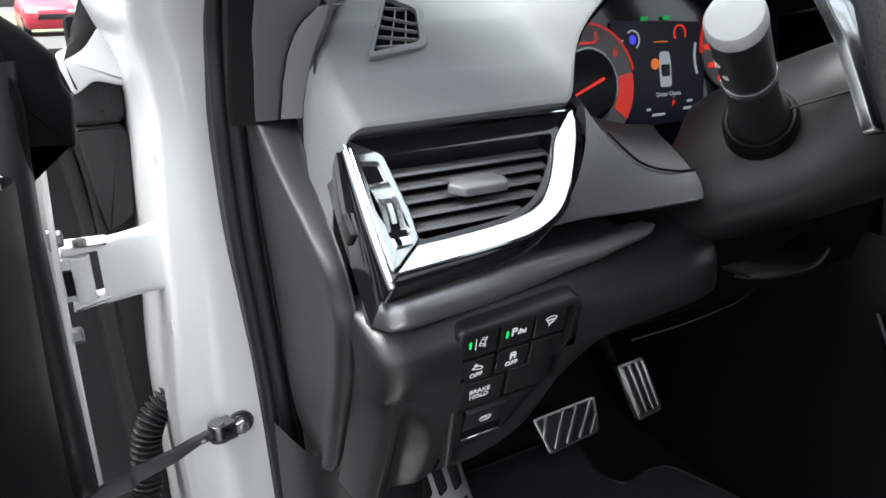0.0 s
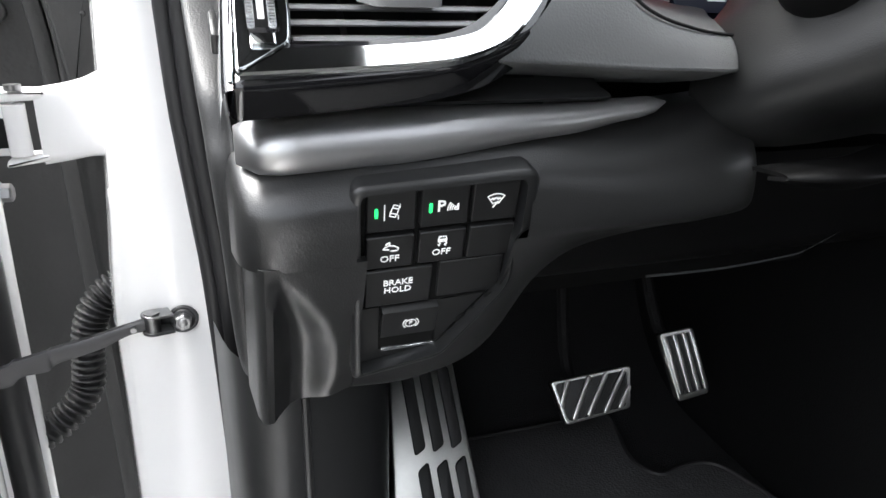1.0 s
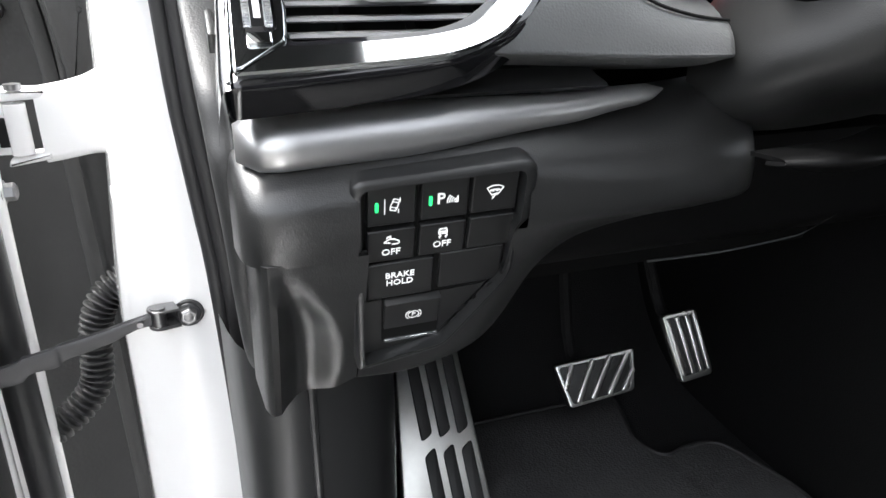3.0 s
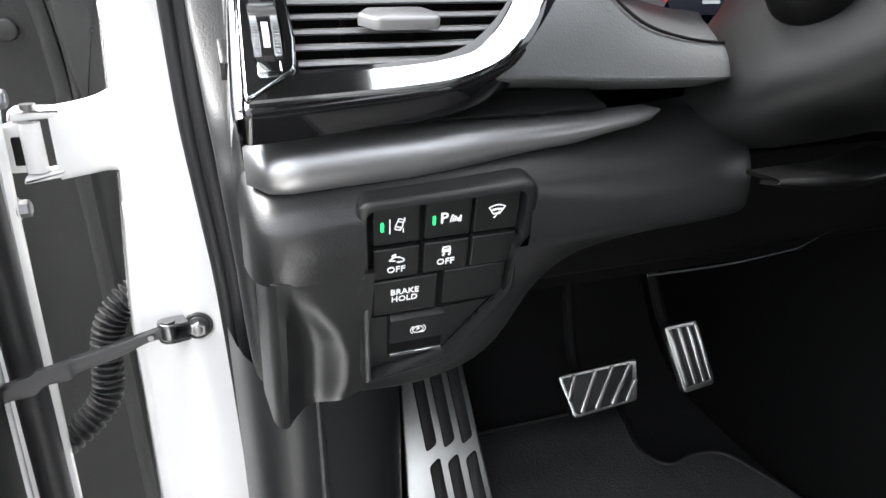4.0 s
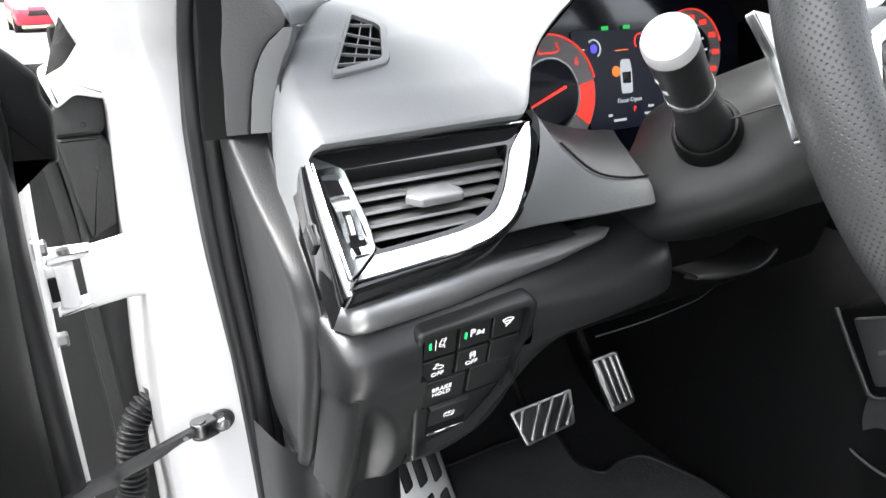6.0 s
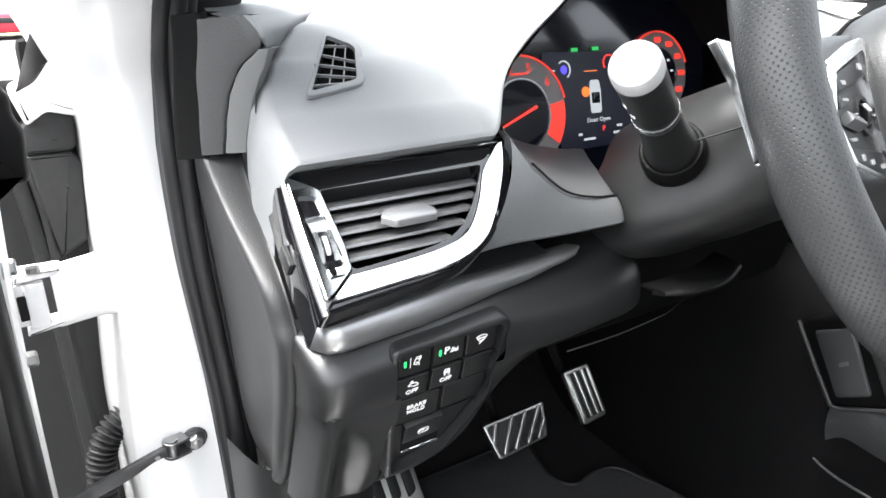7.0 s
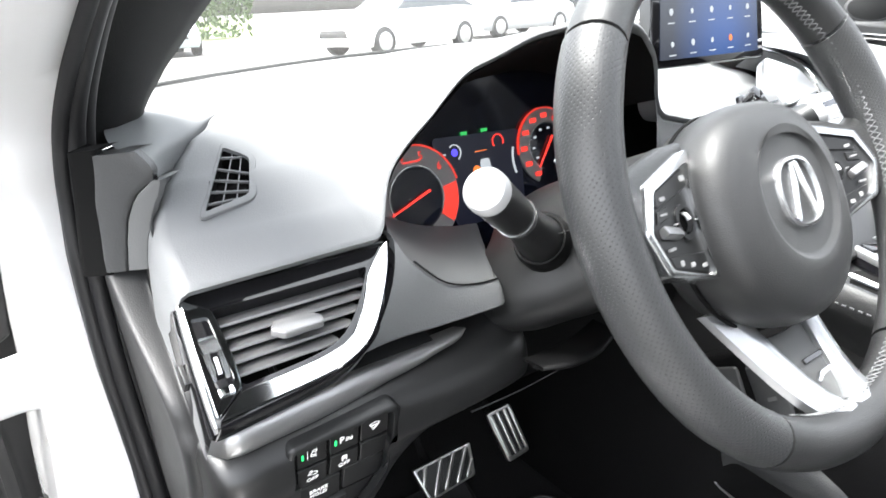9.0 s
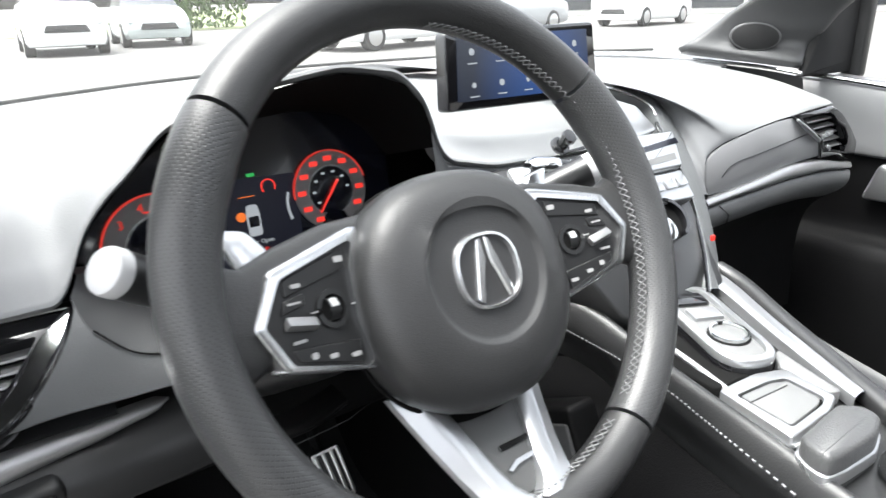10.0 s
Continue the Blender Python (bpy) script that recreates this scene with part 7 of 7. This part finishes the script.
part("cushion", smooth_sheet(rows, 4, 5), LEATHER, seat, "", 60)
pseat = thing("passenger_seat", "black leather passenger seat cushion", "car seat", (0.2, -0.3, 0.45))
rows = []
for x, dz in ((0.035, -0.06), (0.045, -0.005), (0.075, 0.012), (0.13, 0.0), (0.28, -0.004), (0.38, 0.01), (0.42, -0.05)):
    rows.append([(x, -0.06, 0.56), (x, -0.02, 0.66 + dz), (x, -0.04, 0.70 + dz), (x, -0.12, 0.715 + dz), (x, -0.4, 0.70 + dz)])
part("cushion", smooth_sheet(rows, 4, 5), LEATHER, pseat, "", 60)

rdoor = thing("passenger_door", "dark passenger door with armrest and window", "car door", (0.56, 0.0, 0.4))
rows, trim = [], []
for y in (0.34, 0.27, 0.2, 0.1, 0.0, -0.3, -0.8):
    z = 0.976 + 0.075 * min(y, 0.30)
    trim.append([(0.62, y, z + 0.004), (0.560, y, z + 0.002), (0.546, y, z - 0.004), (0.538, y, z - 0.030), (0.535, y, 0.920), (0.534, y, 0.894), (0.540, y, 0.886), (0.560, y, 0.882)])
    rows.append([(0.545, y, 0.887), (0.550, y, 0.85), (0.556, y, 0.76), (0.520, y, 0.72), (0.530, y, 0.5)])
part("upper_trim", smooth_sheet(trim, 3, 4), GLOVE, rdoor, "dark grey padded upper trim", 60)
# lower panel is coloured near-black for the shade under the dash
part("panel", smooth_sheet(rows, 3, 4), SHADETRIM, rdoor, "", 60)
part("bright_line", tube([(0.546, 0.310, 1.0050), (0.546, 0.2945, 1.0045), (0.546, 0.2255, 0.9996), (0.546, 0.168, 0.9945), (0.548, -0.5, 0.950)], 0.0040, 8), SILVER, rdoor, "bright window line")
part("handle_cup", prism(rounded([(-0.05, -0.03), (0.05, -0.026), (0.045, 0.028), (-0.03, 0.03)], 0.01, 4), basis((0.536, 0.12, 0.85), (0, -1, 0), (0, 0, 1)), 0.008, -0.01, 0.004), SILVERPLASTIC, rdoor, "silver door handle cup", 40)
part("pocket", prism(rounded([(-0.12, -0.05), (0.14, -0.04), (0.14, 0.03), (-0.11, 0.04)], 0.02, 5), basis((0.538, 0.02, 0.70), (0, -1, 0), (0, 0, 1)), 0.006, -0.02, 0.004), CAVITY, rdoor, "", 40)
part("mirror_sail", prism(rounded([(0.478, 1.006), (0.634, 1.003), (0.634, 1.020), (0.626, 1.160), (0.545, 1.160), (0.515, 1.075)], 0.004, 2), basis((0, 0.262, 0), (1, 0, 0), (0, 0, 1)), 0.0, -0.012, 0.003), DARKTRIM, rdoor, "dark triangular mirror trim", 40)
part("window_frame", prism(rounded([(0.628, 0.995), (0.650, 0.995), (0.652, 1.12), (0.68, 1.22), (0.60, 1.22), (0.628, 1.10)], 0.004, 3), basis((0, 0.245, 0), (1, 0, 0), (0, 0, 1)), 0.0, -0.03, 0.004), SMOOTH, rdoor, "dark window corner frame", 40)

rpillar = thing("pillar_trim", "dark grey passenger windscreen pillar lining with tweeter", "pillar trim", (0.45, 0.3, 1.0))
rows = []
for a, b in (((0.396, 0.425, 1.0375), (0.4790, 0.266, 1.0180)), ((0.3975, 0.419, 1.0430), (0.4800, 0.262, 1.0235)), ((0.3911, 0.420, 1.0511), (0.4830, 0.262, 1.0310)), ((0.4027, 0.400, 1.0654), (0.5112, 0.270, 1.0520)), ((0.4147, 0.375, 1.0879), (0.5151, 0.250, 1.0776)), ((0.4204, 0.330, 1.1212), (0.5249, 0.220, 1.1181)), ((0.425, 0.160, 1.215), (0.530, 0.100, 1.210)), ((0.430, -0.05, 1.305), (0.530, -0.05, 1.290)), ((0.440, -0.25, 1.372), (0.500, -0.25, 1.370))):
    a, b = Vector(a), Vector(b)
    rows.append([a + Vector((0.012, 0.020, -0.004)), a + Vector((0.003, 0.004, 0))] + [a.lerp(b, t) + Vector((-0.7, -0.6, 0.1)) * (0.010 * math.sin(math.pi * t)) for t in (0.06, 0.25, 0.5, 0.75, 0.95)] + [b + Vector((0.012, 0.012, -0.002))])
part("lining", smooth_sheet(rows, 3, 3), COARSE, rpillar, "", 60)
TW_M = basis((0.440, 0.328, 1.0665), (0.6, -0.78, -0.07), (0.2, -0.3, 0.9))
oval = [(0.038 * math.cos(2 * math.pi * i / 32), 0.022 * math.sin(2 * math.pi * i / 32)) for i in range(32)]
part("tweeter_rim", prism(oval, TW_M, 0.0025, -0.02, 0.0015), COARSE, rpillar, "oval tweeter rim", 40)
part("tweeter_grille", prism([(u * 0.93, v * 0.9) for u, v in oval], TW_M, 0.0029, 0.0, 0.001), DARKTRIM, rpillar, "oval tweeter grille", 40)

# ---- roof, rear and glass close the cabin ----
HEAD = material("light_headlining", (0.42, 0.42, 0.41), 0.9, grain=0.4, size=500, vary=0.05)
def make_roof():
    """Roof lining with the long opening of a glass roof panel."""
    ys = [-0.24, -0.29, -0.34, -0.45, -0.60, -0.95, -1.1, -1.6, -2.1]
    zs = [(-2.1, 1.30), (-1.6, 1.40), (-0.9, 1.44), (-0.4, 1.435), (-0.1, 1.40), (0.05, 1.355)]
    xs = [-0.66, -0.58, -0.48, -0.30, -0.13, 0.06, 0.24, 0.32, 0.42]
    bm = sheet([[(x, y, curve(y, zs) - 0.05 * abs((x + 0.13) / 0.6) ** 4) for x in xs] for y in ys])
    gone = [f for f in bm.faces if -0.48 < f.calc_center_median().x < 0.24 and -0.95 < f.calc_center_median().y < -0.34]
    bmesh.ops.delete(bm, geom=gone, context="FACES")
    bmesh.ops.recalc_face_normals(bm, faces=bm.faces)
    bmesh.ops.solidify(bm, geom=bm.faces[:], thickness=0.02)
    return bm


tagged(part("ceiling", make_roof(), HEAD, None, "", 60), "light grey cloth roof lining around glass panel", "ceiling", "", "structure")
SCREENGLASS = bpy.data.materials.new("hazed_windscreen_glass")
SCREENGLASS.use_nodes = True
gn = SCREENGLASS.node_tree
gn.nodes.remove(gn.nodes["Principled BSDF"])
g_clear = gn.nodes.new("ShaderNodeBsdfTransparent")
g_clear.inputs[0].default_value = (0.93, 0.95, 0.94, 1)
# thin translucent share imitates veiling glare over the view outside
g_haze = gn.nodes.new("ShaderNodeBsdfTranslucent")
g_haze.inputs[0].default_value = (0.85, 0.85, 0.84, 1)
g_mixa = gn.nodes.new("ShaderNodeMixShader")
g_film = gn.nodes.new("ShaderNodeTexNoise")
g_film.inputs["Scale"].default_value = 5
g_range = gn.nodes.new("ShaderNodeMapRange")
g_range.inputs[3].default_value, g_range.inputs[4].default_value = 0.012, 0.03
gn.links.new(g_film.outputs["Fac"], g_range.inputs[0])
gn.links.new(g_range.outputs[0], g_mixa.inputs[0])
gn.links.new(g_clear.outputs[0], g_mixa.inputs[1])
gn.links.new(g_haze.outputs[0], g_mixa.inputs[2])
gn.links.new(g_mixa.outputs[0], gn.nodes["Material Output"].inputs[0])
windscreen = thing("windscreen", "clear laminated windscreen with added glare haze above the dashboard", "windscreen", (-0.13, 0.68, 1.03))
rows = []
for t in np.linspace(0, 1, 9):
    half = mix(0.610, 0.545, t)
    rows.append([(-0.13 + half * u, mix(0.690, -0.235, t) - 0.26 * (1 - t) * u * u - 0.03 * t * u * u, mix(1.034, 1.392, t) + 0.030 * math.sin(math.pi * t) - 0.022 * u * u * t) for u in np.linspace(-1, 1, 17)])
pane = part("pane", sheet(rows), SCREENGLASS, windscreen, "", 60)
pane.visible_shadow = False
part("screen_seal", tube([(x, 0.686 - 0.26 * ((x + 0.13) / 0.61) ** 2, 1.0425) for x in np.linspace(-0.66, 0.40, 24)], 0.0022, 6), RUBBER, windscreen, "black rubber edge of the glass", 60)
cowl = thing("windscreen_cowl", "black plastic strip at the windscreen's foot", "cowl", (-0.1, 0.68, 1.03))
rows = []
for x in np.linspace(-0.74, 0.52, 12):
    k = ((x + 0.13) / 0.64) ** 2
    rows.append([(x, 0.63 - 0.26 * k, 1.026 - 0.004 * k), (x, 0.655 - 0.26 * k, 1.0315), (x, 0.685 - 0.25 * k, 1.0325), (x, 0.72 - 0.24 * k, 1.035)])
part("strip", smooth_sheet(rows, 2, 3), RUBBER, cowl, "", 60)
bonnet = thing("bonnet", "white painted bonnet beyond the windscreen", "bonnet", (-0.13, 1.2, 0.95))
rows = []
for x in np.linspace(-0.80, 0.54, 12):
    k = ((x + 0.13) / 0.67) ** 2
    rows.append([(x, 0.74 - 0.2 * k, 1.005 - 0.05 * k), (x, 1.0 - 0.1 * k, 0.985 - 0.06 * k), (x, 1.35, 0.94 - 0.08 * k), (x, 1.7 - 0.1 * k, 0.84 - 0.1 * k), (x, 1.78 - 0.15 * k, 0.6)])
part("skin", smooth_sheet(rows, 3, 4), PAINT, bonnet, "", 60)

core = thing("dash_core", "hidden black dashboard carrier beneath the pads", "carrier", (-0.1, 0.45, 0.5))
part("carrier", rbox((1.10, 0.26, 0.30), pose(-0.12, 0.47, 0.84), 0.02), LINING, core)
part("bulkhead", rbox((1.40, 0.04, 0.75), pose(-0.12, 0.70, 0.63), 0.01), LINING, core)
# unseen bench, added to stop light entering from behind
rear = thing("rear_bench", "unseen black rear bench added to close the cabin to light", "car seat", (-0.12, -1.6, 0.45))
part("backrest", rbox((1.20, 0.2, 0.75), pose(-0.12, -1.75, 0.80), 0.05, 3), LEATHER, rear)
part("cushion", rbox((1.20, 0.6, 0.25), pose(-0.12, -1.40, 0.55), 0.05, 3), LEATHER, rear)
part("seat_back", rbox((0.48, 0.14, 0.62), pose(0.24, -0.62, 0.98, -12), 0.05, 3), LEATHER, pseat)
part("seat_back", rbox((0.48, 0.14, 0.62), pose(-0.45, -0.98, 0.98, -12), 0.05, 3), LEATHER, seat)


# ---- outside: car park ----
GROUND = material("worn_concrete", (0.09, 0.088, 0.084), 0.85, grain=0.5, size=60, vary=0.18)
bm = bmesh.new()
sheet([[(x, y, 0.0) for x in (-400, -40, -6, 6, 40, 400)] for y in (-400, -40, -4, 10, 40, 400)], bm=bm)
tagged(part("ground", bm, GROUND, None, "", 0), "pale worn concrete car park ground", "ground", "", "structure")
GLASS_DARK = material("dark_car_glass", (0.03, 0.035, 0.04), 0.05, coat=0.5)
TYRE = material("tyre_rubber", (0.02, 0.02, 0.02), 0.8)
RIM = material("alloy_rim", (0.5, 0.5, 0.5), 0.3, metal=0.8)
LAMP = material("lamp_glass", (0.7, 0.72, 0.74), 0.15)


def make_car(paint, label, base, turn, tall=1.0, hatch=False):
    """A parked car: skin lofted along its length, glasshouse, wheels, lamps and grille."""
    car = thing("parked_car", label, "car", base, "parked cars")
    m = Matrix.Translation(base) @ Matrix.Rotation(radians(turn), 4, "Z")
    L = 4.2 if hatch else 4.6
    rows = []
    for t, zb, zt, w in ((0, 0.35, 0.62, 0.70), (0.02, 0.25, 0.72, 0.82), (0.08, 0.22, 0.84, 0.88), (0.22, 0.22, 0.98, 0.90), (0.30, 0.22, 1.03, 0.90), (0.5, 0.22, 1.02, 0.91), (0.75, 0.22, 1.04, 0.90), (0.92, 0.24, 1.02, 0.87), (0.985, 0.28, 0.92, 0.80), (1.0, 0.4, 0.75, 0.72)):
        y = (t - 0.5) * L
        zt *= tall
        ring = []
        for a, b in ((-0.92, zb), (-1.0, zb + 0.12), (-1.0, mix(zb, zt, 0.6)), (-0.95, mix(zb, zt, 0.85)), (-0.80, zt), (0, zt + 0.02), (0.80, zt), (0.95, mix(zb, zt, 0.85)), (1.0, mix(zb, zt, 0.6)), (1.0, zb + 0.12), (0.92, zb)):
            ring.append(m @ Vector((a * w, y, b)))
        rows.append(ring)
    g = np.array([spline(r, 2) for r in rows])
    part("body", sheet(g, closed=True, caps=True), paint, car, "", 40)
    rows = []
    for t, k, dz, w in ((0.285, 0.0, 0.0, 0.78), (0.42, 0.86, 0.0, 0.66), (0.50, 1.0, 0.0, 0.63), (0.70, 0.98, 0.0, 0.63), (0.86 if hatch else 0.78, 0.80, 0.0, 0.64), (0.97 if hatch else 0.93, 0.0, 0.0, 0.74)):
        y = (t - 0.5) * L
        z = (1.0 + 0.46 * k) * tall
        rows.append([m @ Vector(q) for q in ((-w - 0.08 * (k > 0), y, 0.98 * tall), (-w, y, z - 0.05 * k), (-w * 0.85, y, z), (0, y, z + 0.02 * k), (w * 0.85, y, z), (w, y, z - 0.05 * k), (w + 0.08 * (k > 0), y, 0.98 * tall))])
    part("glasshouse", sheet(rows), GLASS_DARK, car, "dark tinted windows", 40)
    rows2 = [[q + (m.to_3x3() @ Vector((0, 0, 0.012))) for q in r[1:6]] for r in rows[1:5]]
    part("roof", sheet(rows2), paint, car, "", 40)
    for sx in (-1, 1):
        for t in (0.17, 0.79):
            mm = m @ pose(sx * 0.80, (t - 0.5) * L, 0.33, 0, 90 * sx, 0)
            tyre = part("wheel", disc(mm, 0.33, 0.12, -0.10, 0.03, 24), TYRE, car, "black tyre", 40)
            part("rim", disc(mm, 0.22, 0.125, 0.0, 0.01, 20), RIM, tyre, "alloy rim", 40)
        part("headlamp", prism(rounded([(-0.18, -0.05), (0.18, -0.08), (0.16, 0.06), (-0.18, 0.05)], 0.04, 3), m @ basis((sx * 0.62, -L / 2 + 0.03, 0.68 * tall), (1, 0, 0), (0, 0, 1)), 0.03, -0.1, 0.01), LAMP, car, "clear headlamp", 40)
    part("grille", prism(rounded([(-0.5, -0.10), (0.5, -0.10), (0.42, 0.07), (-0.42, 0.07)], 0.03, 3), m @ basis((0, -L / 2 - 0.01, 0.55 * tall), (1, 0, 0), (0, 0, 1)), 0.03, -0.1, 0.01), TYRE, car, "black grille", 40)
    return car


CARWHITE = material("white_paint_far", (0.78, 0.78, 0.78), 0.25, coat=0.5)
CARSILVER = material("silver_green_paint", (0.42, 0.47, 0.46), 0.25, coat=0.5)
CARRED = material("red_paint_far", (0.55, 0.03, 0.06), 0.3, coat=0.5)
CARGREY = material("grey_paint_far", (0.35, 0.36, 0.37), 0.3, coat=0.5)
make_car(CARWHITE, "white sport utility parked facing the lens", (2.55, 20.6, 0), -4, 1.18, True)
make_car(CARSILVER, "pale green-silver hatchback parked in row", (5.2, 22.4, 0), -6, 1.05, True)
make_car(CARWHITE, "white saloon parked across the lane", (9.3, 15.2, 0), -78, 1.0)
make_car(CARGREY, "pale grey saloon parked beyond the bonnet", (15.5, 18.0, 0), -85, 1.0)
make_car(CARWHITE, "white saloon parked far in the row", (22.0, 17.5, 0), -80, 1.0)
make_car(CARRED, "red sport utility parked by the grass", (-0.2, 29.5, 0), 4, 1.15, True)
make_car(CARGREY, "silver estate parked beside red car", (-3.4, 28.5, 0), 4, 1.05, True)

LEAF = material("hedge_leaves", (0.06, 0.10, 0.03), 0.6, vary=0.5)
GRASS = material("lawn_grass", (0.16, 0.19, 0.09), 0.9, vary=0.4, grain=0.6, size=40)
bm = bmesh.new()
sheet([[(x, y, 0.02) for x in (-40, -10, 20, 60)] for y in (31.5, 60, 120)], bm=bm)
tagged(part("lawn", bm, GRASS, None, "", 0), "green lawn beyond the parked cars", "lawn", "", "structure")
random.seed(4)
bm = bmesh.new()
for k in range(2600):
    x = random.uniform(7.2, 12.5)
    h = 2.6 + 0.9 * math.sin(x * 0.7) + 0.5 * math.sin(x * 2.3)
    z = h * random.random() ** 0.7
    y = 32.5 + random.uniform(0, 1.6) + 0.4 * math.sin(x * 1.7 + z)
    s = random.uniform(0.10, 0.22)
    mm = Matrix.Translation((x, y, z)) @ Euler((random.uniform(0, 3), random.uniform(0, 3), random.uniform(0, 3))).to_matrix().to_4x4()
    v = [bm.verts.new(mm @ Vector(q)) for q in ((-s, 0, 0), (0, -s * 0.5, 0), (s, 0, 0), (0, s * 0.5, 0.03))]
    bm.faces.new(v)
tagged(part("hedge", bm, LEAF, None, "", 0), "loose green hedge behind the parked cars", "hedge", "", "stuff")
BANNER = material("red_banner", (0.6, 0.03, 0.05), 0.6, vary=0.1)
WALLW = material("white_render_wall", (0.75, 0.75, 0.74), 0.8, vary=0.08)
build = thing("sales_building", "white showroom building with red fascia boards", "building", (34, 24, 0))
BL_M = Matrix.Translation((34, 24, 0)) @ Matrix.Rotation(radians(-52), 4, "Z")
part("wall", rbox((26, 8, 3.4), BL_M @ Matrix.Translation((0, 4, 1.7)), 0.05), WALLW, build)
for u in (-8, 0, 8):
    part("fascia_board", rbox((6.5, 0.3, 0.9), BL_M @ Matrix.Translation((u, -0.2, 2.5)), 0.03), BANNER, build, "red fascia board")
    part("window", rbox((5.5, 0.1, 1.6), BL_M @ Matrix.Translation((u, -0.06, 1.1)), 0.02), GLASS_DARK, build)
